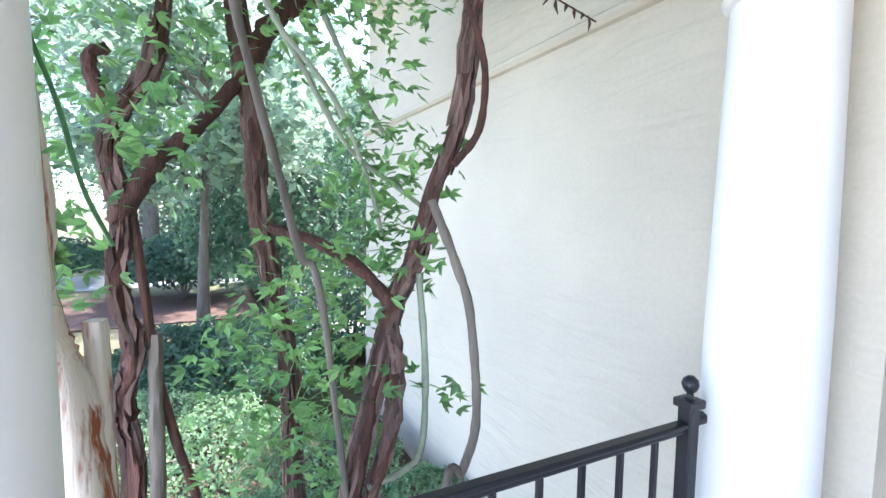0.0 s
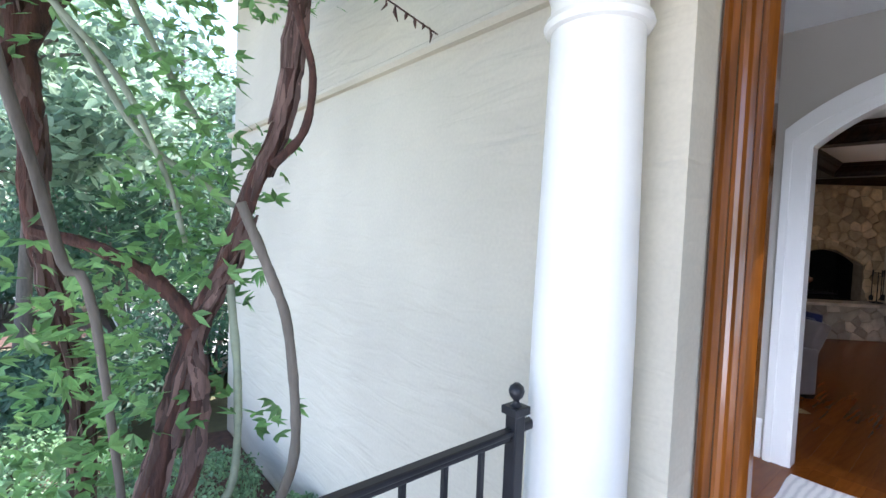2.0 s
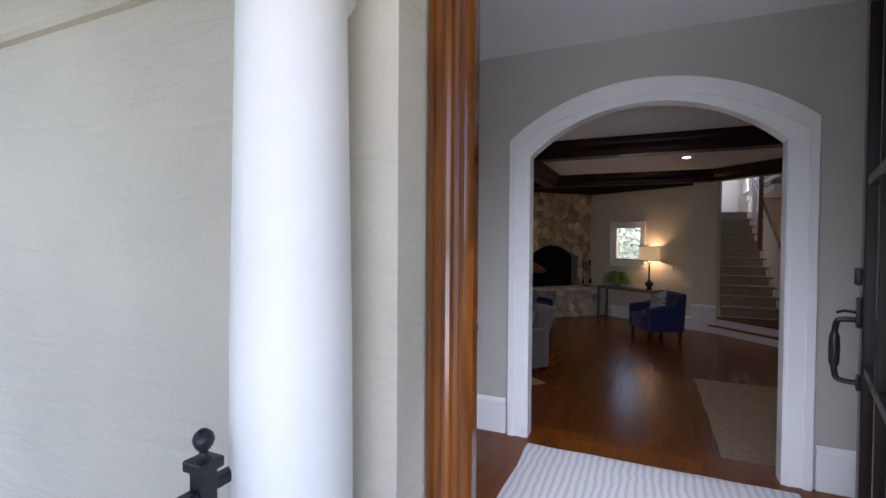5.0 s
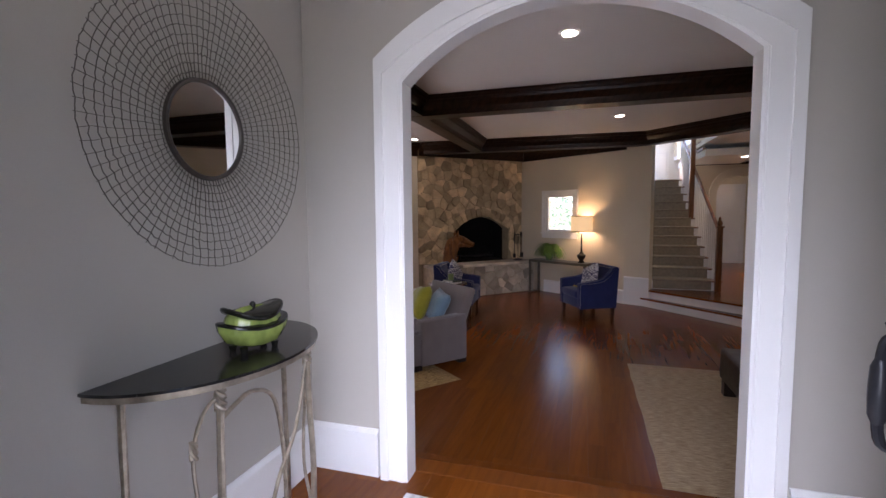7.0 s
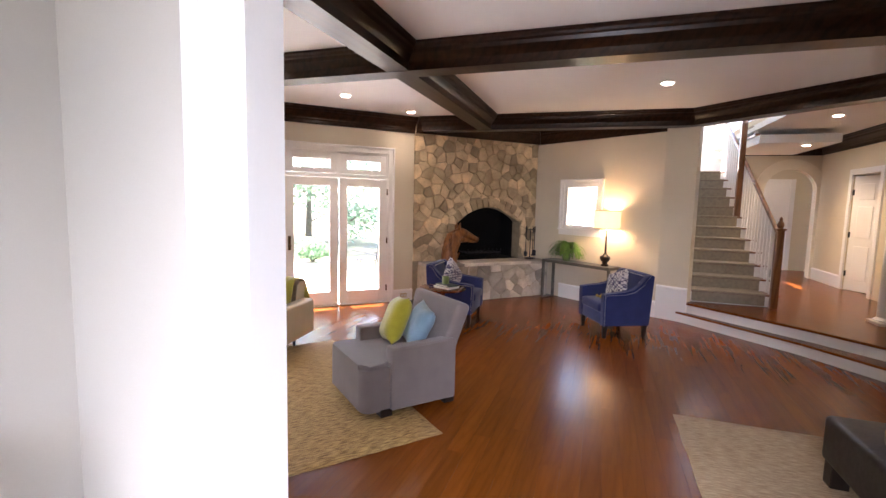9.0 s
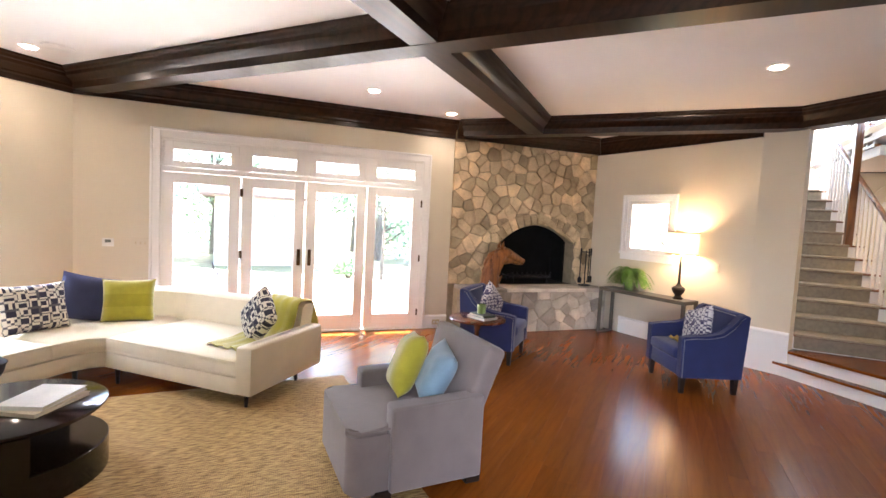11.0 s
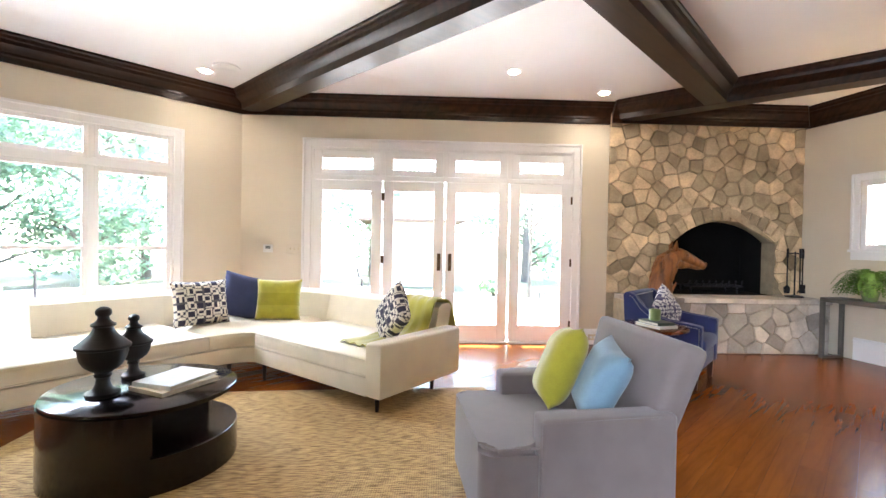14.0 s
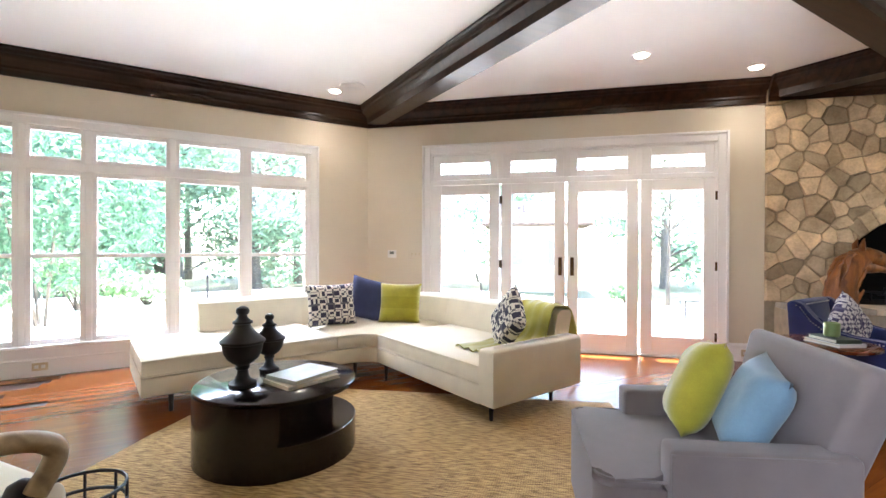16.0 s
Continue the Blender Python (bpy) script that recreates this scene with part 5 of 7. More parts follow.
# small iron table before the cream chair
it = thing("iron_table", "small black iron wire table with a dark finial", "table", pose(4.90, 2.97, 0.0))
for z in (0.40, 0.46):
    bm = bmesh.new()
    tube(bm, [(0.13 * math.cos(radians(15 * k)), 0.13 * math.sin(radians(15 * k)), z) for k in range(25)], 0.006, 6)
    part("ring", bm, M_IRON, it, smooth=40)
for k in range(8):
    a = radians(45 * k)
    bm = bmesh.new()
    tube(bm, [(0.13 * math.cos(a), 0.13 * math.sin(a), 0.46), (0.13 * math.cos(a), 0.13 * math.sin(a), 0.40), (0.10 * math.cos(a), 0.10 * math.sin(a), 0.0)], 0.005, 6)
    part("bar", bm, M_IRON, it, smooth=40)
bm = bmesh.new()
lathe(bm, [(0.012, 0.0), (0.045, 0.02), (0.055, 0.055), (0.04, 0.09), (0.012, 0.105)], 16, (-0.15, 0.06, 0.40))
tube(bm, [(-0.15, 0.06, 0.0), (-0.15, 0.06, 0.41)], 0.010, 6)
part("finial", bm, M_IRON, it, smooth=60)

# console by the lamp wall
M_GUNMETAL = material("brushed_grey_metal", (0.16, 0.15, 0.13), 0.42, 0.1, 10, 0.05, 150, metal=0.7)
cs = thing("console_table", "slim grey metal console table against the wall", "table", mL)
CH = 0.72
part("tabletop", boxes((0.60, 1.99, 0.03, 0.36, CH - 0.05, CH), bevel=0.004), M_GUNMETAL, cs)
for x in (0.62, 1.97):
    for y in (0.05, 0.34):
        part("leg", boxes((x - 0.02, x + 0.02, y - 0.02, y + 0.02, 0.0, CH - 0.05), bevel=0.002), M_GUNMETAL, cs)
    part("foot_bar", boxes((x - 0.02, x + 0.02, 0.07, 0.32, 0.0, 0.03), bevel=0.002), M_GUNMETAL, cs)
M_BLACKBASE = material("black_lacquer", (0.012, 0.009, 0.008), 0.3, coat=0.4)
lamp = thing("table_lamp", "black turned table lamp with a cream drum shade, lit", "lamp", mL @ pose(0.80, 0.19, CH))
bm = bmesh.new()
lathe(bm, [(0.062, 0), (0.065, 0.02), (0.045, 0.035), (0.04, 0.05), (0.075, 0.10), (0.088, 0.14), (0.075, 0.165), (0.05, 0.175), (0.03, 0.20), (0.018, 0.22), (0.016, 0.45), (0.022, 0.47), (0.012, 0.50), (0.008, 0.62)], 28)
part("lamp_base", bm, M_BLACKBASE, lamp, smooth=40)
M_SHADE = bpy.data.materials.new("linen_lampshade")
M_SHADE.use_nodes = True
b = M_SHADE.node_tree.nodes["Principled BSDF"]
b.inputs["Base Color"].default_value = (0.75, 0.60, 0.38, 1)
b.inputs["Roughness"].default_value = 0.9
b.inputs["Emission Color"].default_value, b.inputs["Emission Strength"].default_value = (1.0, 0.66, 0.30, 1), 0.12
bm = bmesh.new()
lathe(bm, [(0.205, 0.615), (0.205, 0.92), (0.200, 0.92), (0.200, 0.615)], 48)
for f in [f for f in bm.faces if len(f.verts) > 4]:
    bm.faces.remove(f)
for z in (0.615, 0.908):
    bs = bmesh.new()
    lathe(bs, [(0.2055, z), (0.208, z + 0.001), (0.208, z + 0.011), (0.2055, z + 0.012)], 48)
    for f in [f for f in bs.faces if len(f.verts) > 4]:
        bs.faces.remove(f)
    part("shade_trim", bs, M_GOLDCLOTH, lamp, "narrow tan band on the shade", smooth=40)
sh = part("shade", bm, M_SHADE, lamp, "glowing cream linen drum shade", smooth=40)
bm = bmesh.new()
lathe(bm, [(0.01, 0.60), (0.028, 0.66), (0.03, 0.70), (0.012, 0.74)], 14)
bulb = part("bulb", bm, glow("lamp_bulb_glow", (1, 0.7, 0.38), 5.0), lamp, smooth=60)
bulb.visible_shadow = False
bd = bpy.data.lights.new("lamp_bulb", "POINT")
bd.energy, bd.color, bd.shadow_soft_size = 1.8, (1, 0.74, 0.47), 0.04
lb = new("lamp_bulb", bd)
lb.matrix_world = mL @ pose(0.80, 0.19, CH + 0.76)

# fern in a pot
M_FERN = material("fern_green", (0.12, 0.25, 0.035), 0.6, 0.25, 12, spread=0.3)
M_POT = material("green_glazed_pot", (0.10, 0.15, 0.06), 0.35)
fern = thing("potted_fern", "small bushy green fern in a low pot on the console", "plant", mL @ pose(1.58, 0.19, CH))
bm = bmesh.new()
lathe(bm, [(0.06, 0), (0.08, 0.08), (0.085, 0.11), (0.07, 0.11), (0.065, 0.09)], 20)
part("pot", bm, M_POT, fern, smooth=40)
random.seed(3)
bm = bmesh.new()
for k in range(120):
    a, reach, up = random.uniform(0, 6.28), random.uniform(0.14, 0.30), random.uniform(0.03, 0.20)
    ca_, sa_ = math.cos(a), math.sin(a) * 0.55
    pts = curve_points([(0.02 * ca_, 0.02 * sa_, 0.10), (reach * 0.55 * ca_, reach * 0.55 * sa_, 0.14 + up), (reach * 1.05 * ca_, reach * sa_, 0.13 + up * 0.9), (reach * 1.4 * ca_, reach * 1.15 * sa_, 0.05 + up * random.uniform(0.1, 0.7))], 5)
    for i, p in enumerate(pts[1:]):
        d = (p - pts[i]).normalized()
        side = d.cross(Vector((0, 0, 1))).normalized()
        ln = 0.034 * math.sin(math.pi * (i + 1.5) / (len(pts) + 1)) + 0.006
        for s in (-1, 1):
            q = p + side * s * ln + d * 0.014 - Vector((0, 0, 0.006))
            bm.faces.new([bm.verts.new(v) for v in (p - d * 0.009, q, p + d * 0.011)])
part("fronds", bm, M_FERN, fern)

# carved wooden horse head on the hearth
M_HORSE = wood("carved_amber_wood", (0.33, 0.115, 0.02), (0.10, 0.030, 0.006), 0.45, 2, 0.1)
M_HORSE.node_tree.nodes["Bump"].inputs["Strength"].default_value = 0.6
random.seed(17)
bm = bmesh.new()
neck = curve_points([(0.16, 0, 0.0), (0.15, 0, 0.14), (0.12, 0, 0.28), (0.05, 0, 0.42), (-0.02, 0, 0.50)], 4)
tube(bm, neck, [0.15 - 0.055 * i / (len(neck) - 1) for i in range(len(neck))], 14, 0.06)
skull = curve_points([(0.04, 0, 0.49), (-0.04, 0, 0.515), (-0.14, 0, 0.49), (-0.25, 0, 0.44), (-0.35, 0, 0.395), (-0.395, 0, 0.375)], 4)
tube(bm, skull, [0.085 if i < 5 else (0.088 - 0.0035 * (i - 5) if i < 17 else 0.046 + 0.004 * (i - 17)) for i in range(len(skull) - 1)] + [0.035], 14, 0.05)
tube(bm, curve_points([(0.02, 0, 0.42), (-0.08, 0, 0.40), (-0.19, 0, 0.385), (-0.33, 0, 0.345)], 4), [0.075, 0.076, 0.074, 0.07, 0.064, 0.058, 0.05, 0.044, 0.038, 0.034, 0.03, 0.026, 0.015], 10, 0.05)
for s in (-1, 1):
    tube(bm, [(0.0, s * 0.05, 0.57), (0.005, s * 0.06, 0.625), (-0.015, s * 0.052, 0.69)], [0.03, 0.026, 0.004], 6)
    bmesh.ops.create_icosphere(bm, subdivisions=2, radius=0.022, matrix=Matrix.Translation((-0.13, s * 0.075, 0.515)))
for k in range(46):
    f = random.random()
    p = neck[int((1 - f) * (len(neck) - 1))]
    x, z, y = p.x + 0.085 - 0.06 * f, p.z + 0.09 * f, random.uniform(-0.08, 0.08)
    w = random.uniform(0.010, 0.022)
    tube(bm, curve_points([(x - 0.06, y * 0.5, z + 0.07), (x + 0.02 + random.uniform(0, 0.03), y, z + 0.02), (x + random.uniform(0.02, 0.07), y * 1.3, z - 0.08), (x + random.uniform(0.0, 0.10), y * 1.4, max(0.01, z - 0.19))], 3), [w * 0.5, w, w, w, w, w, w * 0.8, w * 0.8, w * 0.6, 0.004], 5, 0.2)
for k in range(26):
    y, z = random.choice((-1, 1)) * random.uniform(0.06, 0.115), random.uniform(0.03, 0.3)
    x = 0.10 + random.uniform(-0.08, 0.06)
    tube(bm, curve_points([(x - 0.05, y * 0.85, z + 0.14), (x, y, z + 0.05), (x + 0.04, y * 1.08, max(0.012, z - 0.06))], 3), [0.006, 0.014, 0.016, 0.015, 0.013, 0.01, 0.005], 5, 0.2)
horse = part("horse_sculpture", bm, M_HORSE, at=mF @ pose(1.84, 0.24, HZ, 0, 0, 0) @ Matrix.Diagonal((1.02, 1.0, 1.0, 1)), smooth=50)
tagged(horse, "carved amber driftwood horse head standing on the hearth", "sculpture")

# fire tools
ft = thing("fire_tools", "black iron fireplace tool set on the hearth", "tools", mF @ pose(0.22, 0.17, HZ))
bm = bmesh.new()
lathe(bm, [(0.10, 0), (0.10, 0.015), (0.02, 0.03)], 20)
part("stand_base", bm, M_IRON, ft, smooth=40)
bm = bmesh.new()
tube(bm, [(0, 0, 0.02), (0, 0, 0.58)], 0.009, 8)
tube(bm, [(-0.10, 0, 0.56), (0.10, 0, 0.56)], 0.008, 8)
tube(bm, [(0, -0.08, 0.56), (0, 0.08, 0.56)], 0.008, 8)
part("stand_post", bm, M_IRON, ft, smooth=40)
for i, (x, y) in enumerate(((-0.10, 0), (0.10, 0), (0, 0.08))):
    bm = bmesh.new()
    tube(bm, [(x, y, 0.62), (x, y, 0.10)], 0.008, 8)
    tube(bm, [(x, y, 0.62), (x, y, 0.50)], 0.013, 8)
    if i == 0:
        box(bm, x - 0.04, x + 0.04, y - 0.006, y + 0.006, 0.05, 0.16, 0.004)
    elif i == 1:
        lathe(bm, [(0.012, 0.15), (0.035, 0.12), (0.03, 0.05)], 10, (x, y, 0))
    else:
        tube(bm, [(x, y, 0.10), (x + 0.03, y, 0.06)], 0.008, 6)
    part("tool", bm, M_IRON, ft, smooth=40)

# ---------- stairs and hall ----------
M_CARPET = material("taupe_carpet", (0.30, 0.25, 0.18), 0.95, 0.12, 20, 0.35, 220)
stairs = thing("stairs", "white staircase with a taupe carpet runner and dark nosings", "stairs", kind="structure")
NS, RISE_S, RUN_S, SX, SY0, SY1 = 12, 0.181, 0.295, 11.18, -1.94, -0.84
for k in range(NS):
    x, z = SX + RUN_S * k, U + RISE_S * k
    part("riser", boxes((x, x + RUN_S + 0.02, SY0, SY1, z, z + RISE_S - 0.025)), M_WHITE, stairs)
    part("tread", boxes((x - 0.03, x + RUN_S + 0.02, SY0 - 0.04, SY1, z + RISE_S - 0.025, z + RISE_S), bevel=0.006), M_RAILWOOD, stairs)
    bm = boxes((x - 0.036, x + RUN_S + 0.018, SY0 + 0.14, SY1 - 0.01, z + RISE_S - 0.02, z + RISE_S + 0.010), (x - 0.012, x + 0.004, SY0 + 0.14, SY1 - 0.01, z + 0.010, z + RISE_S - 0.02), bevel=0.006)
    part("carpet_runner", bm, M_CARPET, stairs, "taupe carpet over the step")
line = [(SX + 0.02, U), (SX + RUN_S * NS, U), (SX + RUN_S * NS, U + RISE_S * NS - 0.03), (SX + RUN_S * (NS - 1) + 0.02, U + RISE_S * NS - 0.03), (SX + 0.02, U + RISE_S - 0.03)]
bm = bmesh.new()
lo = [bm.verts.new((x, SY0 - 0.02, z)) for x, z in line]
hi = [bm.verts.new((x, SY0 - 0.003, z)) for x, z in line]
bm.faces.new(lo)
bm.faces.new(hi[::-1])
for i in range(5):
    bm.faces.new((lo[i], lo[(i + 1) % 5], hi[(i + 1) % 5], hi[i]))
part("stringer", bm, M_WHITE, stairs)
rail_top = thing("stair_railing", "brown wooden handrail with white balusters on the stairs", "railing", kind="structure")
RY = SY0 + 0.06
for k in range(NS):
    for f in (0.25, 0.75):
        x = SX + RUN_S * (k + f)
        z0, z1 = U + RISE_S * (k + 1), U + 0.92 + (x - SX) * RISE_S / RUN_S + 0.16
        part("baluster", boxes((x - 0.014, x + 0.014, RY - 0.014, RY + 0.014, z0, z1)), M_WHITE, rail_top)
bm = bmesh.new()
L_ = RUN_S * NS
tube(bm, [(SX - 0.06, RY, U + 1.06), (SX + L_, RY, U + 1.06 + (L_ + 0.06) * RISE_S / RUN_S)], 0.032, 10)
part("handrail", bm, M_RAILWOOD, rail_top, smooth=40)
bm = bmesh.new()
box(bm, SX - 0.13, SX - 0.04, RY - 0.045, RY + 0.045, U, U + 1.12, 0.006)
box(bm, SX - 0.145, SX - 0.025, RY - 0.06, RY + 0.06, U + 1.12, U + 1.15, 0.006)
lathe(bm, [(0.03, 1.15), (0.045, 1.19), (0.035, 1.23), (0.018, 1.26), (0.022, 1.28), (0.008, 1.31)], 14, (SX - 0.085, RY, U))
part("newel_post", bm, M_RAILWOOD, rail_top, smooth=30)
bm = bmesh.new()
PX = SX + RUN_S * 6.2
box(bm, PX - 0.045, PX + 0.045, RY + 0.03, RY + 0.12, U + RISE_S * 6, 4.3, 0.006)
part("upper_post", bm, M_RAILWOOD, rail_top)
# landing above
bm = boxes((SX + RUN_S * NS, 16.2, -1.95, -0.8, U + RISE_S * NS - 0.2, U + RISE_S * NS))
tagged(part("stair_landing", bm, M_CARPET), "carpeted stair landing", "landing", kind="structure")
wall("wall_landing", (16.2, -2.6), (16.2, -0.8), U, 5.4, 0.1, M_WHITE, "white panelled wall above the stairs", [(0.5, 1.6, 4.55, 5.3)])
wall("wall_stairwell", (10.9, -1.98), (16.2, -1.98), CEIL + 0.1, 5.4, 0.1, M_WALL, "painted wall above the stairs", [(1.2, 4.4, CEIL + 0.2, 4.6)])
wall("wall_stairwell_front", (10.9, -0.76), (10.9, -1.98), CEIL + 0.1, 5.4, 0.1, M_WALL, "painted wall above the hall edge")
bm = boxes((10.85, 16.3, -2.1, -0.7, 5.4, 5.5))
tagged(part("ceiling_stairwell", bm, M_CEIL), "white ceiling high over the stairs", "ceiling", kind="structure")
ldoor = thing("door_landing", "white panelled door at the top of the stairs", "door", pose(16.19, -1.45, U + RISE_S * NS, 0, 0, 90), kind="structure")
part("leaf", boxes((-0.42, 0.42, 0.0, 0.035, 0.01, 2.0), bevel=0.004), M_WHITE, ldoor)
for x in (-0.2, 0.2):
    for z0, z1 in ((0.15, 0.85), (1.0, 1.85)):
        part("panel", boxes((x - 0.14, x + 0.14, 0.032, 0.045, z0, z1), bevel=0.008), M_WHITE, ldoor)
# upper flight seen from below
up = thing("upper_stairs", "underside of the upper flight with a wooden edge", "stairs", kind="structure")
bm = boxes((12.9, 15.8, -3.2, -2.02, 2.86, 3.0))
part("soffit", bm, M_CEIL, up)
for k in range(5):
    part("tread", boxes((13.0 + 0.12 * k, 13.6 + 0.2 * k, -2.06, -1.98, 3.0 + 0.17 * k, 3.04 + 0.17 * k)), M_RAILWOOD, up)
    part("baluster", boxes((13.1 + 0.25 * k, 13.13 + 0.25 * k, -2.04, -2.01, 3.04, 4.2)), M_WHITE, up)

# hall end wall with an arch, door wall, column
arch_wall("wall_hall_end", 14.95, 15.1, -4.3, -1.95, U, CEIL, -3.2, 0.47, 2.1, 0.47, M_WALL, "cream hall wall with a round-headed arch")
ha = thing("trim_hall_arch", "cream painted casing round the hall arch", "trim", kind="structure")
part("casing", arch_band(14.90, 14.95, 0.465, 0.62, 2.1, 0.465, 0.60, U, -3.2), material("cream_trim_paint", (0.74, 0.68, 0.55), 0.5, 0.03), ha, smooth=30)
wall("wall_hall_back", (16.3, -4.3), (16.3, -1.9), U, CEIL, 0.1, M_WALL, "painted wall beyond the hall arch")
hd2 = thing("door_2", "white door standing in the passage beyond the arch", "door", pose(16.29, -3.25, U, 0, 0, 90), kind="structure")
part("leaf", boxes((-0.4, 0.4, 0.0, 0.03, 0, 2.03), bevel=0.004), M_WHITE, hd2)
part("casing", boxes((-0.5, -0.4, 0, 0.04, 0, 2.13), (0.4, 0.5, 0, 0.04, 0, 2.13), (-0.4, 0.4, 0, 0.04, 2.03, 2.13), bevel=0.004), M_WHITE, hd2)
HDY = -3.72
wall("wall_hall_door", (12.2, HDY), (14.95, HDY), U, CEIL, 0.14, M_WALL, "cream hall wall with a doorway", [(0.55, 1.42, U, U + 2.06)])
hd = thing("door_1", "white six-panel door ajar with dark hinges", "door", pose(13.62, HDY, U), kind="structure")
part("casing", boxes((-0.97, -0.87, 0.0, 0.03, 0, 2.16), (0.0, 0.10, 0.0, 0.03, 0, 2.16), (-0.87, 0.0, 0.0, 0.03, 2.06, 2.16), bevel=0.005), M_WHITE, hd)
leaf = part("leaf", boxes((-0.86, 0.0, -0.04, 0.0, 0.008, 2.04), bevel=0.003), M_WHITE, hd)
leaf.matrix_basis = pose(-0.005, -0.015, 0, 0, 0, 26)
for x in (-0.62, -0.24):
    for z0, z1 in ((0.2, 0.8), (0.95, 1.5), (1.62, 1.9)):
        part("panel", boxes((x - 0.13, x + 0.13, -0.002, 0.010, z0, z1), bevel=0.006), M_WHITE, leaf)
for z in (0.3, 1.0, 1.75):
    part("hinge", boxes((-0.02, 0.012, -0.01, 0.014, z - 0.05, z + 0.05), bevel=0.003), M_IRON, leaf)
baseboard("baseboard_hall_end", (14.93, -3.9), (14.93, -3.69), U, 0.24)
baseboard("baseboard_hall_door", (13.73, HDY), (14.92, HDY), U, 0.24)
crown("trim_crown_hall", (12.2, HDY), (14.95, HDY), 0, 0)
crown("trim_crown_hall_end", (14.95, -4.0), (14.95, -2.0), 0, 0)
for x, y in ((11.75, -2.66), (13.3, -2.85)):
    can_light(x, y, 2.86 if x > 12.9 else CEIL, 8.5, (1, 0.74, 0.38))
# unseen light added to brighten the passage beyond the arch
can_light(15.75, -2.7, CEIL, 5, (1, 0.74, 0.38))
hc = thing("hall_column", "white round column at the edge of the hall", "column", pose(10.62, -2.95, U), kind="structure")
bm = bmesh.new()
lathe(bm, [(0.098, 0.08), (0.098, 0.7), (0.088, 2.54), (0.088, 2.56)], 36)
part("shaft", bm, M_COLUMN, hc, smooth=40)
bm = bmesh.new()
box(bm, -0.145, 0.145, -0.145, 0.145, 0, 0.04, 0.004)
lathe(bm, [(0.13, 0.04), (0.134, 0.06), (0.112, 0.08), (0.100, 0.09)], 36)
part("base", bm, M_COLUMN, hc, smooth=40)
M_BACKROOM = material("bright_room_paint", (0.7, 0.66, 0.55), 0.8)
wall("wall_back_room", (12.0, -5.4), (14.9, -5.4), U, CEIL, 0.1, M_BACKROOM, "painted wall of the room behind the door")
bm = boxes((11.9, 15.0, -5.5, -3.86, U - 0.1, U))
tagged(part("floor_back_room", bm, M_FLOOR), "oak floor of the room behind the door", "floor", kind="structure")

# ---------- foyer ----------
M_HALFTOP = material("black_stone_top", (0.02, 0.017, 0.016), 0.18, 0.3, 8, coat=0.4)
M_ANTIQUE = material("antique_silver_leaf", (0.40, 0.34, 0.26), 0.38, 0.25, 18, 0.15, 90, metal=0.75)
dt = thing("demilune_table", "half-round console table with a dark top and twisted metal legs", "table", pose(3.52, FY1 - 0.012, U))
TZ = 0.882


def demilune(bm, a, b, z0, z1, n=32):
    poly = [(-a, 0)] + [(-a * math.cos(math.pi * k / n), -b * math.sin(math.pi * k / n)) for k in range(1, n)] + [(a, 0)]
    return prism(bm, poly, z0, z1)


bm = bmesh.new()
demilune(bm, 0.49, 0.39, TZ - 0.010, TZ)
part("tabletop", bm, M_HALFTOP, dt)
bm = bmesh.new()
demilune(bm, 0.482, 0.383, TZ - 0.032, TZ - 0.0105)
part("apron", bm, M_ANTIQUE, dt, smooth=30)


def knot(leg, x, y, z, n=9, r=0.015):
    bm = bmesh.new()
    for s in (0, 120, 240):
        tube(bm, [(x + r * math.cos(radians(s + 50 * k)), y + r * math.sin(radians(s + 50 * k)), z - 0.010 * k) for k in range(n)], 0.007, 6)
    part("twist", bm, M_ANTIQUE, leg, smooth=40)


for s in (-1, 1):
    x, y = s * 0.245, -0.285
    bm = bmesh.new()
    tube(bm, curve_points([(x, y, TZ - 0.032), (x + s * 0.008, y, 0.6), (x + s * 0.02, y - 0.005, 0.3), (x + s * 0.01, y, 0.0)], 6), [0.013] * 19, 8)
    leg = part("leg", bm, M_ANTIQUE, dt, smooth=40)
    knot(leg, x, y, TZ - 0.036)
    # rear leg, plain
    bm = bmesh.new()
    tube(bm, [(s * 0.40, -0.05, TZ - 0.032), (s * 0.41, -0.05, 0.0)], [0.012, 0.012], 8)
    part("leg", bm, M_ANTIQUE, dt, smooth=40)
    # outward scroll from the knot to the floor
    bm = bmesh.new()
    tube(bm, curve_points([(x, y, TZ - 0.06), (x + s * 0.045, y + 0.03, TZ - 0.12), (x + s * 0.065, y + 0.05, TZ - 0.22), (x + s * 0.06, y + 0.06, TZ - 0.34), (x + s * 0.03, y + 0.05, 0.3), (x + s * 0.012, y, 0.10)], 6), 0.007, 8)
    sc = part("side_scroll", bm, M_ANTIQUE, dt, smooth=40)
    knot(sc, x + s * 0.066, y + 0.052, TZ - 0.20, 7, 0.008)
    # arched strand between the front legs
    bm = bmesh.new()
    tube(bm, curve_points([(x, y, TZ - 0.15 if s < 0 else TZ - 0.07), (x - s * 0.05, y - 0.01, TZ - 0.12 if s < 0 else TZ - 0.2), (x - s * 0.13, y - 0.02, TZ - 0.10 if s < 0 else TZ - 0.36), (x - s * 0.24, y - 0.02, TZ - 0.17 if s < 0 else TZ - 0.5), (x - s * 0.30, y - 0.01, 0.48 if s < 0 else 0.2), (x - s * 0.32, y, 0.2 if s < 0 else 0.02)], 6), 0.008, 8)
    part("stretcher", bm, M_ANTIQUE, dt, "curved metal stretcher", smooth=40)
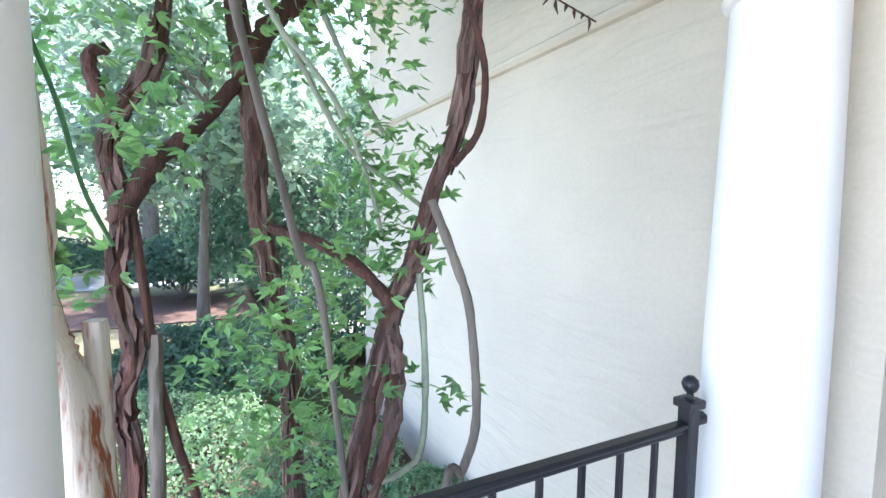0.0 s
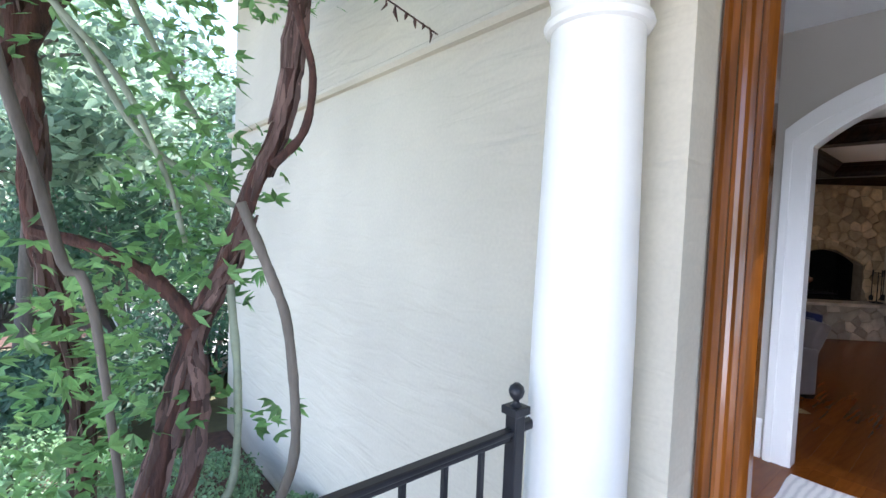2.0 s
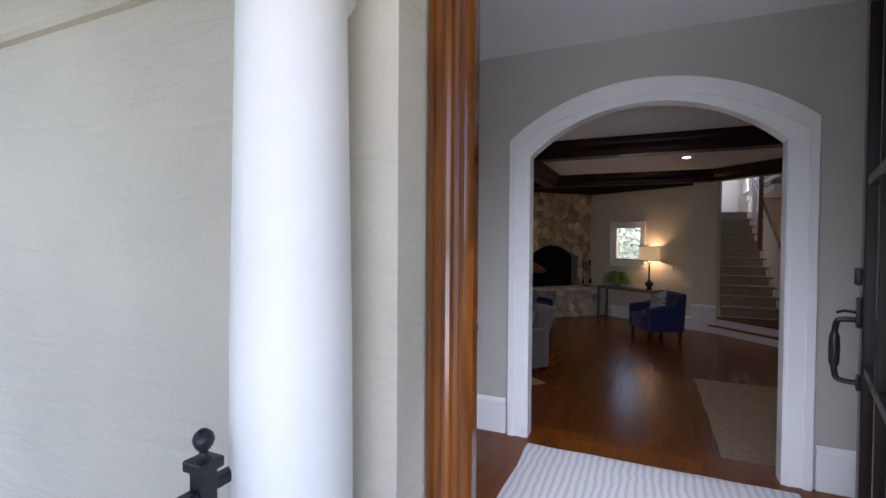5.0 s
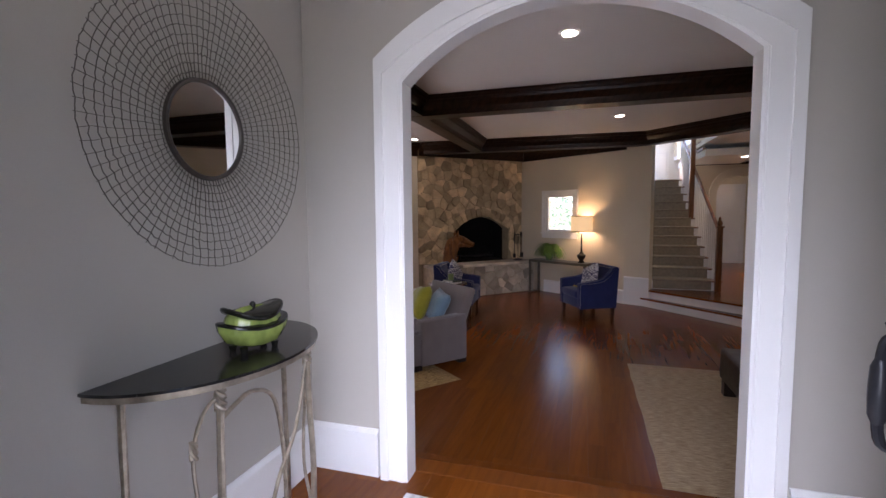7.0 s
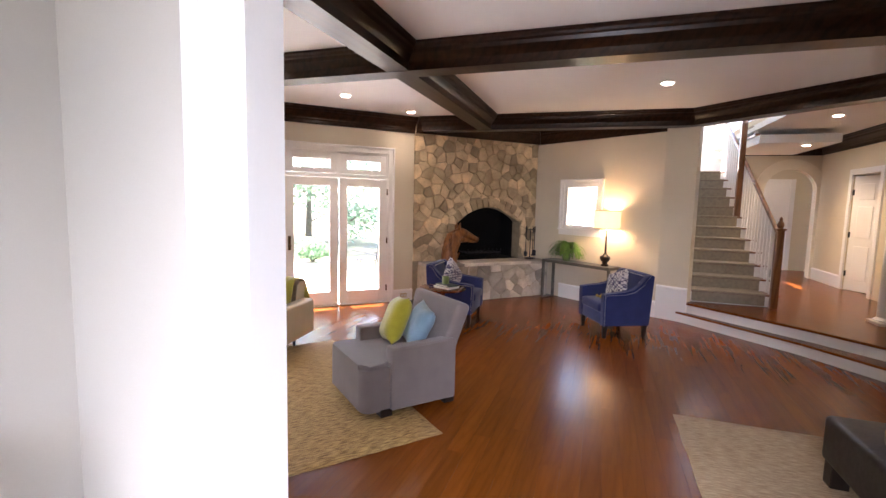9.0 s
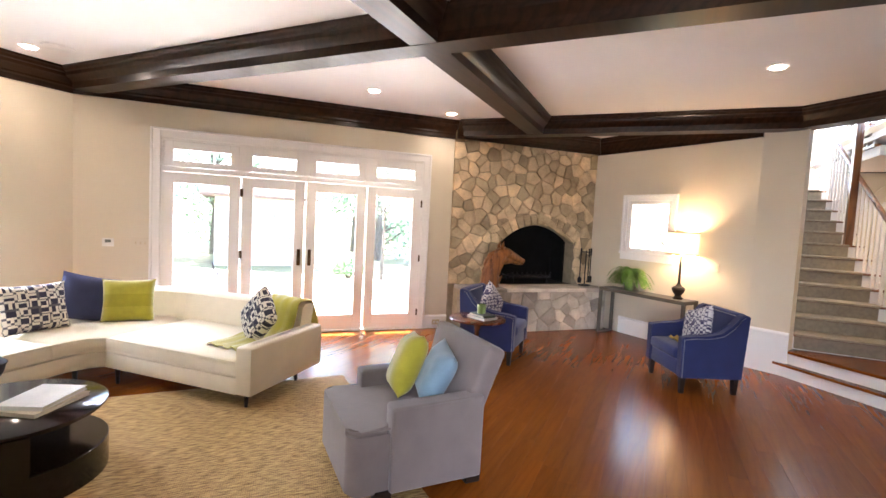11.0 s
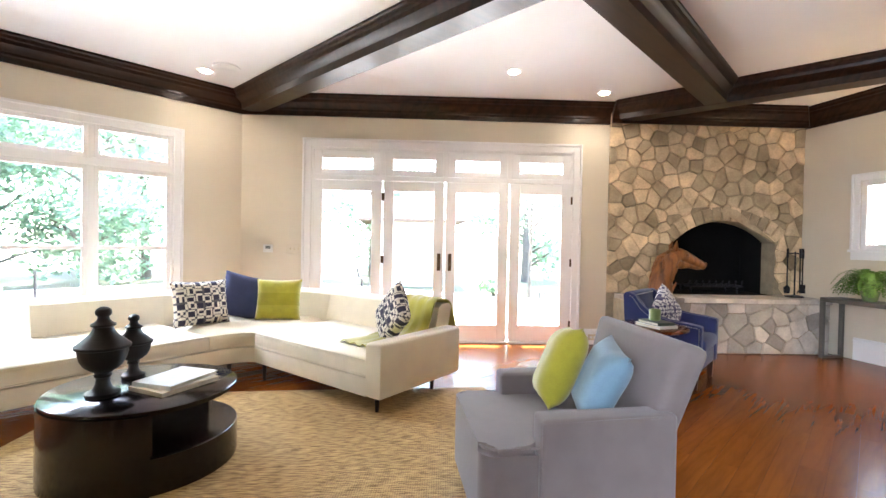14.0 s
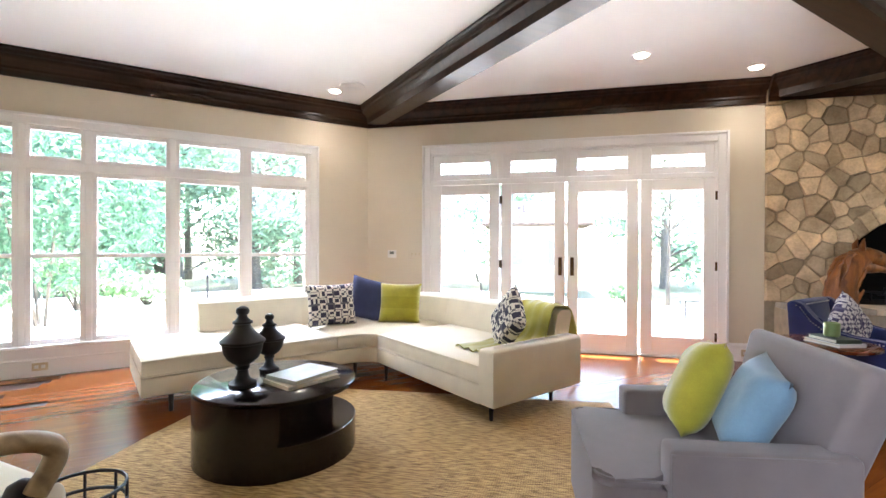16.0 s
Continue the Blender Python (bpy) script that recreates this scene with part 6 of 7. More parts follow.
# green tureen
M_TUREEN = material("green_glaze", (0.30, 0.38, 0.09), 0.25, 0.25, 10, 0.15, 30, coat=0.4)
M_DARKGLAZE = material("dark_glaze", (0.012, 0.012, 0.008), 0.25, coat=0.3)
tu = thing("tureen", "green ribbed ceramic tureen with dark rims on the console", "dish", pose(3.56, 1.60, U + TZ, 0, 0, -18) @ Matrix.Diagonal((0.82, 0.95, 1.05, 1)))


def ribbed(prof, sx, sy, n=48, ribs=12, depth=0.03, sway=0.0):
    bm = bmesh.new()
    rings = []
    for r, z in prof:
        ring = []
        for k in range(n):
            a = 2 * math.pi * k / n
            rr = r * (1 + depth * math.cos(ribs * a))
            ring.append(bm.verts.new((sx * rr * math.cos(a), sy * rr * math.sin(a), z + sway * math.cos(a) ** 2 * min(1, z / 0.05))))
        rings.append(ring)
    for a, b in zip(rings, rings[1:]):
        for k in range(n):
            bm.faces.new((a[k], a[(k + 1) % n], b[(k + 1) % n], b[k]))
    bm.faces.new(rings[0][::-1])
    bm.faces.new(rings[-1])
    return bm


part("bowl", ribbed([(0.5, 0.018), (0.8, 0.03), (1.0, 0.065), (1.02, 0.085)], 0.165, 0.10, sway=0.022), M_TUREEN, tu, smooth=60)
part("rim", ribbed([(1.0, 0.084), (1.05, 0.088), (1.04, 0.096), (0.99, 0.098)], 0.165, 0.10, ribs=1, depth=0, sway=0.022), M_DARKGLAZE, tu, smooth=60)
part("lid", ribbed([(0.97, 0.095), (0.9, 0.12), (0.7, 0.14), (0.4, 0.15), (0.1, 0.153)], 0.14, 0.09, sway=0.012), M_TUREEN, tu, smooth=60)
part("collar", ribbed([(1.0, 0.118), (1.06, 0.128), (1.05, 0.136), (0.98, 0.138)], 0.14, 0.092, ribs=1, depth=0, sway=0.034), M_DARKGLAZE, tu, smooth=60)
bm = bmesh.new()
lathe(bm, [(0.008, 0.15), (0.014, 0.164), (0.012, 0.173), (0.004, 0.178)], 12)
part("knob", bm, M_DARKGLAZE, tu, smooth=60)
for x in (-0.08, 0.08):
    for y in (-0.04, 0.04):
        bm = bmesh.new()
        lathe(bm, [(0.012, 0), (0.018, 0.022)], 10, (x, y, 0))
        part("foot", bm, M_DARKGLAZE, tu, smooth=60)

# wire sunburst mirror
M_WIRE = material("dark_bronze_wire", (0.10, 0.085, 0.075), 0.45, 0.15, metal=0.6)
M_MIRROR = bpy.data.materials.new("mirror_glass")
M_MIRROR.use_nodes = True
b = M_MIRROR.node_tree.nodes["Principled BSDF"]
b.inputs["Base Color"].default_value, b.inputs["Metallic"].default_value, b.inputs["Roughness"].default_value = (0.85, 0.85, 0.85, 1), 1.0, 0.02
mir = thing("wall_mirror", "round mirror in a wide sunburst of fine dark wire", "mirror", pose(3.545, FY1 - 0.03, 2.035, 90))
bm = bmesh.new()
lathe(bm, [(0.178, 0.0), (0.178, 0.006)], 48)
part("mirror_glass", bm, M_MIRROR, mir, "silver mirror glass")
bm = bmesh.new()
lathe(bm, [(0.176, 0.0), (0.176, 0.012), (0.182, 0.016), (0.190, 0.014), (0.193, 0.0)], 48)
for f in [f for f in bm.faces if len(f.verts) > 4]:
    bm.faces.remove(f)
part("rim", bm, M_WIRE, mir, smooth=40)
random.seed(11)
bm = bmesh.new()
NR = 84
for k in range(NR):
    a = 2 * math.pi * k / NR
    pts = []
    for i in range(8):
        r = 0.19 + 0.335 * i / 7
        aa = a + random.uniform(-0.006, 0.006)
        pts.append((r * math.cos(aa), r * math.sin(aa), 0.006 + 0.05 * i / 7 + random.uniform(-0.004, 0.004)))
    tube(bm, pts, 0.0013, 4)
part("spokes", bm, M_WIRE, mir, "fine radial wires")
for i in range(11):
    r = 0.212 + 0.0308 * i
    bm = bmesh.new()
    pts = []
    for k in range(NR * 2 + 1):
        a = 2 * math.pi * k / (NR * 2)
        rr = r + random.uniform(-0.003, 0.003) + (0.0015 if k % 2 else -0.0015)
        pts.append((rr * math.cos(a), rr * math.sin(a), 0.007 + 0.15 * (r - 0.19)))
    tube(bm, pts, 0.0015, 4)
    part("wire_ring", bm, M_WIRE, mir)

# front door: frame and open leaf
fdoor = thing("front_door", "glossy reddish-brown wooden entrance frame with a dark glazed door standing open", "door", kind="structure")
prof = [(0.0, 0.0), (0.012, 0.0), (0.024, 0.010), (0.024, 0.022), (0.012, 0.030), (0.012, 0.050), (0.026, 0.060), (0.030, 0.072), (0.026, 0.084), (0.014, 0.092), (0.014, 0.108), (0.026, 0.116), (0.028, 0.130), (0.014, 0.142), (0.0, 0.150)]
for y0, s in ((1.076, -1), (-0.216, 1)):
    bm = bmesh.new()
    lo = [bm.verts.new((2.235 - d, y0 + s * o, U)) for d, o in prof] + [bm.verts.new((2.275, y0 + s * 0.150, U)), bm.verts.new((2.275, y0, U))]
    hi = [bm.verts.new((v.co.x, v.co.y, 2.95)) for v in lo]
    bm.faces.new(lo)
    bm.faces.new(hi[::-1])
    for i in range(len(lo)):
        bm.faces.new((lo[i], lo[(i + 1) % len(lo)], hi[(i + 1) % len(lo)], hi[i]))
    part("jamb", bm, M_DOORWOOD, fdoor, smooth=20)
part("head", boxes((2.22, 2.275, -0.066, 0.926, 2.80, 2.95), bevel=0.006), M_DOORWOOD, fdoor)
part("threshold", boxes((2.05, 2.44, -0.22, 1.08, U - 0.015, U + 0.004), bevel=0.004), M_DARKWOOD, fdoor)
leaf = thing("door_leaf", "dark glazed entrance door leaf, wide open", "door", pose(2.45, -0.12, U, 0, 0, -14), kind="structure")
LW, LH, LT = 0.92, 2.48, 0.045
bm = boxes((0, 0.11, -LT, 0, 0.006, LH), (LW - 0.11, LW, -LT, 0, 0.006, LH), (0.11, LW - 0.11, -LT, 0, 0.006, 0.25), (0.11, LW - 0.11, -LT, 0, LH - 0.12, LH), bevel=0.004)
part("frame", bm, M_DARKWOOD, leaf)
for i, (z0, z1) in enumerate(((0.25, 0.92), (0.96, 1.66), (1.70, LH - 0.12))):
    g = part("pane", boxes((0.11, LW - 0.11, -0.028, -0.022, z0, z1)), M_GLASS, leaf, "clear glass pane")
    g.visible_shadow = False
    if i < 2:
        part("glazing_bar", boxes((0.11, LW - 0.11, -0.04, -0.006, z1, z1 + 0.04), bevel=0.004), M_DARKWOOD, leaf)
part("glazing_bar", boxes((LW / 2 - 0.018, LW / 2 + 0.018, -0.04, -0.006, 0.25, LH - 0.12), bevel=0.003), M_DARKWOOD, leaf)
bm = bmesh.new()
hx = LW - 0.055
tube(bm, curve_points([(hx, 0.0, 1.13), (hx, 0.05, 1.13), (hx, 0.075, 1.11), (hx, 0.08, 1.0), (hx, 0.075, 0.90), (hx, 0.05, 0.88), (hx, 0.0, 0.88)], 4), 0.011, 8)
lathe(bm, [(0.01, 0.93), (0.018, 0.95), (0.02, 1.0), (0.018, 1.06), (0.01, 1.08)], 10, (hx, 0.079, 0))
box(bm, hx - 0.03, hx + 0.03, 0.0, 0.015, 1.10, 1.22, 0.006)
box(bm, hx - 0.022, hx + 0.022, 0.0, 0.012, 0.85, 0.91, 0.006)
box(bm, hx - 0.028, hx + 0.028, 0.0, 0.022, 1.27, 1.34, 0.008)
tube(bm, [(hx, 0.01, 1.16), (hx, 0.05, 1.165), (hx, 0.075, 1.155)], 0.006, 6)
part("door_handle", bm, M_IRON, leaf, "black iron grip handle", smooth=40)

# ---------- porch ----------
pc = thing("porch_column", "white round porch column with a moulded capital", "column", pose(1.867, 1.284, U), kind="structure")
bm = bmesh.new()
lathe(bm, [(0.155, 0.08), (0.155, 0.4), (0.15, 1.2), (0.135, 2.04)], 48)
part("shaft", bm, M_COLUMN, pc, smooth=40)
bm = bmesh.new()
lathe(bm, [(0.136, 2.04), (0.15, 2.045), (0.158, 2.06), (0.152, 2.077), (0.14, 2.083), (0.138, 2.13), (0.155, 2.18), (0.185, 2.225), (0.19, 2.26)], 48)
box(bm, -0.21, 0.21, -0.25, 0.25, 2.26, 2.34, 0.008)
part("capital", bm, M_COLUMN, pc, smooth=35)
bm = bmesh.new()
box(bm, -0.2, 0.2, -0.2, 0.2, 0, 0.06, 0.006)
lathe(bm, [(0.19, 0.06), (0.195, 0.075), (0.16, 0.09)], 48)
part("base", bm, M_COLUMN, pc, smooth=35)
copy_thing(pc, pose(0.10, 1.38, U))
bm = boxes((-0.15, 2.05, 1.10, 1.50, U + 2.34, 3.0), (-0.15, 2.05, -1.6, 1.10, 2.95, 3.1), bevel=0.01)
tagged(part("porch_beam", bm, M_STUCCO), "cream stucco beam and roof over the porch", "roof", kind="structure")
m, length = run((FX, 5.66), (FX, 1.08))
bm = bmesh.new()
extrude(bm, [(-0.01, 2.60), (0.03, 2.605), (0.05, 2.625), (0.05, 2.645), (0.03, 2.66), (-0.01, 2.68)], length, pose(FX, 5.66, 0, 0, 0, -90) @ Matrix.Diagonal((1, -1, 1, 1)))
tagged(part("trim_ledge", bm, M_STUCCO, smooth=30), "stucco string-course moulding on the front wall", "moulding", kind="structure")
# placed above the view to darken the top of the front wall
bm = boxes((0.75, 2.2, 1.5, 6.0, 4.2, 4.35))
tagged(part("shade_eave", bm, M_STUCCO), "unseen roof overhang added to shade the front wall", "roof", kind="structure")
rl = thing("porch_railing", "black iron porch railing with square balusters and a ball-topped post", "railing")
part("post", boxes((1.645, 1.687, 1.340, 1.382, U, 1.225), (1.635, 1.697, 1.330, 1.392, 1.225, 1.25), bevel=0.004), M_IRON, rl)
bm = bmesh.new()
lathe(bm, [(0.018, 0.0), (0.010, 0.008), (0.009, 0.016), (0.019, 0.027), (0.024, 0.042), (0.020, 0.056), (0.008, 0.066)], 18, (1.666, 1.361, 1.25))
part("ball_finial", bm, M_IRON, rl, smooth=60)
bm = boxes((0.20, 1.645, 1.343, 1.379, 1.168, 1.185), (0.20, 1.645, 1.352, 1.370, 1.150, 1.168), bevel=0.006)
part("top_rail", bm, M_IRON, rl)
part("bottom_rail", boxes((0.20, 1.645, 1.346, 1.376, 0.40, 0.43), bevel=0.004), M_IRON, rl)
part("bracket", boxes((1.687, 1.775, 1.345, 1.377, 1.168, 1.195), bevel=0.006), M_IRON, rl)
for k in range(10):
    x = 1.53 - 0.132 * k
    part("baluster", boxes((x - 0.007, x + 0.007, 1.354, 1.368, 0.43, 1.15)), M_IRON, rl)

# ---------- garden ----------
def leaf_material(name, colour, colour2, spread=0.35):
    m = material(name, colour, 0.5, scale=3, colour2=colour2, spread=spread)
    nt = m.node_tree
    b = nt.nodes["Principled BSDF"]
    tr, mix = nt.nodes.new("ShaderNodeBsdfTranslucent"), nt.nodes.new("ShaderNodeMixShader")
    src = b.inputs["Base Color"].links[0].from_socket
    nt.links.new(src, tr.inputs[0])
    mix.inputs[0].default_value = 0.5
    nt.links.new(b.outputs[0], mix.inputs[1])
    nt.links.new(tr.outputs[0], mix.inputs[2])
    nt.links.new(mix.outputs[0], nt.nodes["Material Output"].inputs[0])
    return m


M_VINELEAF = leaf_material("vine_leaf", (0.30, 0.50, 0.17), (0.10, 0.25, 0.09), 0.42)
M_HEDGELEAF = leaf_material("boxwood_leaf", (0.33, 0.48, 0.24), (0.12, 0.24, 0.13))
M_SHRUBLEAF = leaf_material("shrub_leaf", (0.10, 0.19, 0.11), (0.03, 0.08, 0.045))
M_TREELEAF = leaf_material("tree_leaf", (0.36, 0.47, 0.32), (0.15, 0.25, 0.17))
M_BARK = material("shaggy_red_bark", (0.13, 0.054, 0.038), 0.95, scale=14, bump=1.0, fine=70, stretch=(3, 3, 0.4), colour2=(0.022, 0.012, 0.010))
M_STRIP = material("grey_bark_strips", (0.19, 0.12, 0.10), 0.95, scale=9, bump=0.6, fine=40, stretch=(3, 3, 0.5), colour2=(0.05, 0.026, 0.02), spread=0.5)
M_PALEBARK = material("peeling_pale_bark", (0.62, 0.54, 0.45), 0.85, scale=8, bump=0.7, fine=45, stretch=(3, 3, 0.35), colour2=(0.26, 0.07, 0.025))
for e, q in zip(M_PALEBARK.node_tree.nodes["Color Ramp"].color_ramp.elements, (0.56, 0.68)):
    e.position = q
M_STALK = material("green_grey_stalk", (0.26, 0.29, 0.20), 0.6, 0.2, 8)
M_GREENSTALK = material("green_stalk", (0.06, 0.20, 0.06), 0.5, 0.2, 8)
M_TRUNK = material("grey_tree_bark", (0.20, 0.17, 0.14), 0.95, scale=6, bump=0.8, fine=30, stretch=(3, 3, 0.6), colour2=(0.08, 0.065, 0.05))


def leaf_at(verts, faces, p, d, n, ln, wd):
    """One pointed leaf: base p, direction d, normal n."""
    s = d.cross(n).normalized()
    i = len(verts)
    verts += [p, p + d * ln * 0.45 + s * wd * 0.5 + n * ln * 0.04, p + d * ln, p + d * ln * 0.45 - s * wd * 0.5 + n * ln * 0.04]
    faces += [(i, i + 1, i + 2), (i, i + 2, i + 3)]


def rand_dir(rng):
    while True:
        v = Vector((rng.uniform(-1, 1), rng.uniform(-1, 1), rng.uniform(-1, 1)))
        if 0.05 < v.length < 1:
            return v.normalized()


def sprays(rng, centres, count, ln, wd, spread, compound=5):
    """Compound leaves scattered round centres."""
    verts, faces = [], []
    for _ in range(count):
        c, r = rng.choices(centres, [q[1] ** 2 for q in centres])[0]
        p = Vector(c) + rand_dir(rng) * r * rng.random() ** 0.5
        d = rand_dir(rng)
        d.z = d.z * 0.5 - 0.15
        d.normalize()
        n = (Vector((0, 0, 1)) + rand_dir(rng) * spread).normalized()
        n = (n - n.dot(d) * d).normalized()
        side = d.cross(n)
        for k in range(compound):
            a = (k - (compound - 1) / 2) * (1.9 / compound) * 1.1
            dd = (d * math.cos(a) + side * math.sin(a)).normalized()
            leaf_at(verts, faces, p, dd, n, ln * rng.uniform(0.7, 1.15) * (1 - 0.15 * abs(a)), wd * rng.uniform(0.8, 1.2))
    return verts, faces


def foliage(name, verts, faces, mat, parent=None):
    me = bpy.data.meshes.new(name)
    me.from_pydata([tuple(v) for v in verts], [], faces)
    me.materials.append(mat)
    ob = new(name, me)
    if parent:
        ob.parent = parent
    return ob


rng = random.Random(5)
G = -0.5


def woody(name, pts, r0, r1, mat, parent, wob=0.18, n=12, seg=10):
    line = curve_points(pts, n)
    jit = [p + Vector((noise.noise((p.z * 3.1, p.x * 2, 1.3)) * r0 * 0.5, noise.noise((p.z * 2.7, p.y * 2, 7.1)) * r0 * 0.5, 0)) for p in line]
    bm = bmesh.new()
    seg = 16 if r0 > 0.015 else seg
    tube(bm, jit, [(r0 + (r1 - r0) * i / (len(jit) - 1)) * (1 + 0.2 * noise.noise((i * 0.9, r0 * 50, 0))) for i in range(len(jit))], seg)
    if r0 > 0.015:
        for i, v in enumerate(bm.verts):
            ring, k = divmod(i, seg)
            c = jit[min(ring, len(jit) - 1)]
            a = 2 * math.pi * k / seg
            twist = a + ring * 0.10
            g = abs(noise.noise((math.cos(twist) * 2.2, math.sin(twist) * 2.2, ring * 0.10))) + 0.5 * abs(noise.noise((math.cos(twist) * 5, math.sin(twist) * 5, ring * 0.35)))
            v.co = c + (v.co - c) * (1.18 - wob * 3.2 * (0.45 - g))
    return part(name, bm, mat, parent, smooth=60)


def strips(parent, pts, r, count):
    """Loose strips of bark along a trunk."""
    line = curve_points(pts, 6)
    bm = bmesh.new()
    for _ in range(count):
        i = rng.randrange(len(line) - 4)
        a = rng.uniform(0, 6.28)
        off = Vector((math.cos(a), math.sin(a), 0)) * r * 1.02
        seg = [line[i + k] + off * (1 + 0.12 * abs(k - 1.5)) + Vector((rng.uniform(-1, 1), rng.uniform(-1, 1), 0)) * 0.004 for k in range(4)]
        tube(bm, seg, [0.003, rng.uniform(0.006, 0.011), rng.uniform(0.006, 0.010), 0.002], 4, 0.3)
    part("loose_bark", bm, M_STRIP, parent, "loose greyish strips of bark", smooth=40, kind="stuff")


vine = thing("climbing_vine", "old climbing vine with shaggy red-brown twisted stems", "vine", group="porch vines")
A = [(0.66, 1.72, G), (0.70, 1.72, 0.4), (0.78, 1.72, 0.99), (0.84, 1.72, 1.26), (0.90, 1.72, 1.5), (0.97, 1.72, 1.65), (1.03, 1.72, 1.84), (1.10, 1.72, 2.05), (1.13, 1.72, 2.28), (1.16, 1.72, 2.6), (1.2, 1.75, 3.0)]
woody("stem", A, 0.021, 0.020, M_BARK, vine)
strips(vine, A, 0.0225, 260)
A2 = [(0.80, 1.70, G), (0.80, 1.70, 0.7), (0.83, 1.70, 0.98), (0.89, 1.70, 1.17), (0.90, 1.70, 1.36), (0.88, 1.71, 1.50)]
woody("stem", A2, 0.016, 0.015, M_BARK, vine)
strips(vine, A2, 0.0165, 120)
woody("twining_stem", [(1.06, 1.67, 1.9), (1.14, 1.68, 2.0), (1.17, 1.70, 2.15), (1.12, 1.66, 2.25), (1.10, 1.7, 2.35)], 0.012, 0.009, M_BARK, vine)
woody("twining_stem", [(0.90, 1.70, 1.50), (0.83, 1.75, 1.60), (0.72, 1.8, 1.68), (0.60, 1.86, 1.72)], 0.016, 0.012, M_BARK, vine)
E_ = [(0.97, 1.62, 1.80), (1.03, 1.60, 1.64), (1.08, 1.60, 1.49), (1.10, 1.60, 1.20), (1.06, 1.60, 1.06), (1.0, 1.60, 0.93), (0.95, 1.6, G)]
woody("pale_stem", E_, 0.012, 0.014, M_TRUNK, vine, 0.08)
woody("pale_stem", [(0.97, 1.70, 1.6), (0.99, 1.70, 1.35), (0.98, 1.70, 1.1), (0.92, 1.7, 1.04), (0.82, 1.7, 1.02)], 0.010, 0.010, M_STALK, vine, 0.08)
vine2 = thing("climbing_vine", "dark twisted vine trunk leaning under the leaves", "vine", group="porch vines")
B = [(0.72, 2.18, G), (0.71, 2.18, 0.3), (0.70, 2.18, 0.91), (0.69, 2.18, 1.22), (0.64, 2.18, 1.52), (0.60, 2.18, 1.77), (0.59, 2.18, 1.99), (0.56, 2.18, 2.22), (0.52, 2.18, 2.6)]
woody("stem", B, 0.022, 0.029, M_BARK, vine2)
strips(vine2, B, 0.027, 200)
woody("limb", [(0.56, 2.18, 2.20), (0.65, 2.16, 2.37), (0.80, 2.14, 2.5), (1.0, 2.1, 2.75)], 0.03, 0.024, M_BARK, vine2)
woody("limb", [(0.56, 2.18, 2.20), (0.41, 2.12, 1.99), (0.31, 2.1, 1.89), (0.22, 2.1, 1.72)], 0.018, 0.026, M_BARK, vine2)
vine3 = thing("climbing_vine", "knotted twisted vine stems with peeling bark", "vine", group="porch vines")
C = [(0.25, 2.1, G), (0.24, 2.1, 0.5), (0.24, 2.1, 1.02), (0.22, 2.1, 1.2), (0.25, 2.1, 1.36), (0.22, 2.1, 1.55), (0.23, 2.1, 1.75), (0.21, 2.1, 1.93), (0.25, 2.1, 2.05), (0.33, 2.1, 2.2), (0.38, 2.1, 2.6)]
woody("stem", C, 0.022, 0.018, M_BARK, vine3, 0.3)
strips(vine3, C, 0.0225, 200)
woody("stem", [(0.5, 2.1, G), (0.46, 2.1, 0.5), (0.40, 2.1, 0.87), (0.35, 2.1, 1.05), (0.30, 2.1, 1.3), (0.28, 2.1, 1.55), (0.26, 2.1, 1.75)], 0.015, 0.013, M_BARK, vine3)
woody("stem", [(0.32, 2.08, G), (0.30, 2.08, 0.9), (0.30, 2.1, 1.4)], 0.02, 0.016, M_TRUNK, vine3)
woody("snag", [(0.22, 2.1, 2.03), (0.19, 2.1, 2.10), (0.18, 2.1, 2.17), (0.22, 2.1, 2.20)], 0.02, 0.012, M_BARK, vine3)
myrtle = thing("myrtle_trunk", "pale peeling trunk with orange patches beside the porch", "tree")
D_ = [(0.24, 1.75, G), (0.22, 1.75, 0.6), (0.21, 1.75, 1.02), (0.17, 1.75, 1.37), (0.145, 1.75, 1.54), (0.13, 1.75, 1.84), (0.125, 1.75, 2.3), (0.12, 1.75, 2.9)]
woody("stem", D_, 0.055, 0.016, M_PALEBARK, myrtle, 0.08)
woody("cut_stem", [(0.24, 1.78, 0.9), (0.225, 1.78, 1.2), (0.225, 1.78, 1.52)], 0.022, 0.02, M_PALEBARK, myrtle, 0.06)
stalks = thing("tall_stalks", "long bare green stalks crossing the vine", "plant")
for i, (pts, r, m_) in enumerate((
        ([(0.505, 1.7, 2.5), (0.51, 1.7, 2.25), (0.55, 1.7, 2.06), (0.61, 1.7, 1.84), (0.65, 1.7, 1.66), (0.72, 1.7, 1.40), (0.9, 1.7, G)], 0.011, M_TRUNK),
        ([(0.5, 1.8, 2.5), (0.58, 1.8, 2.3), (0.68, 1.8, 2.13), (0.80, 1.8, 1.94), (0.94, 1.8, 1.84), (1.06, 1.8, 1.76)], 0.008, M_STALK),
        ([(0.17, 1.5, 2.3), (0.2, 1.5, 2.08), (0.24, 1.5, 1.94), (0.27, 1.5, 1.80), (0.30, 1.55, 1.70)], 0.0045, M_GREENSTALK),
        ([(0.72, 2.0, 2.55), (0.76, 2.0, 2.4), (0.88, 2.0, 2.16), (0.97, 2.0, 2.02)], 0.010, M_STALK),
        ([(0.62, 1.75, 2.2), (0.75, 1.75, 2.05), (0.84, 1.75, 1.85), (0.88, 1.75, 1.7)], 0.007, M_STALK))):
    woody("stalk", pts, r, r * 0.9, m_, stalks, 0.04, 6, 8)

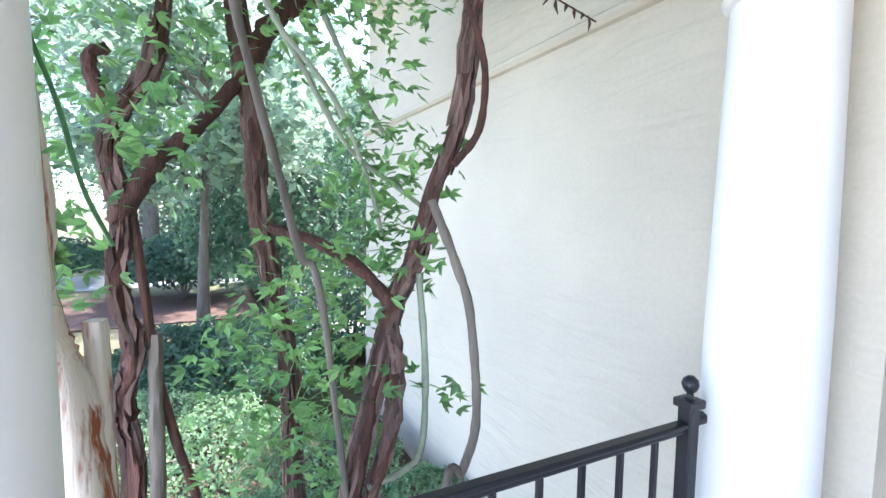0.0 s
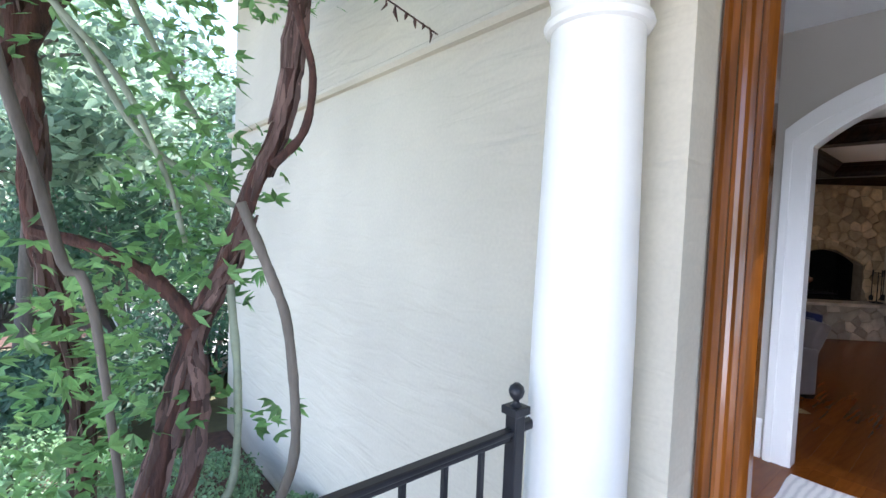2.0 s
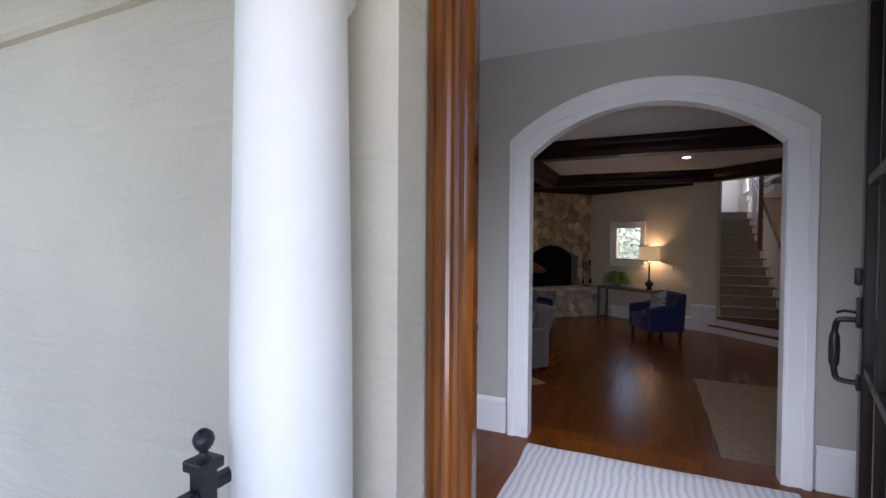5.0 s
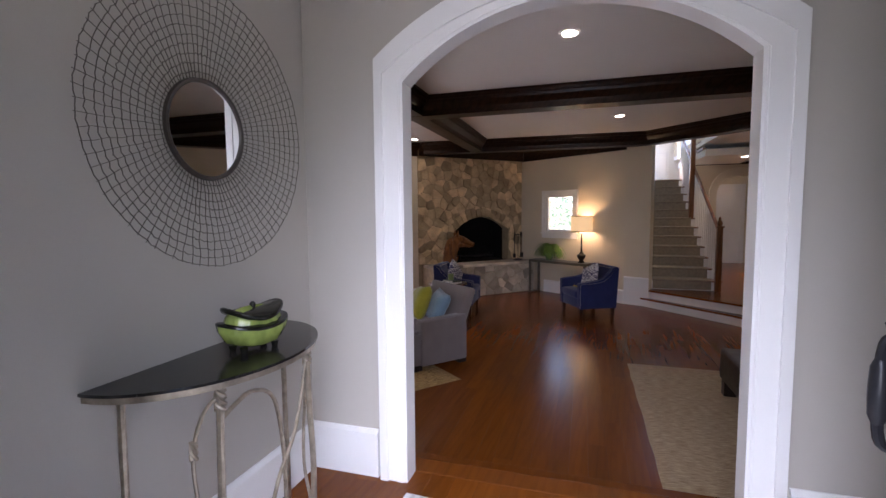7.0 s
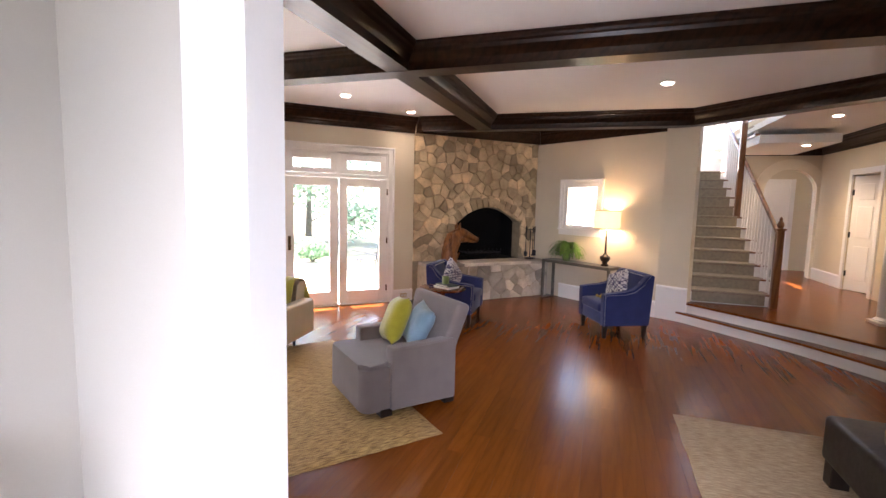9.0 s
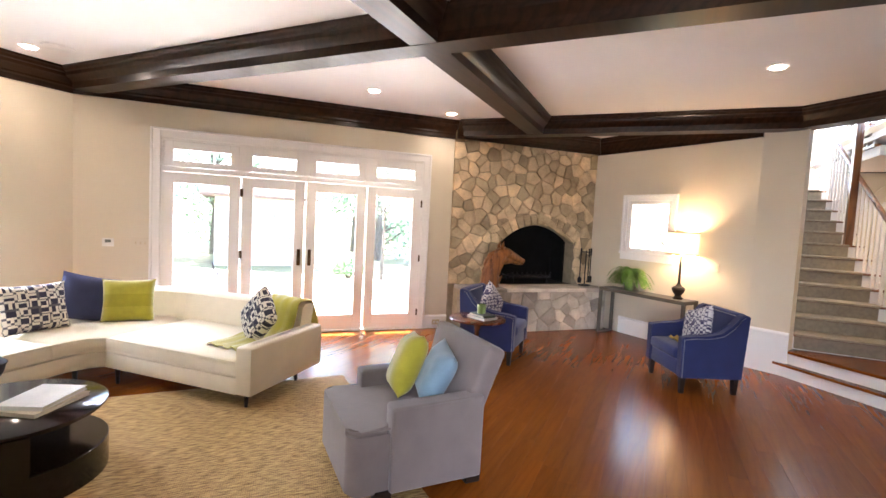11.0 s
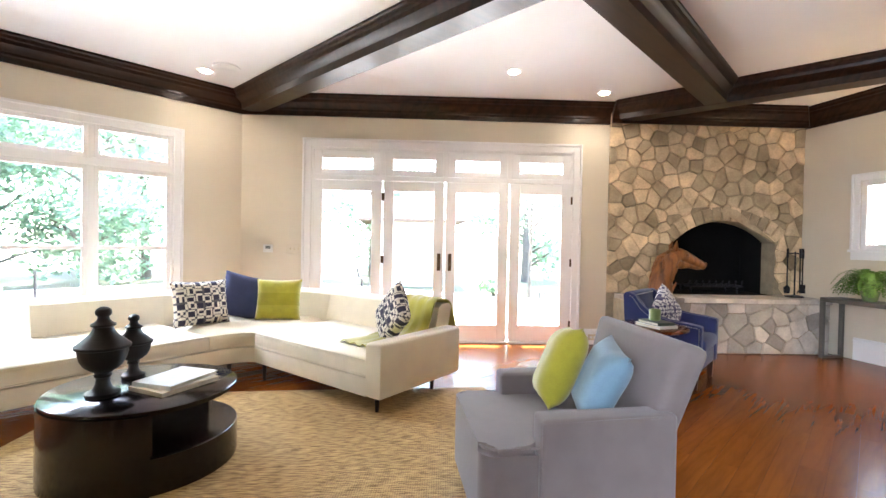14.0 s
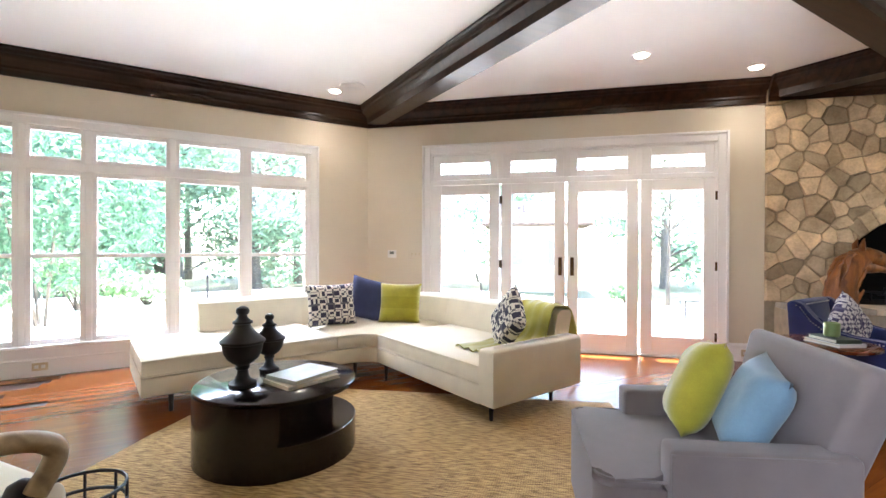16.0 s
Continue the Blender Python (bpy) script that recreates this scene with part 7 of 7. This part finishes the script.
centres = []
for x, y, z, r in ((0.93, 1.8, 1.85, 0.2), (0.88, 1.8, 1.72, 0.22), (0.72, 1.85, 1.55, 0.25), (0.9, 1.85, 2.0, 0.2), (1.10, 1.74, 2.0, 0.06), (0.95, 1.78, 1.55, 0.12), (0.6, 1.9, 1.4, 0.25), (0.8, 1.8, 1.3, 0.22),
                   (0.55, 2.1, 1.1, 0.25), (0.75, 1.9, 1.1, 0.22), (0.85, 1.95, 2.35, 0.3), (0.5, 2.0, 2.45, 0.35), (0.2, 2.1, 2.4, 0.35), (0.0, 2.1, 2.1, 0.3), (0.65, 2.0, 2.7, 0.4),
                   (1.0, 1.9, 2.6, 0.3), (0.3, 1.9, 1.95, 0.2), (0.12, 1.85, 1.65, 0.16), (0.1, 2.0, 2.7, 0.4), (1.08, 1.66, 1.25, 0.07), (0.78, 1.75, 0.85, 0.2)):
    centres.append(((x, y, z), r))
v, f = sprays(rng, centres, 2300, 0.05, 0.017, 0.9, 3)
# extra leaf canopy above the view, added to shade the upper front wall
v2, f2 = sprays(rng, [((x, y, z), 0.34) for x in (0.2, 0.7, 1.2, 1.65) for y in (1.9, 2.4, 2.9, 3.4) for z in (3.05 + 0.16 * (y - 1.9),)], 3000, 0.07, 0.026, 0.7, 3)
f += [tuple(i + len(v) for i in q) for q in f2]
v += v2
tagged(foliage("vine_leaves", v, f, M_VINELEAF), "bright green compound leaves of the climbing vine, with an added canopy above view to shade the wall", "leaves", kind="stuff")
bm = bmesh.new()
for k in range(7):
    x, ln = 1.40 + 0.034 * k + rng.uniform(-0.012, 0.012), rng.uniform(0.02, 0.055)
    zt = 2.475 - 0.2 * (x - 1.40)
    tube(bm, [(x, 1.76, zt), (x + rng.uniform(-0.01, 0.01), 1.76, zt - ln * 0.5), (x + rng.uniform(-0.015, 0.015), 1.765, zt - ln)], [0.002, rng.uniform(0.004, 0.007), 0.0015], 5)
tube(bm, [(1.25, 1.75, 2.62), (1.42, 1.76, 2.47), (1.64, 1.76, 2.42)], 0.003, 4)
tagged(part("dry_seed_pods", bm, M_BARK), "hanging twig with small dry brown seed pods", "twig")


def shrub(name, label, x, y, rx, ry, z0, h, count, ln, wd, mat, seed, group=""):
    """A bush: a dense shell of small leaves over stems."""
    r_ = random.Random(seed)
    t = thing(name, label, "shrub", pose(x, y, z0), group)
    bm = bmesh.new()
    for k in range(9):
        a = r_.uniform(0, 6.28)
        tube(bm, curve_points([(0, 0, 0), (rx * 0.3 * math.cos(a), ry * 0.3 * math.sin(a), h * 0.4), (rx * 0.7 * math.cos(a), ry * 0.7 * math.sin(a), h * 0.8)], 3), [0.025] * 4 + [0.015, 0.01, 0.006], 5)
    part("stem_tangle", bm, M_TRUNK, t, kind="stuff")
    verts, faces = [], []
    for _ in range(count):
        d = rand_dir(r_)
        d.z = abs(d.z) if r_.random() < 0.85 else d.z * 0.3
        k = 0.62 + 0.38 * r_.random() ** 0.6 + 0.20 * noise.noise(d * 2.3 + Vector((seed, 0, 0))) + 0.09 * noise.noise(d * 6 + Vector((0, seed, 0)))
        p = Vector((d.x * rx * k, d.y * ry * k, h * 0.42 + d.z * h * 0.58 * k))
        n = (d + rand_dir(r_) * 0.9).normalized()
        dd = rand_dir(r_)
        dd = (dd - dd.dot(n) * n).normalized()
        leaf_at(verts, faces, p, dd, n, ln * r_.uniform(0.7, 1.3), wd * r_.uniform(0.8, 1.2))
    foliage("leaves", verts, faces, mat, t)
    return t


for i, (x, y, r, h) in enumerate(((0.45, 4.6, 0.75, 0.62), (1.3, 4.1, 0.6, 0.5), (0.0, 5.3, 0.7, 0.6), (1.75, 3.2, 0.5, 0.45), (0.7, 3.4, 0.55, 0.45), (-0.7, 4.8, 0.7, 0.55))):
    shrub("boxwood", "low rounded boxwood bush with small bright leaves", x, y, r, r, G, h, 5200, 0.035, 0.022, M_HEDGELEAF, 20 + i, "boxwoods")
for i, (x, y, r, h) in enumerate(((0.9, 6.2, 1.0, 1.0), (2.2, 6.9, 1.1, 1.5), (0.1, 6.6, 0.8, 0.9))):
    shrub("laurel_bush", "dark green laurel bush with glossy leaves", x, y, r, r, G, h, 3800, 0.09, 0.04, M_SHRUBLEAF, 40 + i, "laurels")
for i, (x, y, r, h) in enumerate(((1.6, 9.5, 1.7, 3.4), (3.4, 11.0, 2.0, 4.2), (-4.0, 17, 2.0, 1.4), (-0.2, 13.5, 1.4, 1.6))):
    shrub("holly", "tall dark green holly bush", x, y, r, r, G, h, 6500, 0.13, 0.07, M_SHRUBLEAF, 60 + i, "hollies")


def tree(name, label, x, y, h, tr, crown, seed, count=4500, mat=None, leafsize=0.22, low=0.45, group="trees"):
    """A tree: tapered trunk, limbs, and a crown of leaf clumps round the limb ends."""
    r_ = random.Random(seed)
    t = thing(name, label, "tree", pose(x, y, G), group)
    top = Vector((r_.uniform(-0.3, 0.3), r_.uniform(-0.3, 0.3), h * 0.85))
    bm = bmesh.new()
    line = curve_points([(0, 0, -0.1), (top.x * 0.3, top.y * 0.2, h * 0.3), top], 6)
    tube(bm, line, [tr * (1.15 - 0.95 * i / (len(line) - 1)) for i in range(len(line))], 9, 0.06)
    ends = []
    for k in range(16):
        z = h * r_.uniform(low, 0.8)
        a, ln = 2.4 * k + r_.uniform(-0.4, 0.4), crown * r_.uniform(0.55, 1.05)
        base = Vector((top.x * z / h, top.y * z / h, z))
        end = base + Vector((math.cos(a) * ln, math.sin(a) * ln, ln * r_.uniform(0.1, 0.7)))
        tube(bm, curve_points([base, base.lerp(end, 0.5) + Vector((0, 0, 0.1 * ln)), end], 3), [tr * 0.32, tr * 0.26, tr * 0.2, tr * 0.16, tr * 0.11, tr * 0.07, tr * 0.03], 6)
        ends += [(end, crown * 0.34), (base.lerp(end, 0.6), crown * 0.3)]
    ends.append((top + Vector((0, 0, h * 0.08)), crown * 0.4))
    part("trunk", bm, M_TRUNK, t, smooth=50)
    verts, faces = [], []
    for _ in range(count):
        c, r = r_.choice(ends)
        d = rand_dir(r_)
        p = c + d * r * r_.random() ** 0.4
        n = (Vector((0, 0, 1)) + rand_dir(r_)).normalized()
        dd = rand_dir(r_)
        dd = (dd - dd.dot(n) * n).normalized()
        leaf_at(verts, faces, p, dd, n, leafsize * r_.uniform(0.7, 1.3), leafsize * 0.55)
    foliage("crown", verts, faces, mat or M_TREELEAF, t)
    return t


# trees before the house and behind it
for i, (x, y, h, tr, cr, low) in enumerate(((-1.4, 19.4, 11, 0.28, 3.4, 0.35), (-5.5, 21, 11, 0.25, 3.6, 0.3), (1.5, 15.5, 8, 0.16, 2.6, 0.25), (5.0, 24, 12, 0.3, 4.5, 0.2), (-9, 26, 12, 0.3, 4.5, 0.15), (-2.5, 28, 13, 0.3, 5, 0.12), (0.3, 8.2, 5.5, 0.1, 1.7, 0.45))):
    tree("garden_tree", "tall leafy garden tree with a pale grey trunk", x, y, h, tr, cr, 80 + i, 5200, leafsize=0.2, low=low)
for i, (x, y, h, cr) in enumerate(((2.0, 27, 11, 3.6), (6.2, 29, 12, 3.8), (9.6, 31, 13, 4.0), (13.6, 30, 11, 3.8), (18, 28, 12, 4.2), (4.2, 35, 14, 4.6), (12, 37, 15, 5), (23, 24, 11, 4.2), (27, 17, 11, 4.2), (31, 9, 12, 4.5), (1.0, 21.5, 4.4, 2.0), (3.2, 23, 5.5, 2.2), (21, 33, 14, 5), (-3, 33, 13, 4.6), (33, 0, 12, 5), (-0.5, 22, 8, 3.0), (2.6, 19.5, 7, 2.6), (5.6, 22, 8.5, 3), (8.3, 21, 8, 3), (10.6, 23.5, 9, 3.2), (14.5, 22, 9, 3.4), (19.5, 19.5, 9, 3.4), (23.5, 13, 8, 3.2))):
    tree("woodland_tree", "leafy green tree at the edge of the back lawn", x, y, h, 0.2, cr, 120 + i, 4600, leafsize=0.26, low=0.07, group="woodland")
for i, (x, y, r, h) in enumerate(((3.6, 13.0, 0.9, 1.3), (4.8, 13.4, 0.8, 0.7), (1.8, 12.6, 1.0, 0.6), (14.6, 8.2, 0.5, 0.6))):
    shrub("patio_shrub", "rounded green shrub at the edge of the patio", x, y, r, r, -0.1, h, 3000, 0.09, 0.05, M_HEDGELEAF, 160 + i, "patio shrubs")
tree("ornamental_tree", "small multi-branched ornamental tree at the edge of the patio", 15.3, 7.6, 4.6, 0.06, 1.5, 171, 2600, leafsize=0.13, low=0.4, group="")
# low garden building beyond the patio
gh = thing("garden_building", "low pale garden building with a brown shingled roof", "building", pose(17.6, 14.6, -0.5, 0, 0, -42))
bm = boxes((-1.6, 1.6, 0.0, 2.4, 0.0, 2.7))
part("wall", bm, M_STUCCO, gh)
M_SHINGLE = material("brown_roof_shingle", (0.16, 0.11, 0.08), 0.9, 0.25, 8, 0.5, 40)
bm = bmesh.new()
extrude(bm, [(-0.5, 2.7), (1.2, 3.7), (2.9, 2.7), (2.9, 2.6), (-0.5, 2.6)], 4.2, None, -2.1)
part("roof", bm, M_SHINGLE, gh)
for x in (-0.8, 0.8):
    w_ = part("window", boxes((x - 0.4, x + 0.4, -0.04, 0.02, 1.0, 2.1), bevel=0.01), M_WHITE, gh)
    part("pane", boxes((x - 0.34, x + 0.34, -0.05, -0.035, 1.06, 2.04)), M_GREYLCD, w_)
# gravel drive and mulch bed before the house
bm = bmesh.new()
prism(bm, [(-30, 14.5), (3, 16.0), (3, 19), (-30, 18)], G - 0.05, G + 0.02)
tagged(part("driveway", bm, M_STONEPAVE), "pale grey drive beyond the garden bed", "road", kind="structure")
M_MULCH = material("brown_mulch", (0.13, 0.07, 0.045), 0.95, 0.3, 12, 0.8, 60, colour2=(0.05, 0.028, 0.02))
bm = bmesh.new()
prism(bm, [(-14, 10.6), (1.5, 10.8), (1.5, 14.2), (-14, 13.6)], G - 0.05, G + 0.03)
prism(bm, [(-1.2, 1.56), (2.04, 1.56), (2.04, 5.6), (-1.2, 6.4)], G - 0.05, G + 0.02)
tagged(part("mulch_bed", bm, M_MULCH), "dark brown shredded mulch garden bed", "bed", kind="structure")

# iron chair and hook on the patio
pch = thing("patio_chair", "dark iron lattice patio chair on the sunlit terrace", "chair", pose(13.0, 5.6, -0.06, 0, 0, 200))
for x in (-0.22, 0.22):
    for y in (-0.2, 0.2):
        bm = bmesh.new()
        tube(bm, [(x, y, 0), (x, y, 0.42)], 0.014, 6)
        part("leg", bm, M_IRON, pch)
part("seat", boxes((-0.25, 0.25, -0.23, 0.23, 0.41, 0.43), bevel=0.006), M_IRON, pch)
bm = bmesh.new()
for k in range(5):
    x = -0.23 + 0.115 * k
    tube(bm, [(x, 0.22, 0.42), (x, 0.30, 0.92)], 0.012, 6)
for k in range(5):
    tube(bm, [(-0.23, 0.22 + 0.016 * k, 0.46 + 0.11 * k), (0.23, 0.22 + 0.016 * k, 0.46 + 0.11 * k)], 0.012, 6)
part("backrest", bm, M_IRON, pch)
bm = bmesh.new()
tube(bm, [(8.75, 6.05, -0.06), (8.75, 6.05, 0.78), (8.70, 6.05, 0.80), (8.67, 6.05, 0.92)], 0.014, 6)
tagged(part("garden_stake", bm, M_IRON), "bent black iron garden stake outside the doors", "stake")
bm = bmesh.new()
tube(bm, [(5.62, 7.9, -0.06), (5.62, 7.9, 0.88)], 0.014, 6)
tagged(part("garden_stake", bm, M_IRON), "straight black iron garden stake outside the window", "stake")

# ---------- floor boards ----------
def board_mesh(length, w=0.127, t=0.012):
    bm = bmesh.new()
    e = 0.0005
    plan = [(e, e), (length - e, e), (length - e, w - e), (e, w - e)]
    base = [bm.verts.new((x, y, 0)) for x, y in plan]
    hi = [bm.verts.new((x, y, t)) for x, y in plan]
    bm.faces.new(hi)
    for k in range(4):
        bm.faces.new((base[k], base[(k + 1) % 4], hi[(k + 1) % 4], hi[k]))
    me = bpy.data.meshes.new("floor_board")
    finish(bm)
    bm.to_mesh(me)
    bm.free()
    me.materials.append(M_FLOOR)
    return me


LENGTHS = (0.9, 1.2, 1.5, 1.8, 2.1)
BOARDS = {l: board_mesh(l) for l in LENGTHS}
rngb = random.Random(9)


def span_at(poly, y):
    xs = []
    for i in range(len(poly)):
        (x0, y0), (x1, y1) = poly[i], poly[(i + 1) % len(poly)]
        if (y0 <= y < y1) or (y1 <= y < y0):
            xs.append(x0 + (y - y0) / (y1 - y0) * (x1 - x0))
    return (min(xs), max(xs)) if len(xs) > 1 else None


floor_ob = bpy.data.objects["floor_living"]
near, far = 0, []
y = -4.0
while y < 6.86:
    s = span_at([(3.05, 6.9), (3.05, -4.05), (8.0, -4.05), (11.0, -0.9), (12.7, 1.75), (10.8, 3.6), (7.5, 6.9)], y + 0.06)
    if s:
        x = s[0] - rngb.uniform(0, 0.8)
        while x < s[1]:
            l = rngb.choice(LENGTHS)
            if x + l > max(s[0], 4.35):
                if -1.3 < y < 4.0 and 4.4 < x < 10.5 and near < 300:
                    ob = new("board", BOARDS[l])
                    ob.parent = floor_ob
                    ob.matrix_basis = pose(x, y, -0.012)
                    near += 1
                else:
                    far.append((x, y, l))
            x += l
    y += 0.127
verts, faces = [], []
for x, y, l in far:
    i = len(verts)
    e = 0.0004
    verts += [(x + e, y + e, 0.0), (x + l - e, y + e, 0.0), (x + l - e, y + 0.127 - e, 0.0), (x + e, y + 0.127 - e, 0.0)]
    faces.append((i, i + 1, i + 2, i + 3))
rest = foliage("floor_boards", verts, faces, M_FLOOR)
rest.parent = floor_ob
foyer_ob = bpy.data.objects["floor_foyer"]
y = FY0
while y < FY1 - 0.02:
    x = 2.45 - rngb.uniform(0, 0.2)
    while x < 4.34:
        l = min(rngb.choice((0.9, 1.2, 1.5)), 1.5)
        ob = new("board", BOARDS[l])
        ob.parent = foyer_ob
        sx = min(1.0, (4.345 - x) / l)
        ob.matrix_basis = pose(x, y, U - 0.012) @ Matrix.Diagonal((sx, 1, 1, 1))
        x += l
    y += 0.127
bm = boxes((4.345, 4.49, -1.2, 2.2, U - 0.028, U + 0.001), bevel=0.008)
tagged(part("nosing_foyer", bm, M_FLOOR), "stained oak nosing at the foyer edge", "step", kind="structure")
bm = boxes((4.47, 4.80, -1.2, 2.2, 0.0, 0.125))
tagged(part("riser_foyer", bm, M_WHITE), "white painted riser below the foyer", "step", kind="structure")
bm = boxes((4.46, 4.82, -1.2, 2.2, 0.125, 0.153), bevel=0.006)
tagged(part("tread_foyer", bm, M_FLOOR), "stained oak step below the foyer", "step", kind="structure")
bm = boxes((4.335, 4.465, -1.2, 2.2, 0.0, U - 0.028))
tagged(part("riser_foyer_upper", bm, M_WHITE), "white painted riser below the foyer", "step", kind="structure")
